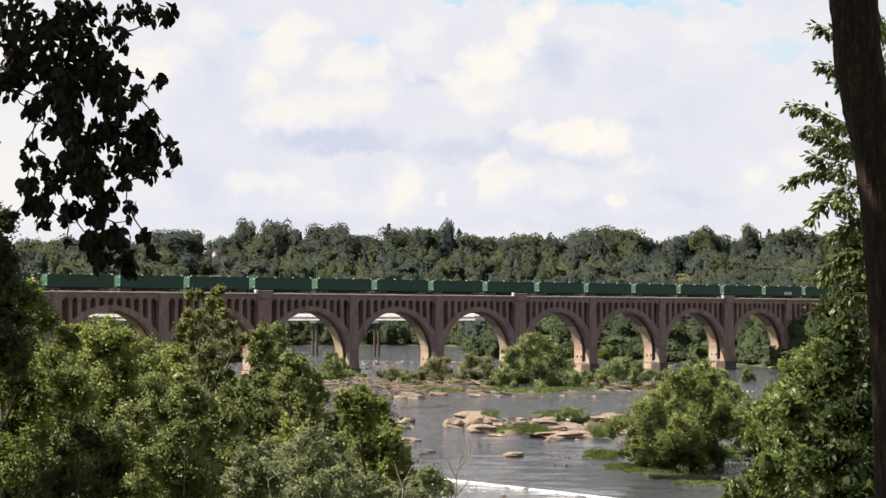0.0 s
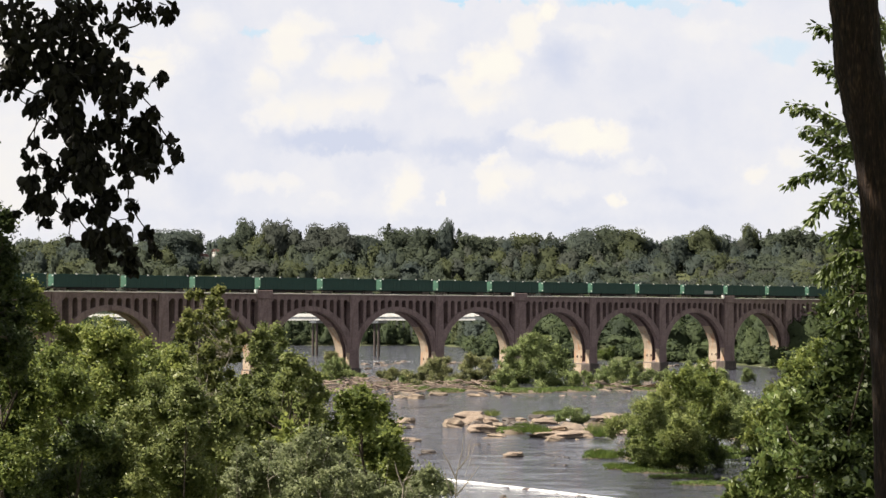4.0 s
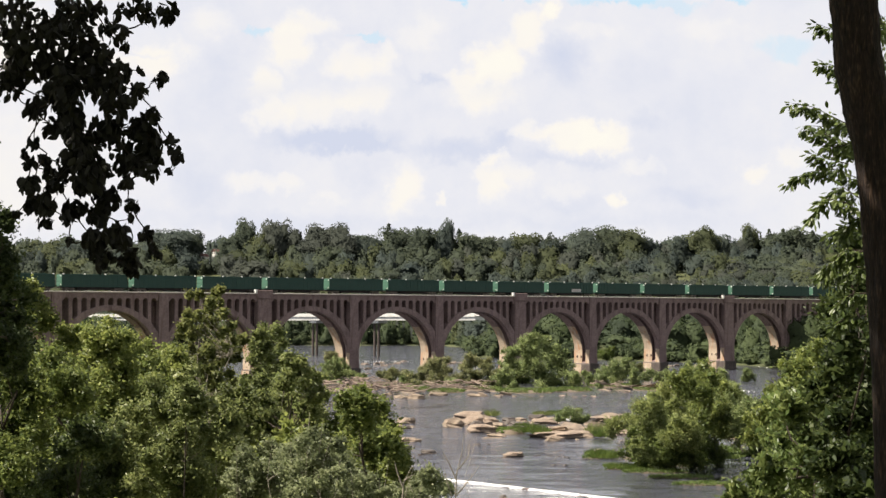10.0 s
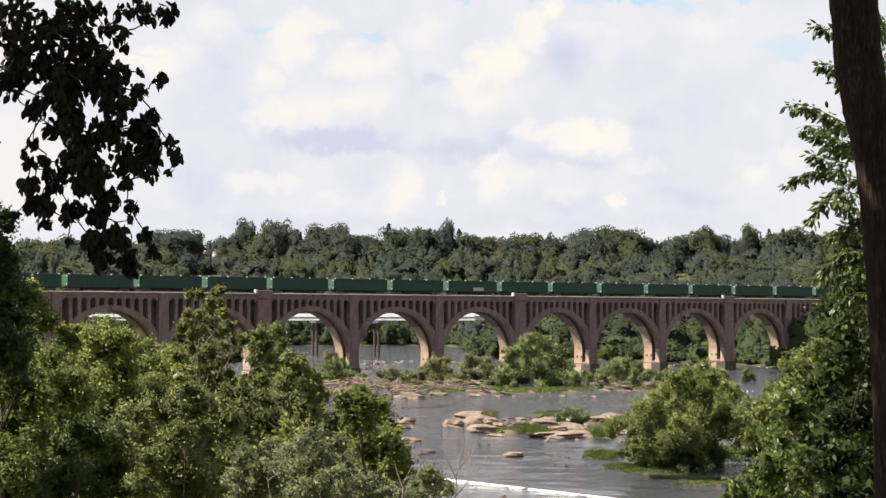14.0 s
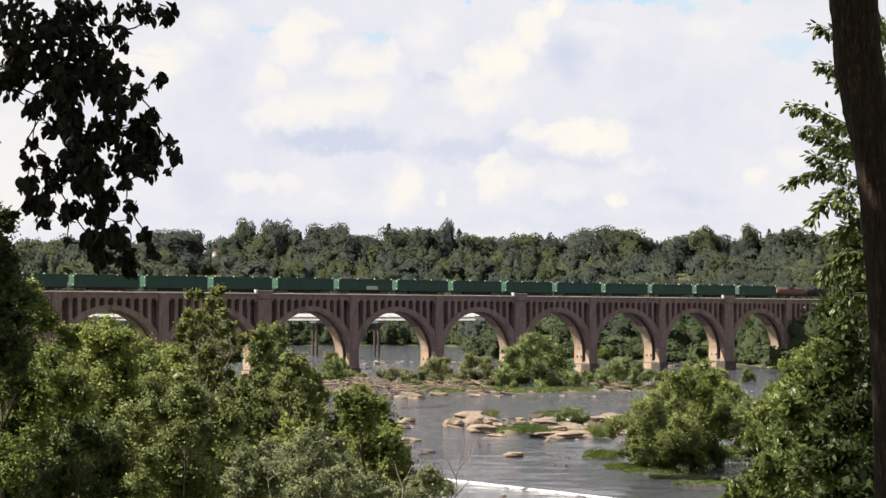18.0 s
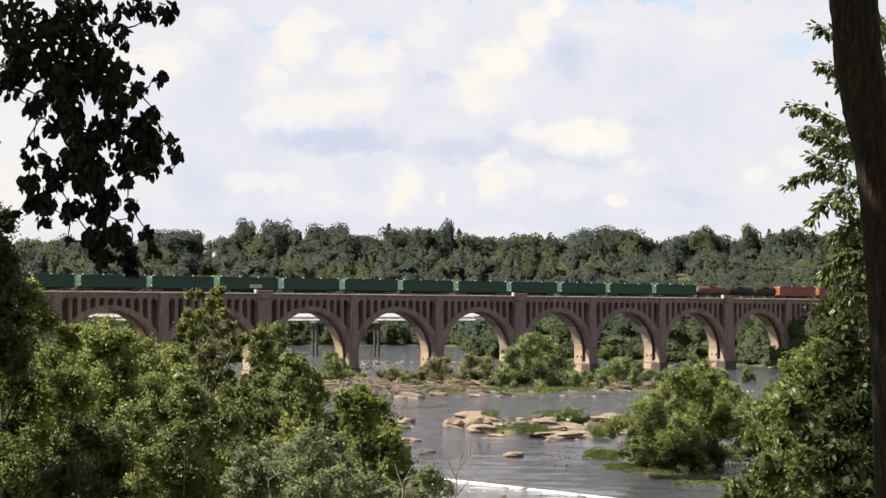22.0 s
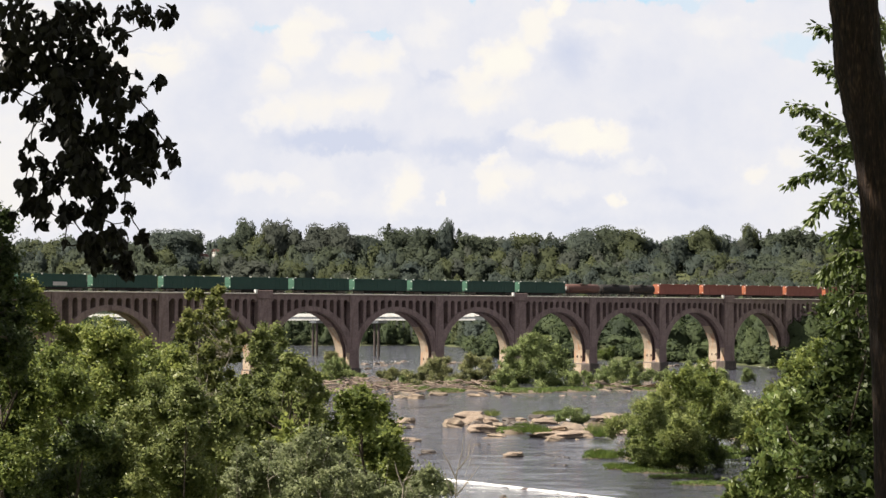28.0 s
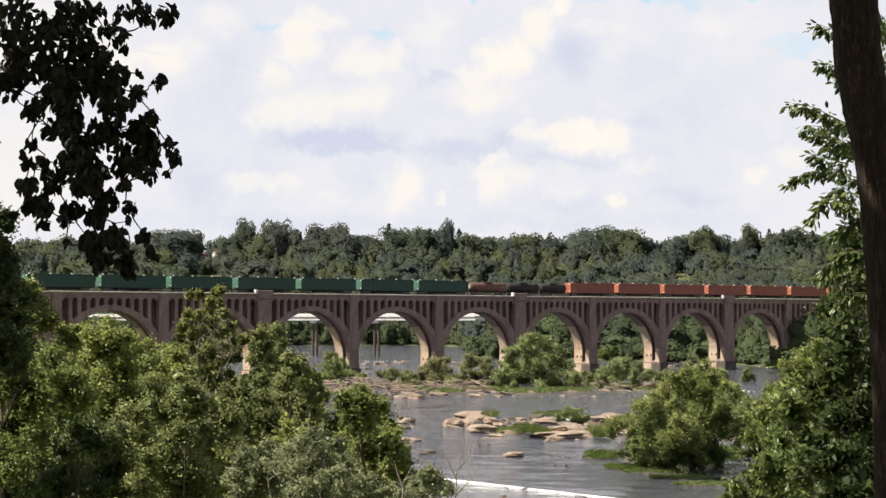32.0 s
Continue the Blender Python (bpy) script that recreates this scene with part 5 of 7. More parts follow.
def islands():
    """Low grassy banks among the rocks."""
    rng = np.random.default_rng(5)
    for (x, y), w, d in [((-26.0, 463.2), 12, 22), ((-16.0, 439.5), 11, 18), ((-6.9, 418.1), 9, 14), ((0.7, 404.9), 9, 14), ((9.7, 418.1), 8, 12), ((18.1, 404.9), 14, 20), ((27.1, 411.4), 13, 18), ((39.7, 439.5), 11, 18),
                         ((9.5, 257.3), 4.5, 6), ((22.4, 256.1), 4, 7), ((17.8, 211.9), 4, 4), ((19.48, 195.84), 5, 3), ((22.25, 191.48), 8, 3.5), ((23.71, 184.64), 7, 3), ((25.16, 177.05), 7, 3),
                         ((25.7, 207.6), 9, 20), ((31.4, 221.0), 10, 26), ((43.0, 253.5), 12, 36), ((53.9, 386.7), 11, 30), ((46.8, 418.1), 8, 16)]:
        k = 1.0 if y > 240 else 0.22
        v = [(x, y, 0.55 * k)]
        for ring, z in ((0.7, 0.45 * k), (1.0, -0.2)):
            for j in range(20):
                a = 2 * math.pi * j / 20
                q = ring * (1 + 0.25 * noise.noise((x + math.cos(a) * 2, y + math.sin(a) * 2, ring)))
                v.append((x + w * 0.5 * q * math.cos(a), y + d * 0.5 * q * math.sin(a), z))
        f = [(0, 1 + j, 1 + (j + 1) % 20) for j in range(20)] + [(1 + j, 21 + j, 21 + (j + 1) % 20, 1 + (j + 1) % 20) for j in range(20)]
        ob = new("river_island", mesh_of("river_island", v, f, MUD, True))
        tagged(ob, "low muddy river island overgrown with grass", "island", kind="structure")
        n = int(w * d * (15 if y > 240 else 55))
        a, q = rng.uniform(0, 6.28, n), np.sqrt(rng.uniform(0, 1.02, n))
        c = np.stack([x + w * 0.47 * q * np.cos(a), y + d * 0.47 * q * np.sin(a), (0.15 + 0.35 * (1 - q)) * k + rng.uniform(0, 0.4, n) * (0.5 + 0.5 * k)], axis=1)
        c = c[[noise.noise((p[0] * 0.45, p[1] * 0.3, 3)) > (-0.3 if y > 240 else -0.45) for p in c]]
        v, f = kites(rng, c, 0.5 if y > 240 else 0.3, 0.28, -0.6, 0.2)
        tagged(new("grass", mesh_of("grass", v, f, GRASS)), "rough bright green grass on a river island", "grass", kind="stuff")


islands()


# ---- shrubs of the river and trees of the near bank ----
def shrubs():
    leafy("river_shrub", "yellow-green shrub at the foot of a viaduct pier", (-1.7, 455.0, 4.2)[:2], [((-1.9, 444.0, 5.1), 1.81), ((0.1, 455.0, 3.5), 1.95), ((-3.7, 466.0, 2.5), 1.95), ((-1.2, 450.0, 1.3), 2.51), ((-4.8, 460.0, -0.2), 1.67), ((1.5, 444.0, 0.7), 1.95), ((-3.1, 455.0, -1.4), 1.67), ((0.9, 466.0, 5.3), 1.11)], 0.36, LEAF_RIVER_B, BARK, 401, category="shrub", trunk=0.08, per=6)
    leafy("river_shrub", "olive shrub growing on the rocks under the viaduct", (8.0, 452.0, 4.2)[:2], [((7.6, 441.0, 5.9), 1.94), ((5.7, 452.0, 3.6), 1.94), ((10.8, 463.0, 4.0), 2.21), ((8.3, 447.0, 1.9), 2.49), ((4.3, 457.0, 1.0), 1.80), ((11.6, 441.0, 1.6), 1.94), ((6.4, 452.0, -0.6), 1.66)], 0.36, LEAF_RIVER_B, BARK, 402, category="shrub", trunk=0.08, per=6)
    leafy("river_shrub", "large bushy tree on a river island by the viaduct", (22.6, 446.0, 4.4)[:2], [((21.8, 435.0, 10.6), 2.19), ((19.2, 446.0, 9.2), 2.46), ((25.3, 457.0, 8.6), 2.46), ((16.3, 441.0, 7.9), 2.05), ((22.2, 451.0, 6.3), 3.55), ((26.7, 435.0, 6.7), 2.46), ((15.8, 446.0, 5.1), 2.19), ((19.0, 457.0, 2.7), 3.28), ((23.7, 441.0, 2.5), 3.82), ((29.8, 451.0, 3.6), 2.73), ((14.1, 435.0, 2.3), 2.05), ((27.4, 446.0, 0.3), 2.73), ((20.4, 457.0, -0.3), 2.73), ((31.1, 441.0, 1.6), 2.19), ((16.0, 451.0, -0.5), 1.91), ((23.4, 435.0, -0.9), 2.05), ((32.2, 446.0, -1.0), 1.64)], 0.43, LEAF_RIVER, BARK, 403, category="shrub", trunk=0.08, per=6)
    leafy("river_shrub", "low green shrub on the river island", (41.2, 440.0, 4.5)[:2], [((40.1, 429.0, 4.2), 2.16), ((43.8, 440.0, 4.5), 1.89), ((39.4, 451.0, 2.6), 1.89), ((45.3, 435.0, 2.7), 1.62), ((42.3, 445.0, 1.4), 2.43), ((36.2, 429.0, 1.6), 1.62), ((45.9, 440.0, 0.5), 1.35)], 0.36, LEAF_RIVER, BARK, 404, category="shrub", trunk=0.08, per=6)
    leafy("river_shrub", "green shrub among driftwood under the viaduct", (-26.3, 468.0, 3.8)[:2], [((-26.8, 457.0, 4.8), 1.72), ((-25.6, 468.0, 3.8), 1.72), ((-30.2, 479.0, 3.3), 1.58), ((-26.0, 462.0, 2.0), 2.01), ((-23.8, 474.0, 1.9), 1.29), ((-29.2, 457.0, 1.6), 1.43)], 0.36, LEAF_RIVER, BARK, 405, category="shrub", trunk=0.08, per=6)
    leafy("river_shrub", "sparse dry shrub on the rock shelf", (-10.6, 440.0, 4.5)[:2], [((-11.0, 429.0, 3.5), 1.21), ((-9.3, 440.0, 2.7), 1.35), ((-13.0, 451.0, 1.5), 1.21), ((-7.4, 435.0, 2.3), 1.35), ((-5.3, 445.0, 2.0), 1.21), ((-6.4, 429.0, 0.6), 1.35), ((-8.6, 440.0, 0.8), 1.21)], 0.34, LEAF_RIVER_B, BARK, 406, category="shrub", trunk=0.08, per=6, dens=0.8)
    leafy("river_shrub", "spreading green shrub on a grassy river bank", (47.2, 335.0, 7.2)[:2], [((45.6, 327.0, 5.6), 1.85), ((49.8, 335.0, 5.0), 1.85), ((45.2, 343.0, 4.4), 1.54), ((51.2, 331.0, 3.8), 1.44), ((48.8, 339.0, 3.0), 2.26), ((44.1, 327.0, 2.9), 1.85), ((42.6, 335.0, 3.1), 1.23)], 0.3, LEAF_RIVER, BARK, 407, category="shrub", trunk=0.08, per=6)
    leafy("river_shrub", "low green bush at the edge of the river island", (47.0, 420.0, 5.1)[:2], [((45.9, 410.0, 3.8), 1.16), ((48.9, 420.0, 2.7), 1.16), ((46.8, 430.0, 2.2), 1.03), ((54.0, 415.0, 3.3), 1.29), ((57.3, 425.0, 4.3), 1.54)], 0.34, LEAF_RIVER, BARK, 408, category="shrub", trunk=0.08, per=6)
    for k, (name, at, half, high, leaves) in enumerate((("olive shrub standing in shallow water by a pier", (-28.8, 480.0, 3.8), 2.65, 5.00, LEAF_RIVER_B), ("low olive shrub among driftwood and stones", (-14.4, 462.0, 2.0), 2.83, 1.84, LEAF_RIVER_B),
                                                 ("low green shrub among driftwood and stones", (-20.3, 462.0, 1.4), 1.98, 1.27, LEAF_RIVER), ("green shrub on the rock shelf", (-8.3, 440.0, 1.6), 2.29, 2.29, LEAF_RIVER),
                                                 ("low olive shrub on a river island", (13.4, 446.0, 1.4), 2.19, 2.46, LEAF_RIVER_B), ("low green shrub on a river island", (35.4, 446.0, 1.4), 1.91, 1.91, LEAF_RIVER),
                                                 ("dry olive shrub by a pier's foot", (47.0, 450.0, 3.2), 1.93, 3.03, LEAF_RIVER_B), ("low green shrub beside flat rock", (52.6, 430.0, 2.4), 1.71, 2.24, LEAF_RIVER),
                                                 ("low green shrub beside the water", (2.2, 440.0, 0.2), 2.16, 1.62, LEAF_RIVER), ("low bright green shrub at a grassy shore", (15.9, 430.0, 0.1), 2.37, 1.32, LEAF_RIVER),
                                                 ("small shrub on bare river rock", (22.7, 318.0, -0.7), 1.27, 1.66, LEAF_RIVER), ("small shrub on bare river rock", (19.7, 305.0, -0.9), 0.84, 1.03, LEAF_RIVER_B),
                                                 ("dark green shrub overhanging the far water", (46.3, 520.0, 6.0), 2.55, 2.23, LEAF_C), ("green shrub by the far piers", (77.3, 470.0, 1.6), 2.30, 2.01, LEAF_RIVER))):
        rng = np.random.default_rng(700 + k)
        c = np.array(at)
        blobs = [(tuple(c + rng.uniform(-1, 1, 3) * (half * 0.65, half * 0.6, high * 0.6)), min(half, high) * rng.uniform(0.35, 0.55)) for i in range(8)]
        leafy("river_shrub", name, at[:2], blobs, 0.3, leaves, BARK, 720 + k, category="shrub", trunk=0.07, per=6)


shrubs()


def grass_clumps():
    """Tall tufts between the rocks."""
    rng = np.random.default_rng(81)
    for (x, y), w, h, m in (((12.2, 256.1), 2.2, 1.5, 0), ((13.3, 251.1), 2.2, 1.4, 0), ((9.6, 258.6), 3.2, 0.9, 0), ((8.1, 261.2), 2.4, 0.7, 0), ((11.5, 266.6), 2.0, 1.0, 0), ((20.7, 253.5), 1.8, 1.6, 1), ((21.2, 246.3), 2.0, 1.4, 0), ((23.2, 258.6), 1.8, 1.5, 1), ((15.9, 252.3), 1.6, 0.8, 0),
                            ((24.9, 266.6), 2.0, 1.3, 1), ((7.9, 300.9), 2.0, 1.2, 1), ((18.3, 210.2), 3.0, 1.0, 0), ((17.7, 213.7), 2.2, 0.9, 0), ((18.83, 196.58), 3.4, 0.6, 0), ((20.22, 194.36), 3.4, 0.5, 0), ((16.5, 306.2), 3.0, 0.7, 1), ((19.0, 309.9), 3.0, 0.7, 0), ((27.4, 284.3), 2.4, 1.2, 0)):
        n = int(130 * w)
        a, q = rng.uniform(0, 6.28, n), np.sqrt(rng.uniform(0, 1, n))
        foot = np.stack([w * 0.5 * q * np.cos(a), w * 0.7 * q * np.sin(a), np.full(n, -0.05)], axis=1)
        lean = rng.normal(0, 0.28, (n, 3)) + foot * 0.25
        tip = foot + lean * h
        tip[:, 2] = h * rng.uniform(0.5, 1.1, n) * (1.1 - 0.5 * q)
        side = np.stack([np.cos(a), np.sin(a) * 0.3, 0 * a], axis=1) * 0.07
        v = np.stack([foot - side, foot + side, (foot + tip) / 2 + side * 1.2, tip], axis=1).reshape(-1, 3)
        i = np.arange(n)[:, None] * 4
        f = np.concatenate([i + (0, 1, 2), i + (0, 2, 3)], axis=1).reshape(-1, 3)
        ob = new("grass_clump", mesh_of("grass_clump", v, f, LEAF_B if m else GRASS))
        ob.matrix_basis = pose(x, y, max(0.0, 0.2 * h))
        tagged(ob, "tall tuft of green river grass between rocks", "grass", "grass clumps on the rocks")


grass_clumps()


def egret():
    """A white wading bird that stands on the rock."""
    x, y = (18.3, 270.8)
    ob = thing("egret", "white egret standing still on a river rock", "bird", pose(x, y, 0.35))
    bm = bmesh.new()
    bmesh.ops.create_icosphere(bm, subdivisions=2, radius=1.0, matrix=Matrix.LocRotScale((0, 0, 0.72), Euler((0, 0.5, 0)), (0.36, 0.15, 0.19)))
    for p in bm.verts:
        if p.co.x < -0.1:
            p.co.y *= 0.6
    part("body", bm, WHITE_PAINT, ob)
    v, f = tube([(0.24, 0, 0.86), (0.36, 0, 1.0), (0.3, 0, 1.16), (0.38, 0, 1.3)], (0.07, 0.05, 0.045, 0.06), 8)
    part("neck", mesh_of("neck", v, f, WHITE_PAINT, True), None, ob)
    v, f = tube([(0.38, 0, 1.3), (0.45, 0, 1.3), (0.62, 0, 1.26)], (0.055, 0.035, 0.006), 7)
    part("bill", mesh_of("bill", v, f, LIGHT_ORANGE, True), None, ob)
    for q in (-0.06, 0.06):
        v, f = tube([(0.03, q, 0.6), (0.0, q, 0.3), (0.03, q, -0.3)], (0.02, 0.016, 0.014), 5)
        part("leg", mesh_of("leg", v, f, BLACK_PAINT, True), None, ob)


egret()


def near_trees():
    # added out of view, to cast shade on the leftmost bank tree
    leafy("bank_tree", "big unseen tree added beside the view to shade the near bank", (-18.09, 44.00, 15.26)[:2], [((-15.29, 41.40, 18.33), 2.02), ((-18.15, 44.00, 19.30), 2.02), ((-16.23, 46.60, 20.23), 1.62), ((-16.85, 42.70, 20.51), 1.89), ((-14.79, 45.30, 18.99), 1.48), ((-15.27, 41.40, 16.80), 2.02), ((-13.94, 44.00, 17.41), 1.35), ((-19.77, 46.60, 17.80), 2.02), ((-15.28, 42.70, 21.17), 1.48), ((-14.25, 45.30, 20.11), 1.21), ((-12.22, 41.40, 16.30), 0.94), ((-13.6, 43.0, 22.0), 1.5), ((-15.0, 46.5, 23.0), 1.8), ((-14.2, 49.5, 20.5), 1.7), ((-13.4, 40.5, 20.2), 1.2), ((-16.5, 43.5, 23.6), 1.8)], 0.3, LEAF_SHADED, BARK, 195, trunk=0.4, dens=1.2)
    leafy("bank_tree", "leafy tree at the near bank's edge, coloured dark for shade", (-12.03, 45.00, 15.25)[:2], [((-10.11, 41.80, 17.90), 0.39), ((-10.81, 45.00, 17.31), 0.34), ((-11.49, 48.20, 16.10), 0.76), ((-10.05, 43.40, 15.2), 0.6), ((-10.96, 46.60, 14.87), 0.55), ((-11.22, 45.00, 16.90), 0.83)], 0.11, LEAF_SHADED, BARK, 100)
    leafy("bank_tree", "bright green leafy tree on the near river bank", (-13.65, 60.00, 15.09)[:2], [((-12.86, 55.80, 14.46), 0.70), ((-12.82, 60.00, 14.09), 0.77), ((-14.99, 64.20, 13.29), 1.01), ((-11.83, 57.90, 13.35), 0.92), ((-13.73, 62.10, 11.95), 0.92), ((-13.01, 55.80, 11.57), 1.01), ((-13.00, 60.00, 13.17), 0.83), ((-15.58, 64.20, 14.27), 0.73), ((-13.48, 57.0, 13.56), 0.59), ((-13.02, 57.0, 12.78), 0.56), ((-13.55, 57.0, 12.26), 0.59), ((-12.60, 57.0, 13.39), 0.45)], 0.12, LEAF_A, BARK, 101)
    leafy("bank_tree", "green leafy tree on the near river bank in sunlight", (-15.72, 88.00, 14.81)[:2], [((-14.86, 81.80, 14.92), 0.97), ((-14.85, 88.00, 14.14), 1.13), ((-18.12, 94.20, 14.12), 1.13), ((-17.04, 84.90, 14.84), 0.81), ((-14.54, 91.10, 13.25), 1.21), ((-14.60, 81.80, 13.13), 1.48), ((-13.02, 88.00, 13.07), 1.13), ((-18.25, 94.20, 12.45), 1.35), ((-13.85, 84.90, 12.25), 1.35), ((-18.62, 84.0, 16.52), 0.62), ((-18.06, 84.0, 15.67), 0.62), ((-18.88, 84.0, 17.11), 0.36)], 0.16, LEAF_A, BARK, 102)
    rng = np.random.default_rng(61)
    airy = []
    for i in range(58):
        t = rng.uniform(0, 1) ** 0.75
        half = 0.75 + 1.55 * t
        airy.append(((-12.95 - 0.25 * t + rng.uniform(-half, half), 101.5 + rng.uniform(-4, 4), 17.45 - 5.4 * t), rng.uniform(0.17, 0.30) * (0.8 + 0.5 * t)))
    for i in range(20):
        airy.append(((-13.0 + rng.uniform(-2.2, 1.25), 103.0 + rng.uniform(-2, 4), rng.uniform(11.9, 14.3)), rng.uniform(0.35, 0.55)))
    leafy("bank_tree", "thin airy tree with yellowing leaves and pale bare branches", (-13.1, 102.0), airy, 0.16, LEAF_E, BARK_PALE, 103, trunk=0.07, dens=0.35, gaps=1.0, per=3)
    leafy("bank_tree", "slender airy green tree on the river bank before the viaduct", (-10.48, 112.00, 14.57)[:2], [((-10.28, 105.30, 14.96), 0.45), ((-10.07, 112.00, 14.98), 0.38), ((-11.11, 118.70, 14.32), 0.48), ((-10.93, 108.60, 14.21), 0.41), ((-10.02, 115.40, 14.25), 0.31), ((-10.11, 105.30, 13.74), 0.55), ((-10.00, 112.00, 13.54), 0.48), ((-12.12, 118.70, 13.13), 0.45), ((-10.16, 108.60, 12.95), 0.62), ((-9.91, 115.40, 12.95), 0.34), ((-10.43, 105.30, 12.55), 0.55), ((-10.13, 112.00, 12.25), 0.48)], 0.17, LEAF_B, BARK, 104, dens=1.0, gaps=0.3)
    leafy("bank_tree", "spreading green tree on the near river bank", (-8.27, 92.00, 14.77)[:2], [((-6.91, 85.60, 13.16), 0.85), ((-6.63, 92.00, 12.53), 0.68), ((-9.14, 98.40, 11.58), 1.01), ((-9.60, 88.80, 11.96), 0.79), ((-7.68, 95.20, 11.20), 1.13), ((-5.86, 85.60, 12.17), 0.42), ((-10.65, 92.00, 10.84), 1.01), ((-10.04, 98.40, 10.27), 1.13), ((-6.48, 88.80, 11.01), 0.79), ((-6.22, 95.20, 11.83), 0.28), ((-8.47, 88.30, 11.09), 0.96), ((-7.98, 92.00, 10.23), 1.01), ((-10.05, 95.70, 9.54), 0.96), ((-6.72, 90.20, 10.17), 0.85), ((-6.47, 93.80, 10.98), 0.51), ((-9.95, 88.30, 10.29), 0.85), ((-8.54, 92.00, 9.44), 0.96), ((-8.30, 95.70, 12.11), 0.56), ((-9.07, 90.20, 12.59), 0.45)], 0.17, LEAF_B, BARK, 105)
    leafy("bank_tree", "rounded glossy dark green tree on the near river bank", (-3.16, 80.00, 14.89)[:2], [((-3.27, 74.40, 12.04), 0.81), ((-2.74, 80.00, 11.28), 0.88), ((-4.34, 85.60, 10.53), 0.83), ((-2.17, 77.20, 10.45), 0.93), ((-3.39, 82.80, 9.52), 1.13), ((-1.72, 74.40, 9.74), 0.73), ((-4.49, 80.00, 9.89), 0.78), ((-5.28, 85.60, 10.61), 0.44), ((-1.98, 77.20, 8.76), 0.98), ((-1.41, 82.80, 8.01), 0.49), ((-3.27, 74.40, 12.57), 0.37), ((-2.79, 76.80, 10.43), 0.88), ((-3.76, 80.00, 10.21), 0.83), ((-2.64, 83.20, 8.98), 0.88), ((-3.08, 78.40, 8.89), 0.98), ((-4.33, 81.60, 9.03), 0.73), ((-3.61, 76.80, 11.65), 0.54)], 0.18, LEAF_A, BARK, 106)
    leafy("bank_shrub", "pale grey-green shrub with bare twigs below the bank trees", (-4.39, 64.00, 15.05)[:2], [((-4.07, 59.50, 11.38), 0.78), ((-5.15, 64.00, 10.47), 0.82), ((-6.31, 68.50, 10.71), 0.63), ((-6.48, 61.80, 10.52), 0.74), ((-3.71, 66.20, 9.95), 0.88), ((-4.43, 59.50, 10.17), 0.94), ((-2.61, 64.00, 9.75), 0.74), ((-5.93, 68.50, 9.17), 0.78), ((-6.67, 61.80, 9.81), 0.78), ((-5.88, 61.40, 10.50), 0.71), ((-3.98, 64.00, 10.67), 0.59), ((-5.57, 66.60, 10.87), 0.51), ((-3.13, 62.70, 9.72), 0.71), ((-4.46, 65.30, 10.07), 0.71)], 0.11, LEAF_D, BARK_PALE, 107, category="shrub", dens=1.0, gaps=0.3)
    leafy("bank_shrub", "small light green shrub by the water", (-0.32, 66.00, 15.03)[:2], [((-0.41, 61.40, 10.40), 0.44), ((-0.68, 66.00, 9.51), 0.61), ((0.09, 70.60, 9.23), 0.32), ((-1.24, 63.70, 9.53), 0.61)], 0.11, LEAF_D, BARK_PALE, 108, category="shrub", dens=1.0, gaps=0.3, trunk=0.06)
    leafy("bank_tree", "olive-green tree with small leaves on the near bank", (-10.50, 74.00, 14.95)[:2], [((-9.54, 68.80, 12.74), 1.02), ((-11.28, 74.00, 12.13), 1.02), ((-10.44, 79.20, 10.75), 1.04), ((-10.54, 71.40, 10.52), 1.04), ((-12.49, 76.60, 10.96), 1.04), ((-12.26, 68.80, 10.71), 1.18), ((-8.63, 74.00, 10.33), 0.86), ((-9.76, 79.20, 8.75), 1.04), ((-10.10, 71.40, 9.22), 1.04), ((-12.59, 76.60, 8.74), 1.04), ((-8.17, 68.80, 11.54), 0.73)], 0.15, LEAF_B, BARK, 109, trunk=0.07)
    leafy("bank_tree", "tree in a hollow of the near bank, coloured dark for shade", (-13.61, 66.00, 15.03)[:2], [((-11.88, 61.40, 11.80), 0.91), ((-13.37, 66.00, 10.11), 1.11), ((-15.59, 70.60, 9.29), 1.11), ((-15.03, 63.70, 9.92), 1.01), ((-12.58, 68.30, 9.60), 0.91)], 0.15, LEAF_SHADED, BARK, 110, dens=0.9)
    leafy("bank_tree", "leafy tree beside the leaning trunk, coloured dark for shade", (7.12, 30.00, 15.40)[:2], [((6.11, 27.90, 15.38), 0.35), ((6.38, 30.00, 14.99), 0.31), ((7.24, 32.10, 14.59), 0.41), ((6.32, 28.90, 14.17), 0.41), ((7.10, 31.00, 13.50), 0.46), ((5.94, 27.90, 13.55), 0.41), ((6.15, 30.00, 14.57), 0.22), ((7.33, 32.10, 15.77), 0.33), ((6.44, 28.90, 16.12), 0.22), ((6.99, 31.00, 16.62), 0.20), ((6.14, 27.90, 16.85), 0.17), ((7.12, 30.00, 15.21), 0.46), ((7.61, 32.10, 14.20), 0.46), ((6.31, 28.90, 13.03), 0.46), ((7.33, 31.00, 12.84), 0.46), ((6.5, 30.5, 15.9), 0.3)], 0.10, LEAF_SHADED, BARK, 111, dens=1.1, droop=0.6, trunk=0.05)
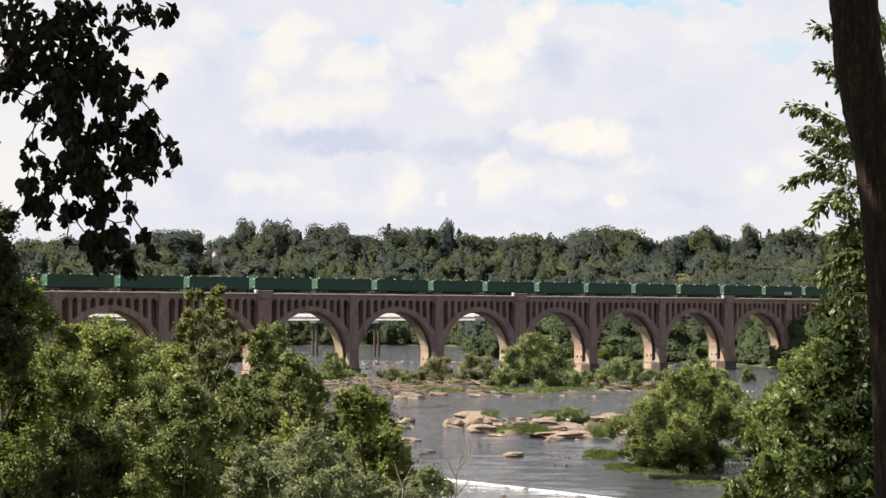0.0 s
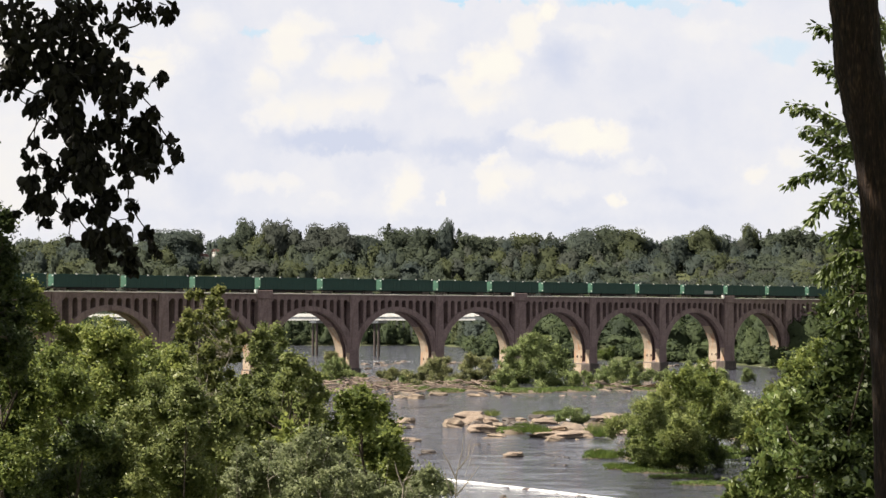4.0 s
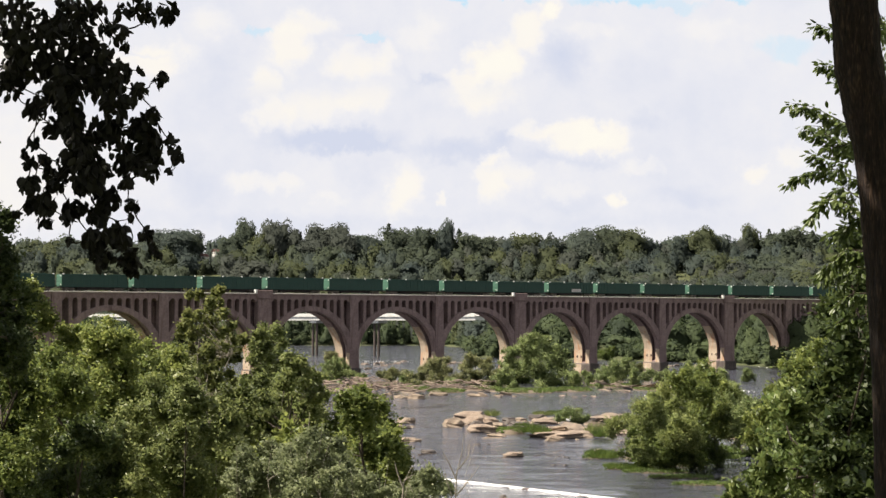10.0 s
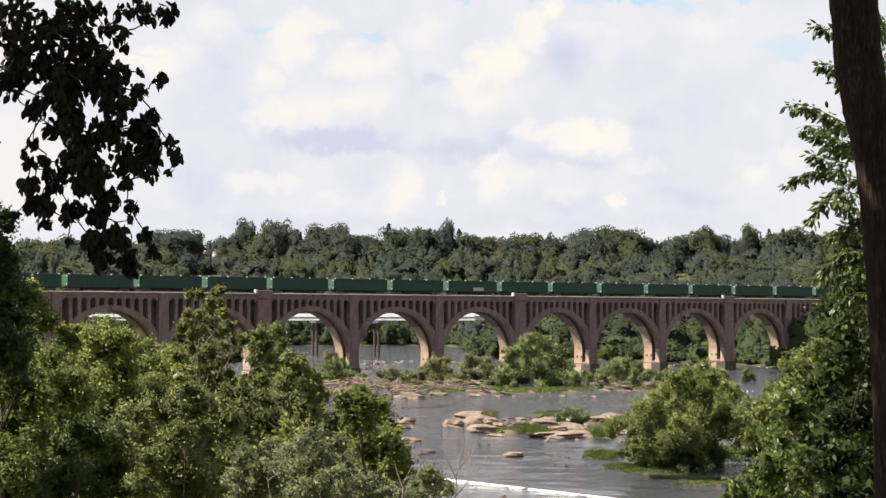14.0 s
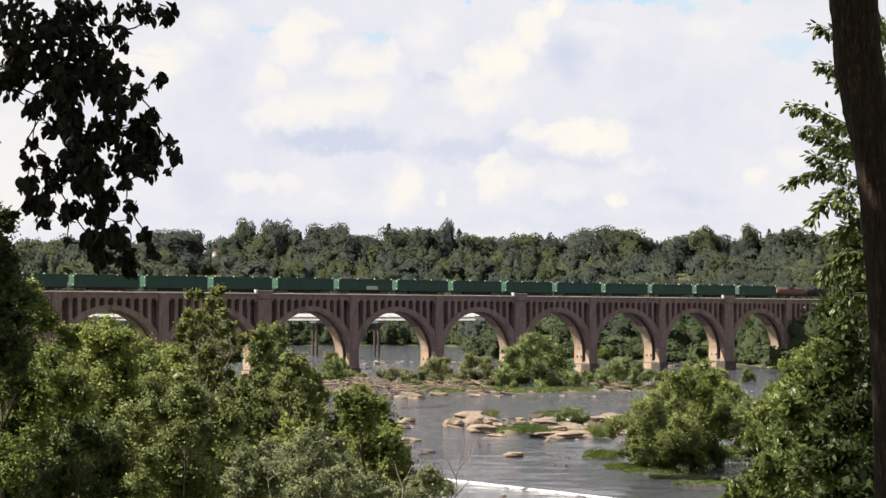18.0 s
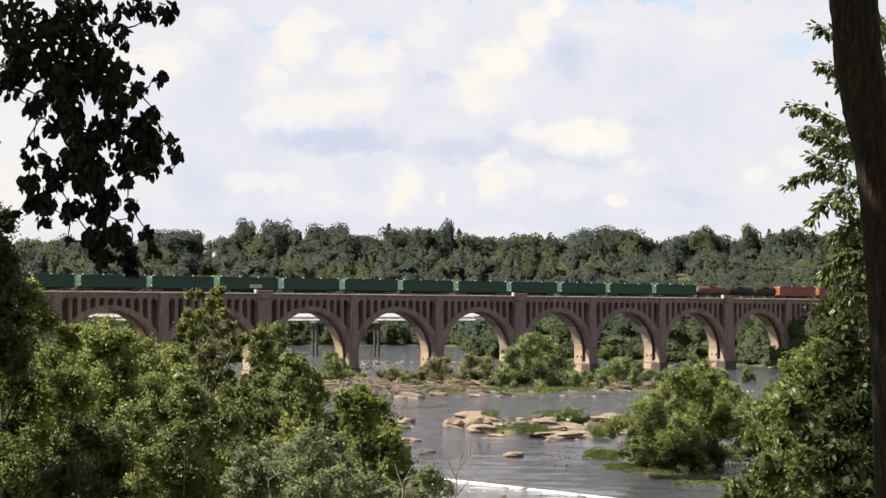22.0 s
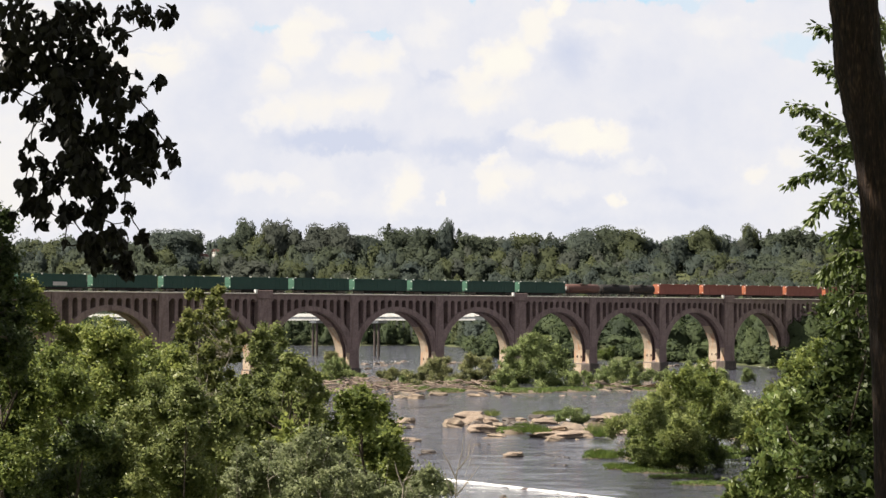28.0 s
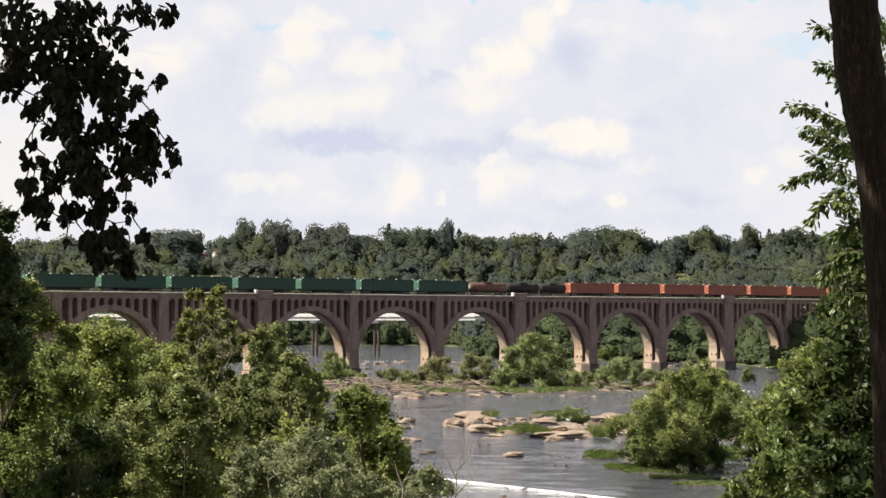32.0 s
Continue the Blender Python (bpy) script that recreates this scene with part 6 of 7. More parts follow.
    leafy("bank_tree", "pale green tree with long drooping leaves on the near bank", (6.72, 33.00, 15.37)[:2], [((5.79, 30.70, 14.25), 0.25), ((6.41, 33.00, 13.88), 0.30), ((6.39, 35.30, 13.51), 0.24), ((6.37, 31.80, 14.29), 0.15), ((6.35, 34.20, 13.27), 0.26), ((5.41, 30.70, 13.22), 0.24), ((6.42, 33.00, 12.85), 0.40), ((5.98, 35.30, 12.48), 0.30), ((5.02, 31.80, 12.71), 0.16), ((6.24, 34.20, 12.52), 0.36), ((6.15, 30.70, 13.59), 0.32), ((6.01, 33.00, 14.21), 0.12)], 0.12, LEAF_BROAD, BARK, 112, dens=0.9, droop=0.9, width=0.42, gaps=0.3)
    leafy("bank_tree", "fresh green leafy tree at the water's edge", (23.34, 120.00, 14.49)[:2], [((21.4, 111.60, 12.5), 0.95), ((21.6, 120.00, 11.0), 0.72), ((25.36, 128.40, 12.76), 0.96), ((21.86, 115.80, 10.82), 1.32), ((25.28, 124.20, 12.10), 1.03), ((19.9, 111.60, 10.3), 0.55), ((24.04, 120.00, 10.10), 1.47), ((21.80, 128.40, 8.14), 1.10)], 0.22, LEAF_A, BARK, 113)
    leafy("river_willow", "dense yellow-green willow on a grassy island in the river", (24.46, 197.00, 13.71)[:2], [((20.48, 183.20, 6.31), 2.05), ((20.81, 197.00, 3.98), 1.45), ((25.4, 210.8, 6.8), 1.81), ((24.14, 190.10, 4.39), 2.53), ((24.0, 203.9, 1.2), 1.81), ((19.90, 183.20, 2.96), 1.33), ((24.12, 197.00, 5.60), 1.81), ((27.4, 210.8, 0.7), 1.51)], 0.24, LEAF_WILLOW, BARK, 114)
    leafy("river_willow", "tall green willow on a grassy island in the river", (30.5, 207.0, 13.6)[:2], [((25.18, 192.50, 8.76), 1.58), ((29.8, 207.0, 9.1), 1.58), ((33.7, 221.5, 7.2), 1.65), ((28.43, 199.80, 5.03), 2.79), ((29.3, 214.2, 6.3), 2.16), ((25.91, 192.50, 3.19), 1.90), ((31.0, 207.0, 3.8), 1.90)], 0.26, LEAF_A, BARK, 115)
    leafy("river_willow", "green willow leaning over the side channel of the river", (35.2, 215.0, 13.5)[:2], [((31.50, 199.90, 5.63), 2.24), ((35.3, 215.0, 2.9), 2.24), ((36.6, 230.1, 6.0), 1.58), ((34.55, 199.90, 4.84), 1.98), ((37.8, 215.0, 0.4), 2.63)], 0.26, LEAF_RIVER, BARK, 116)
    leafy("river_shrub", "low green shrub among the pale river rocks", (19.4, 282.0), [((19.3, 282.0, 1.2), 1.38), ((17.8, 282.0, 0.5), 1.04), ((20.6, 282.0, 0.5), 1.12), ((19.1, 282.0, 0.5), 1.04), ((21.7, 282.0, 0.6), 0.69)], 0.26, LEAF_RIVER, BARK, 117, category="shrub", trunk=0.05, dens=0.9, gaps=0.4)
    leafy("river_shrub", "low yellow-green shrub among the pale river rocks", (24.0, 248.0, 13.2)[:2], [((21.2, 230.6, 2.5), 1.22), ((24.3, 248.0, 2.0), 1.06), ((26.4, 265.4, -0.7), 1.06)], 0.26, LEAF_WILLOW, BARK, 118, category="shrub", trunk=0.06)
    leafy("bank_thicket", "tangled green thicket behind the bank trees", (-23.97, 118.00, 14.51)[:2], [((-25.28, 117.00, 12.34), 1.12), ((-28.67, 123.00, 10.93), 1.70), ((-19.18, 118.00, 11.84), 1.23), ((-25.59, 115.00, 12.40), 1.81), ((-19.04, 122.00, 9.33), 1.16), ((-25.21, 121.00, 10.12), 1.73), ((-17.97, 119.00, 12.36), 1.59), ((-22.29, 118.00, 12.02), 1.08), ((-17.30, 119.00, 9.24), 1.26), ((-18.22, 123.00, 10.26), 1.73), ((-22.43, 119.00, 11.05), 1.37), ((-27.25, 122.00, 11.38), 1.05), ((-27.01, 115.00, 10.40), 1.45), ((-23.83, 124.00, 11.16), 1.16), ((-23.76, 120.00, 11.85), 1.23), ((-23.63, 116.00, 9.86), 1.48), ((-16.79, 113.00, 12.46), 1.19), ((-18.69, 115.00, 10.43), 1.26), ((-25.06, 113.00, 11.11), 1.59), ((-18.07, 121.00, 8.76), 1.84), ((-29.24, 123.00, 11.42), 1.66), ((-23.58, 119.00, 8.95), 1.70)], 0.31, LEAF_A, BARK, 190, category="thicket")
    leafy("bank_thicket", "tangled olive thicket between the bank trees", (-12.47, 112.00, 14.57)[:2], [((-13.83, 111.00, 10.21), 0.89), ((-12.93, 110.00, 8.32), 0.79), ((-16.61, 115.00, 10.08), 1.06), ((-14.62, 117.00, 10.17), 1.10), ((-14.05, 107.00, 10.74), 0.93), ((-10.10, 107.00, 10.51), 1.13), ((-13.84, 108.00, 8.39), 1.17), ((-10.11, 117.00, 9.35), 1.13), ((-13.79, 107.00, 9.89), 1.10), ((-14.87, 116.00, 8.13), 1.13), ((-15.85, 109.00, 10.15), 0.96), ((-13.98, 108.00, 8.68), 0.82), ((-8.68, 117.00, 8.92), 1.10), ((-8.78, 115.00, 8.79), 1.30)], 0.24, LEAF_B, BARK, 191, category="thicket")
    leafy("bank_thicket", "dark thicket under the trees of the near bank", (-12.73, 86.00, 14.83)[:2], [((-12.48, 84.00, 9.78), 1.34), ((-7.18, 85.00, 7.78), 1.19), ((-8.93, 89.00, 8.11), 1.11), ((-10.35, 84.00, 8.43), 1.37), ((-6.78, 90.00, 9.42), 1.40), ((-10.78, 89.00, 9.54), 0.84), ((-6.03, 82.00, 8.63), 0.87), ((-11.11, 88.00, 8.35), 1.37), ((-17.33, 90.00, 9.58), 0.76), ((-7.85, 89.00, 9.38), 1.29), ((-7.82, 89.00, 8.32), 0.90), ((-10.73, 89.00, 8.86), 1.26), ((-12.48, 82.00, 8.95), 0.79), ((-11.81, 89.00, 8.48), 1.16), ((-18.04, 88.00, 8.86), 1.11), ((-20.06, 89.00, 7.62), 0.82), ((-12.40, 88.00, 8.81), 0.97), ((-17.10, 90.00, 8.40), 0.82), ((-18.59, 89.00, 8.16), 1.11), ((-13.93, 88.00, 7.66), 0.82), ((-7.33, 84.00, 9.55), 1.32), ((-13.29, 83.00, 8.26), 1.34), ((-17.14, 86.00, 9.51), 0.97), ((-12.42, 88.00, 7.55), 0.76), ((-14.84, 82.0, 11.55), 0.9)], 0.27, LEAF_A, BARK, 192, category="thicket")
    leafy("bank_thicket", "green thicket on the near bank beside the river", (17.52, 80.00, 14.89)[:2], [((15.58, 80.00, 10.06), 1.15), ((16.01, 78.00, 12.22), 1.22), ((16.58, 84.00, 8.76), 1.10), ((17.14, 79.00, 9.87), 1.27), ((15.91, 78.00, 8.64), 1.25), ((17.89, 80.00, 9.77), 0.78), ((18.05, 81.00, 10.81), 0.78), ((14.83, 82.00, 11.75), 0.81), ((18.69, 81.00, 10.78), 0.93), ((16.89, 79.00, 12.11), 1.27), ((14.73, 79.00, 9.68), 0.88), ((15.7, 84.00, 12.1), 0.95), ((18.86, 84.00, 8.58), 0.81), ((17.11, 81.00, 10.22), 1.30), ((17.09, 77.00, 8.50), 1.10), ((17.57, 81.00, 9.11), 1.22)], 0.20, LEAF_A, BARK, 193, category="thicket")


    leafy("bank_shrub", "thin grey-green shrub full of dry twigs on the bank", (-3.1, 55.0), [((-3.52, 55.0, 10.99), 0.34), ((-2.96, 55.0, 10.66), 0.34), ((-2.43, 55.0, 10.92), 0.27), ((-4.03, 55.0, 10.66), 0.37), ((-1.75, 55.0, 10.56), 0.25), ((-3.13, 55.0, 11.19), 0.20)], 0.085, LEAF_D, BARK_PALE, 120, category="shrub", trunk=0.04, dens=0.55, gaps=0.8)

    # another unseen tree, put up-sun of the hollow to darken it
    leafy("bank_tree", "tall unseen tree added to shade a hollow of the near bank", (-22.5, 66.0), [((-21.0, 65.0, 19.0), 1.9), ((-22.5, 67.0, 20.5), 2.0), ((-20.2, 68.0, 17.8), 1.6), ((-23.5, 64.5, 18.5), 1.9), ((-22.0, 69.5, 19.5), 1.8)], 0.3, LEAF_C, BARK, 121, trunk=0.3, dens=1.3)

    leafy("bank_tree", "green tree on the bank before the last arches", (23.6, 118.0), [((23.6, 116.0, 13.8), 0.65), ((22.9, 118.0, 12.7), 0.6), ((25.2, 119.0, 13.5), 0.85)], 0.22, LEAF_A, BARK, 122)


near_trees()

# ---- the trees that frame the view ----
def willow_skirts():
    """The low growth under the island willows, down to the water; its dark leaves stand in for shade."""
    rng = np.random.default_rng(66)
    blobs = [(p, 1.6 * rng.uniform(0.7, 1.2)) for p in ((20.40, 196.00, 2.07), (21.37, 194.00, 1.80), (22.32, 192.00, 1.71), (23.49, 192.00, 1.59), (24.79, 193.00, 1.64), (26.24, 195.00, 1.37), (27.9, 198.5, 1.3), (29.3, 200.5, 1.2), (22.31, 197.00, 2.60), (24.71, 197.00, 2.42), (27.39, 199.00, 2.29))]
    leafy("bank_thicket", "low growth under the island willows, coloured dark for the shade there", (25.48, 196.00, 1.77)[:2], blobs, 0.26, LEAF_C, BARK, 760, category="thicket", trunk=0.08)


willow_skirts()


def ovate(rng, base, way, size, normal, slim=1.0):
    """Verts and triangles of one broad pointed leaf, folded along its rib."""
    a = way / np.linalg.norm(way)
    b = np.cross(a, normal)
    b /= np.linalg.norm(b) + 1e-9
    c = np.cross(a, b)
    v = []
    for t, w in ((0, 0), (0.22, 0.2), (0.5, 0.29), (0.8, 0.17)):
        w *= slim
        m = base + a * size * t + c * size * 0.10 * t * t
        v += [m] if w == 0 else [m, m + b * size * w + c * size * w * 0.35, m - b * size * w + c * size * w * 0.35]
    v.append(base + a * size + c * size * 0.10)
    f = [(0, 2, 1), (0, 1, 3)]
    for k in (1, 4):
        f += [(k, k + 1, k + 4), (k, k + 4, k + 3), (k, k + 3, k + 5), (k, k + 5, k + 2)]
    f += [(7, 8, 10), (7, 10, 9)]
    return v, f


def bough(name, parent, twigs, leaf, per, leaves, bark, seed, thick=0.02, droop=0.5, spreadw=1.0, origin=(0, 0, 0), reach=1.6, slim=1.0):
    """Twigs, each a wooden part under the tree with the leaves set along it as a sub-part."""
    rng = np.random.default_rng(seed)
    o = np.array(origin, float)
    made = []
    for path in twigs:
        lv, lf = [], []
        path = [np.array(p, float) - o for p in path]
        v, f = tube(path, np.linspace(thick, thick * 0.25, len(path)), 5)
        ob = part(name, mesh_of(name, v, f, bark, True), None, parent, m=pose(*origin))
        for a, b in zip(path, path[1:]):
            n = max(2, int(np.linalg.norm(b - a) * per))
            for i in range(n):
                p = a + (b - a) * (i + rng.uniform(0, 1)) / n
                w = rng.normal(0, 1, 3) * spreadw + (b - a) / np.linalg.norm(b - a) * 0.7
                w[2] -= droop
                w /= np.linalg.norm(w)
                p = p + w * rng.uniform(0, leaf * reach)
                v, f = ovate(rng, p, w, leaf * rng.uniform(0.65, 1.2), rng.normal(0, 0.7, 3) + (0, 0, 1), slim)
                lf += [tuple(k + len(lv) for k in q) for q in f]
                lv += v
        part("leaves", mesh_of("leaves", np.array(lv), np.array(lf), leaves, True), None, ob)
        made.append(ob)
    return made


def crown_above(parent, foot, centre, r, h, leaf, n, leaves, seed):
    """The dense crown overhead, out of view, that shades what hangs below it."""
    rng = np.random.default_rng(seed)
    blobs = [(np.array(centre) - foot + rng.normal(0, 1, 3) * (r * 0.45, r * 0.45, h * 0.3), r * 0.5, h * 0.5) for i in range(10)]
    v, f = kites(rng, crown_points(rng, blobs, n, 0.2, 8), leaf, 0.7)
    part("crown", mesh_of("crown", v, f, leaves), None, parent)


SWAYING = []


def overhanging_tree():
    x, y = -8.6, 15.0
    g = land(x, y)
    foot = np.array((x, y, g))
    ob = thing("overhanging_tree", "broadleaf tree whose hanging boughs, coloured dark for shade, frame the view", "tree", pose(x, y, g))
    v, f = tube([(0, 0, -0.5), (0.1, 0, 4), (0.5, -0.3, 9), (0.9, -0.6, 13)], (0.32, 0.28, 0.2, 0.1), 12)
    part("trunk", mesh_of("trunk", v, f, BARK, True), None, ob)
    for p in ((2.6, -1.6, 7.4), (-2, 1, 9), (-1, -2, 10), (3, 1, 11), (0.5, 3, 10)):
        v, f = tube([(0.2, -0.1, 5), (p[0] * 0.5, p[1] * 0.5, 6.2 + (p[2] - 6) * 0.5), p], (0.13, 0.1, 0.04), 7)
        part("limb", mesh_of("limb", v, f, BARK, True), None, ob)
    crown_above(ob, foot, (-8.8, 14.0, 23.3), 5.0, 3.8, 0.26, 20000, LEAF_C, 301)
    hang = np.array((-3.64, 14.50, 18.41)) - foot
    # sprays of leaves along the hanging boughs: (x, z, half width)
    sprays = []
    for row in (
            ((-3.25, 18.06, 0.16), (-3.04, 18.04, 0.16), (-2.83, 18.06, 0.16), (-2.68, 18.08, 0.09), (-3.23, 17.82, 0.17), (-3.00, 17.82, 0.18), (-2.76, 17.84, 0.17), (-2.60, 17.95, 0.07), (-2.48, 17.86, 0.09), (-2.37, 17.86, 0.04)),
            ((-3.21, 17.60, 0.16), (-2.95, 17.60, 0.18), (-2.72, 17.62, 0.18), (-2.55, 17.71, 0.08), (-2.44, 17.79, 0.04), (-3.28, 17.47, 0.11), (-3.04, 17.43, 0.13), (-2.80, 17.43, 0.16), (-2.57, 17.49, 0.16), (-2.41, 17.56, 0.10), (-2.31, 17.43, 0.08), (-2.18, 17.54, 0.07), (-2.27, 17.56, 0.03)),
            ((-3.08, 17.28, 0.09), (-2.87, 17.26, 0.12), (-2.46, 17.32, 0.14), (-2.98, 17.17, 0.08), (-2.80, 17.13, 0.11), (-2.55, 17.13, 0.15), (-2.31, 17.17, 0.13), (-2.18, 17.23, 0.06), (-2.25, 17.02, 0.12), (-2.08, 17.06, 0.05), (-2.03, 16.95, 0.06)),
            ((-2.72, 16.98, 0.16), (-2.48, 16.95, 0.13), (-2.31, 16.89, 0.08), (-2.18, 16.80, 0.07), (-2.08, 16.83, 0.03), (-2.85, 16.89, 0.09), (-2.65, 16.80, 0.16), (-2.47, 16.76, 0.06), (-2.38, 16.74, 0.05), (-3.12, 17.04, 0.05), (-3.27, 17.00, 0.03), (-3.20, 16.91, 0.05)),
            ((-3.00, 16.91, 0.05), (-3.06, 16.85, 0.05), (-3.20, 16.74, 0.06), (-3.08, 16.70, 0.08), (-2.95, 16.74, 0.08), (-2.80, 16.74, 0.09), (-2.61, 16.63, 0.11), (-3.15, 16.57, 0.07), (-3.25, 16.51, 0.03), (-3.00, 16.57, 0.09), (-3.02, 16.45, 0.06), (-2.85, 16.55, 0.08), (-2.80, 16.46, 0.05)),
            ((-2.73, 16.55, 0.04), (-2.63, 16.48, 0.09), (-2.43, 16.58, 0.06), (-2.40, 16.47, 0.03), (-2.72, 16.33, 0.08), (-2.80, 16.28, 0.03), (-2.61, 16.29, 0.09), (-2.44, 16.33, 0.11), (-2.31, 16.35, 0.06), (-2.24, 16.24, 0.04), (-2.20, 16.20, 0.03), (-2.57, 16.17, 0.09), (-2.40, 16.15, 0.09), (-2.37, 16.06, 0.05)),
            ((-2.50, 18.08, 0.07), (-2.35, 18.08, 0.09), (-2.25, 18.04, 0.08), (-2.14, 18.08, 0.09), (-2.24, 17.95, 0.03))):
        sprays += row
    rng = np.random.default_rng(310)
    sprays = [(x, z, r * 1.1) for x, z, r in sprays]
    spots = [np.array((x, 14.0 + rng.uniform(-0.35, 0.35), z)) - foot for x, z, r in sprays]
    root = np.array((-4.2, 14.2, 18.6)) - foot
    for p, (x, z, r) in zip(spots, sprays):
        # the twig comes from the nearest spray that lies closer to the limb
        nearer = [q for q in spots if np.linalg.norm(q - root) < np.linalg.norm(p - root) - 0.04] + [root]
        start = min(nearer, key=lambda q: np.linalg.norm(q - p))
        path = [q - hang for q in bent(rng, start, p, 4, 0.07)]
        v, f = tube(path, (0.007, 0.006, 0.005, 0.003), 5)
        twig = part("hanging_twig", mesh_of("hanging_twig", v, f, BARK, True), None, ob, m=pose(*hang))
        lv, lf = [], []
        for i in range(int(4 + (1450 + 2600 * min(1.6, max(0.0, 18.3 - z))) * r * r)):
            d = rng.normal(0, 1, 3)
            d /= np.linalg.norm(d)
            q = p - hang + d * r * rng.uniform(0.1, 0.85) ** 0.6 * (1, 1.2, 1)
            w = d * 0.35 + rng.normal(0, 0.45, 3) + (0, 0, -0.75)
            size = min(0.092, 0.066 + 0.25 * r) * rng.uniform(0.7, 1.15)
            v, f = ovate(rng, q - w / np.linalg.norm(w) * size * 0.5, w, size, rng.normal(0, 0.8, 3) + (0, -0.5, 0.5), 1.0)
            lf += [tuple(k + len(lv) for k in t) for t in f]
            lv += v
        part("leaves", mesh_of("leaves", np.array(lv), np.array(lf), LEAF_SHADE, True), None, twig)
        SWAYING.append((twig, tuple(hang)))


overhanging_tree()


def leaning_tree():
    x, y = (3.48, 14.00, 14.28)[:2]
    g = land(x, y)
    foot = np.array((x, y, g))
    ob = thing("leaning_tree", "leaning tree with a thick dark ridged trunk at the view's edge", "tree", pose(x, y, g))
    path = [(0, 0, -0.4)] + [np.array(p) - foot for p in ((3.47, 14.00, 14.36), (3.45, 14.00, 15.13), (3.42, 14.00, 15.99), (3.39, 14.00, 16.42), (3.31, 14.00, 17.02), (3.24, 14.00, 17.28), (3.17, 14.00, 17.62), (3.13, 14.00, 18.14), (3.05, 14.00, 18.84), (2.95, 14.50, 20.49))]
    radii = [0.24, 0.2, 0.195, 0.195, 0.195, 0.19, 0.178, 0.176, 0.18, 0.17, 0.14]
    fine, fr = [], []
    for i in range(len(path) - 1):
        for t in np.linspace(0, 1, 8, endpoint=False):
            fine.append(np.array(path[i]) * (1 - t) + np.array(path[i + 1]) * t)
            fr.append(radii[i] * (1 - t) + radii[i + 1] * t)
    v, f = tube(fine, fr, 40)
    v = [p + Vector((p.x - fine[i // 40][0], p.y - fine[i // 40][1], 0)) * (0.10 * noise.noise((p.x * 16, p.y * 16, p.z * 3)) + 0.07 * noise.noise((p.x * 40, p.y * 40, p.z * 8))) for i, p in enumerate(v)]
    part("trunk", mesh_of("trunk", v, f, BARK_RIDGED, True), None, ob, "dark ridged bark")
    crown_above(ob, foot, (-2.8, 13.6, 24.6), 5.0, 3.2, 0.27, 7500, LEAF_C, 302)
    top = np.array((2.95, 14.50, 20.49)) - foot
    for p in ((-5.5, 0.5, 10.5), (-3, 2, 11.5), (-4, -1.5, 11), (-1, 0, 12)):
        v, f = tube([top * 0.9, (top + np.array(p)) / 2, p], (0.12, 0.08, 0.03), 7)
        part("limb", mesh_of("limb", v, f, BARK, True), None, ob)


leaning_tree()


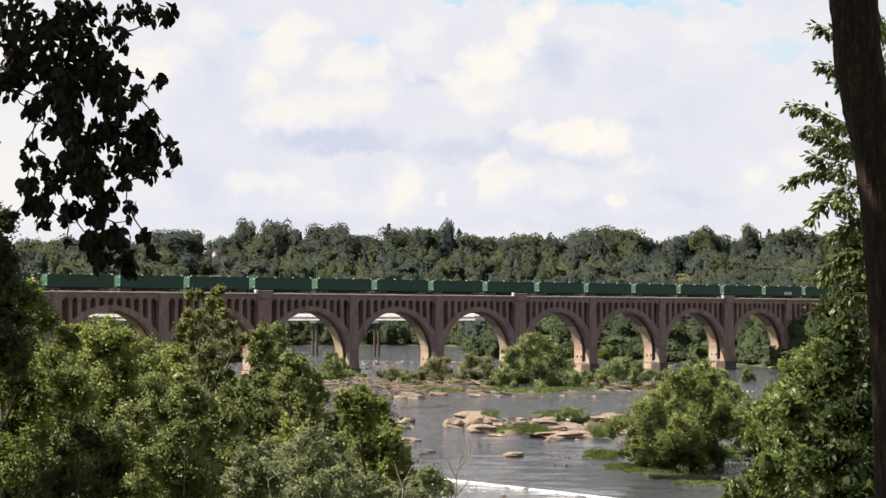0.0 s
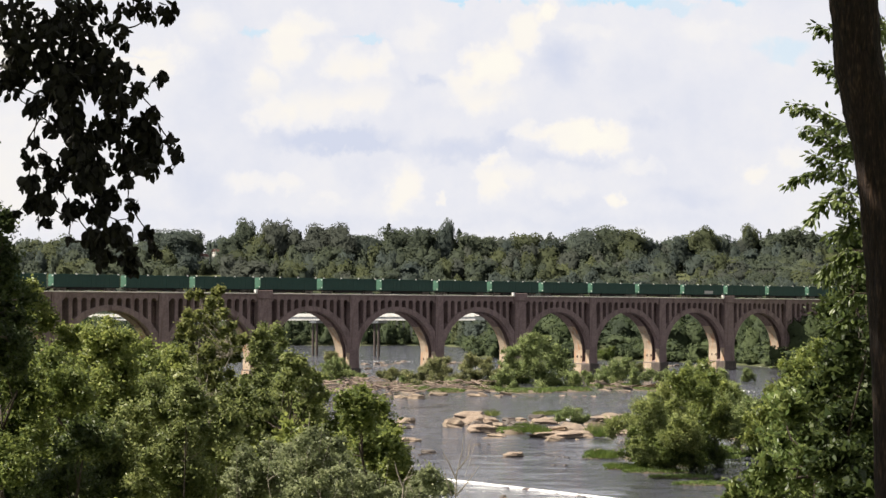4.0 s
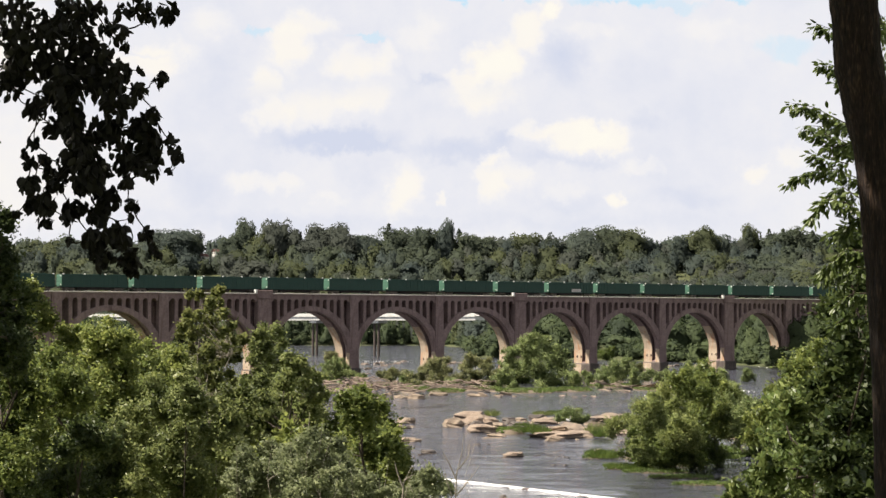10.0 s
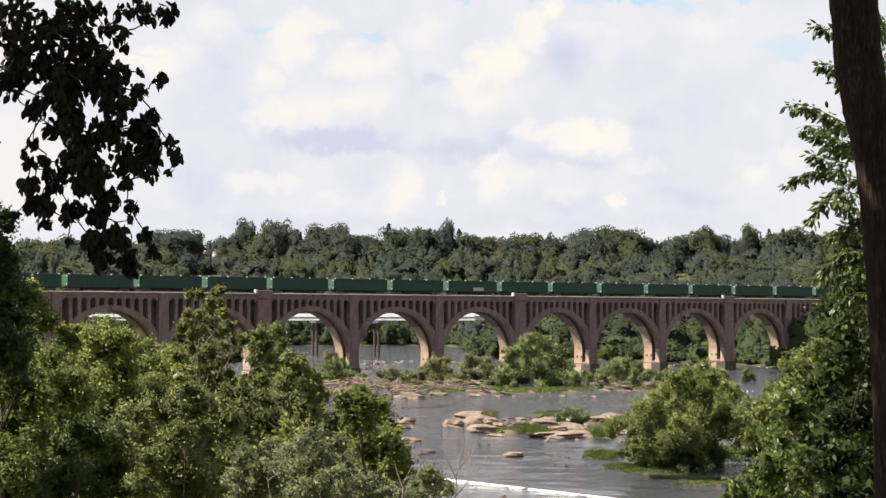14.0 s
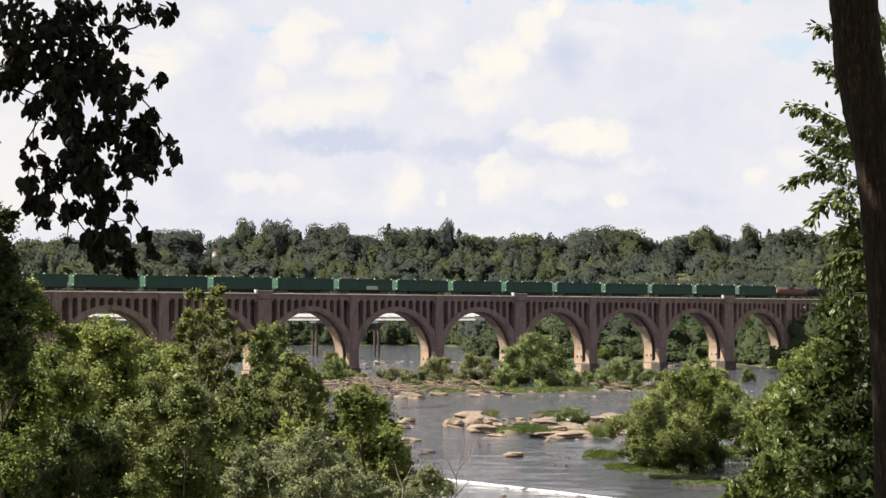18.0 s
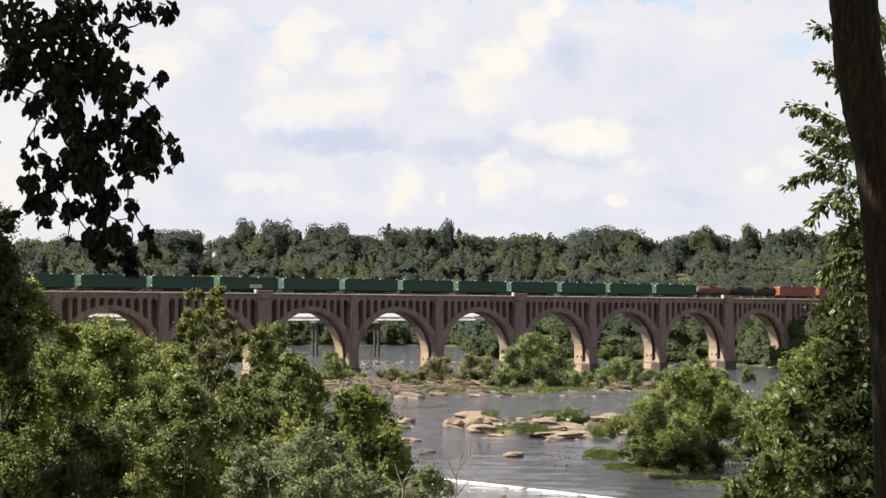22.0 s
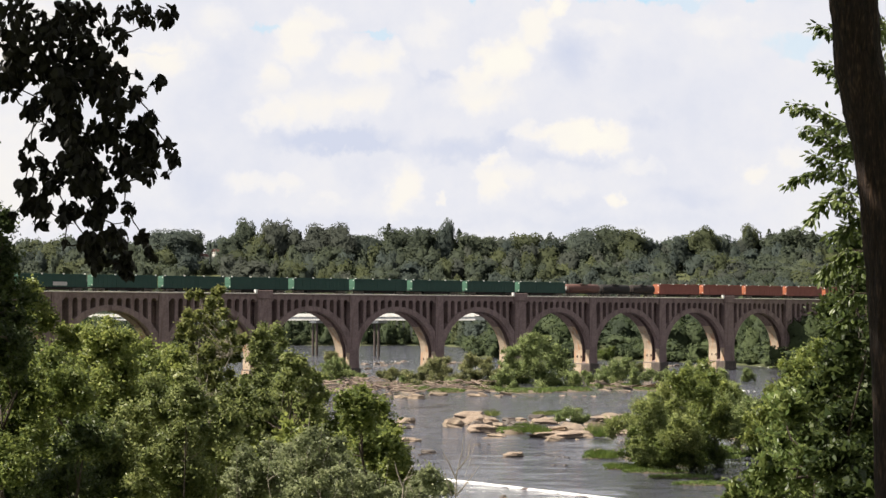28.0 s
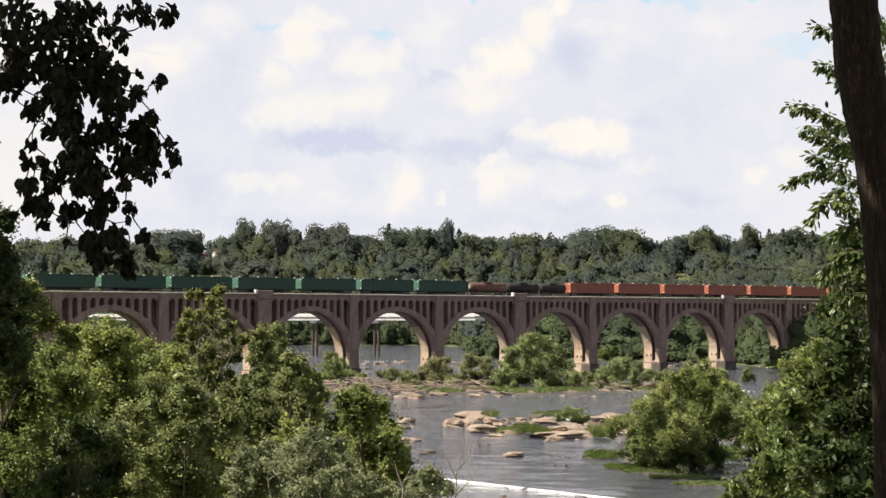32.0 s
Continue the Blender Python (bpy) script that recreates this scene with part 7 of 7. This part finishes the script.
def compound_tree():
    """The tree behind the leaning trunk, with long sprays of narrow leaflets."""
    x, y = (5.34, 22.00, 14.14)[:2]
    g = land(x, y)
    foot = np.array((x, y, g))
    ob = thing("ash_tree", "slender tree with sunlit sprays of narrow green leaflets", "tree", pose(x, y, g))
    v, f = tube([(0, 0, -0.5)] + [np.array(p) - foot for p in ((5.32, 22.00, 15.48), (5.24, 22.00, 17.50), (5.19, 22.00, 19.54), (5.27, 22.00, 20.91))], (0.05, 0.045, 0.04, 0.03, 0.015), 8)
    part("trunk", mesh_of("trunk", v, f, BARK, True), None, ob)
    for k, twigs in enumerate(([[(4.95, 21.12, 19.19), (4.66, 21.12, 18.99), (4.43, 21.12, 19.06), (4.30, 21.12, 19.11)], [(5.25, 22.44, 18.78), (4.94, 22.44, 18.71), (4.74, 22.44, 18.82), (4.61, 22.44, 18.84)], [(5.02, 21.56, 19.06), (5.15, 21.56, 19.20), (5.28, 21.56, 19.06)], [(5.32, 22.88, 18.63), (5.04, 22.88, 18.63), (4.93, 22.88, 18.70)], [(5.22, 22.00, 19.40), (5.32, 22.00, 19.13), (5.35, 22.00, 18.72)], [(5.04, 21.12, 18.80), (5.10, 21.12, 18.41)]], [[(5.08, 21.60, 17.87), (4.69, 21.60, 18.03), (4.36, 21.60, 18.20), (4.10, 21.60, 18.25)], [(5.05, 22.95, 18.15), (4.77, 22.95, 18.11), (4.52, 22.95, 18.13)], [(5.19, 22.05, 17.57), (4.78, 22.05, 17.85), (4.51, 22.05, 17.95)], [(5.50, 23.40, 17.40), (5.00, 23.40, 17.62), (4.64, 23.40, 17.58), (4.39, 23.40, 17.47)], [(4.95, 22.50, 17.61), (4.67, 22.50, 17.68), (4.53, 22.50, 17.75)], [(4.88, 21.60, 17.80), (4.62, 21.60, 17.73), (4.52, 21.60, 17.77)]], [[(4.88, 20.64, 16.76), (4.53, 20.64, 17.01), (4.28, 20.64, 17.07), (4.12, 20.64, 16.85)], [(5.15, 21.93, 16.69), (4.81, 21.93, 16.82), (4.61, 21.93, 16.75)], [(4.95, 21.07, 16.45), (4.62, 21.07, 16.52), (4.33, 21.07, 16.26)], [(5.25, 22.36, 16.30), (4.97, 22.36, 16.36), (4.70, 22.36, 16.23), (4.56, 22.36, 16.26)], [(4.85, 21.50, 17.13), (4.66, 21.50, 17.26), (4.53, 21.50, 17.20)], [(4.79, 20.64, 16.88), (4.59, 20.64, 16.82), (4.47, 20.64, 16.63)], [(5.14, 21.93, 16.02), (4.87, 21.93, 16.02), (4.67, 21.93, 15.88)], [(4.88, 21.07, 16.52), (4.69, 21.07, 16.45), (4.53, 21.07, 16.39)], [(5.24, 22.36, 15.75), (4.90, 22.36, 15.75), (4.76, 22.36, 15.65)]])):
        rel = [[np.array(p) - foot for p in path] for path in twigs]
        bough("spray", ob, rel, 0.098, 230, LEAF_ASH, BARK, 330 + k, 0.009, 0.9, 0.65, reach=1.3, slim=0.82)


compound_tree()


def bare_twigs():
    """Leafless saplings standing in the scrub."""
    for label, foot, paths in (
        ("thin leafless sapling standing in the scrub by the water", (0.48, 66.00, 9.01), [[(0.44, 66.00, 9.21), (0.48, 66.00, 10.21), (0.68, 66.00, 11.01), (0.73, 66.00, 11.71)], [(0.48, 66.00, 10.01), (0.22, 66.00, 10.61), (0.00, 66.00, 11.01)], [(0.56, 66.00, 10.41), (0.89, 66.00, 10.81), (0.97, 66.00, 11.41)], [(0.44, 66.00, 9.41), (0.93, 66.00, 10.01), (1.29, 66.00, 10.51)], [(0.32, 66.00, 9.41), (0.12, 66.00, 10.01), (0.04, 66.00, 10.49)]]),
        ("pale dead sapling with bare branches among the shrubs", (-4.37, 60.00, 9.98), [[(-4.46, 60.00, 9.98), (-4.43, 60.00, 11.07), (-4.36, 60.00, 12.17), (-4.32, 60.00, 12.72)], [(-4.45, 60.00, 10.71), (-4.65, 60.00, 11.62), (-4.80, 60.00, 11.98)], [(-4.24, 60.00, 10.34), (-4.06, 60.00, 11.44), (-3.88, 60.00, 11.98)], [(-4.38, 60.00, 11.62), (-4.18, 60.00, 12.08)]]),
        ("pale crooked dead trunk rising out of the scrub", (-9.68, 79.00, 10.09), [[(-9.68, 79.00, 10.09), (-9.99, 79.00, 11.24), (-10.11, 79.00, 11.96), (-10.33, 79.00, 12.49), (-10.40, 79.00, 13.07), (-10.52, 79.00, 13.70), (-10.48, 79.00, 14.23)], [(-10.33, 79.00, 12.49), (-10.11, 79.00, 12.88), (-10.06, 79.00, 13.41)], [(-10.40, 79.00, 13.07), (-10.67, 79.00, 13.41), (-10.74, 79.00, 13.82)], [(-9.99, 79.00, 11.24), (-9.82, 79.00, 11.58), (-9.75, 79.00, 12.13)]]),
        ("pale forked sapling, leafless, among dark green leaves", (-1.27, 58.00, 10.13), [[(-1.27, 58.00, 9.99), (-1.24, 58.00, 10.61), (-0.96, 58.00, 11.14)], [(-1.26, 58.00, 10.49), (-1.42, 58.00, 10.91), (-1.52, 58.00, 11.31)], [(-1.20, 58.00, 10.70), (-0.87, 58.00, 10.91)]])):
        fx, fy, fz = foot
        g = land(fx, fy)
        ob = thing("bare_sapling", label, "sapling", pose(fx, fy, g))
        base = np.array((fx, fy, g))
        v, f = tube([(0, 0, -0.3), np.array(paths[0][0]) - base], (0.035, 0.03), 6)
        part("stem", mesh_of("stem", v, f, BARK_PALE, True), None, ob)
        for p in paths:
            v, f = tube([np.array(q) - base for q in p], np.linspace(0.03, 0.008, len(p)), 5)
            part("branch", mesh_of("branch", v, f, BARK_PALE, True), None, ob)


bare_twigs()


def dead_stems():
    """Thin grey stems that stick up through the scrub, each forked a few times."""
    rng = np.random.default_rng(55)
    for x, y, z in [(-4.25, 59.00, 12.55), (-4.07, 60.00, 12.13), (-4.69, 60.00, 12.31), (-3.26, 58.00, 11.58), (-2.99, 57.00, 11.44), (-3.49, 59.00, 11.69), (-1.44, 56.00, 11.47), (-1.08, 57.00, 11.27), (-5.20, 60.00, 11.77), (-4.75, 59.00, 12.01), (-2.50, 57.00, 11.04), (-3.70, 58.00, 12.02), (-5.75, 60.00, 11.62), (-12.55, 95.00, 13.58), (-12.25, 95.00, 13.15), (-11.58, 92.00, 11.96), (-12.34, 92.00, 12.24), (0.02, 63.00, 11.22), (0.66, 64.00, 11.70)]:
        g = land(x, y)
        ob = thing("dead_sapling", "thin grey leafless sapling sticking up through the scrub", "sapling", pose(x, y, g), "dead saplings in the scrub")
        top = np.array((rng.normal(0, 0.5), 0, z - g))
        path = bent(rng, (0, 0, -0.2), top, 7, 0.03)
        v, f = tube(path, np.linspace(0.024, 0.004, 7), 5)
        part("stem", mesh_of("stem", v, f, BARK_PALE, True), None, ob)
        for k in range(5):
            a = path[4 + k % 2] * (1 - k * 0.04)
            e = a + rng.normal(0, 1, 3) * (0.32, 0.2, 0.1) + (0, 0, rng.uniform(0.4, 1.0))
            v, f = tube(bent(rng, a, e, 4, 0.06), np.linspace(0.013, 0.004, 4), 4)
            part("twig", mesh_of("twig", v, f, BARK_PALE, True), None, ob)


dead_stems()


def woods_behind():
    """Unseen trees that close the place behind and beside the viewpoint, added to keep skylight off the near boughs."""
    for i, (x, y, h, r) in enumerate(((-7, -5, 15, 5.5), (0, -9, 17, 6.5), (8, -5, 15, 5.5), (13, 5, 16, 5.5), (-15, 3, 16, 5.5), (9, 13, 13, 3.6), (-5, -16, 16, 6), (9, -15, 16, 6))):
        t = tree("hillside_tree", "unseen leafy tree added behind the viewpoint to block skylight", h, r, 2.0, 0.5, 5200, LEAF_C, BARK, 410 + i, 0.25, 14, 0.3, 5)
        t.matrix_basis = pose(x, y, land(x, y), 0, 0, 40 * i)


woods_behind()


motions()
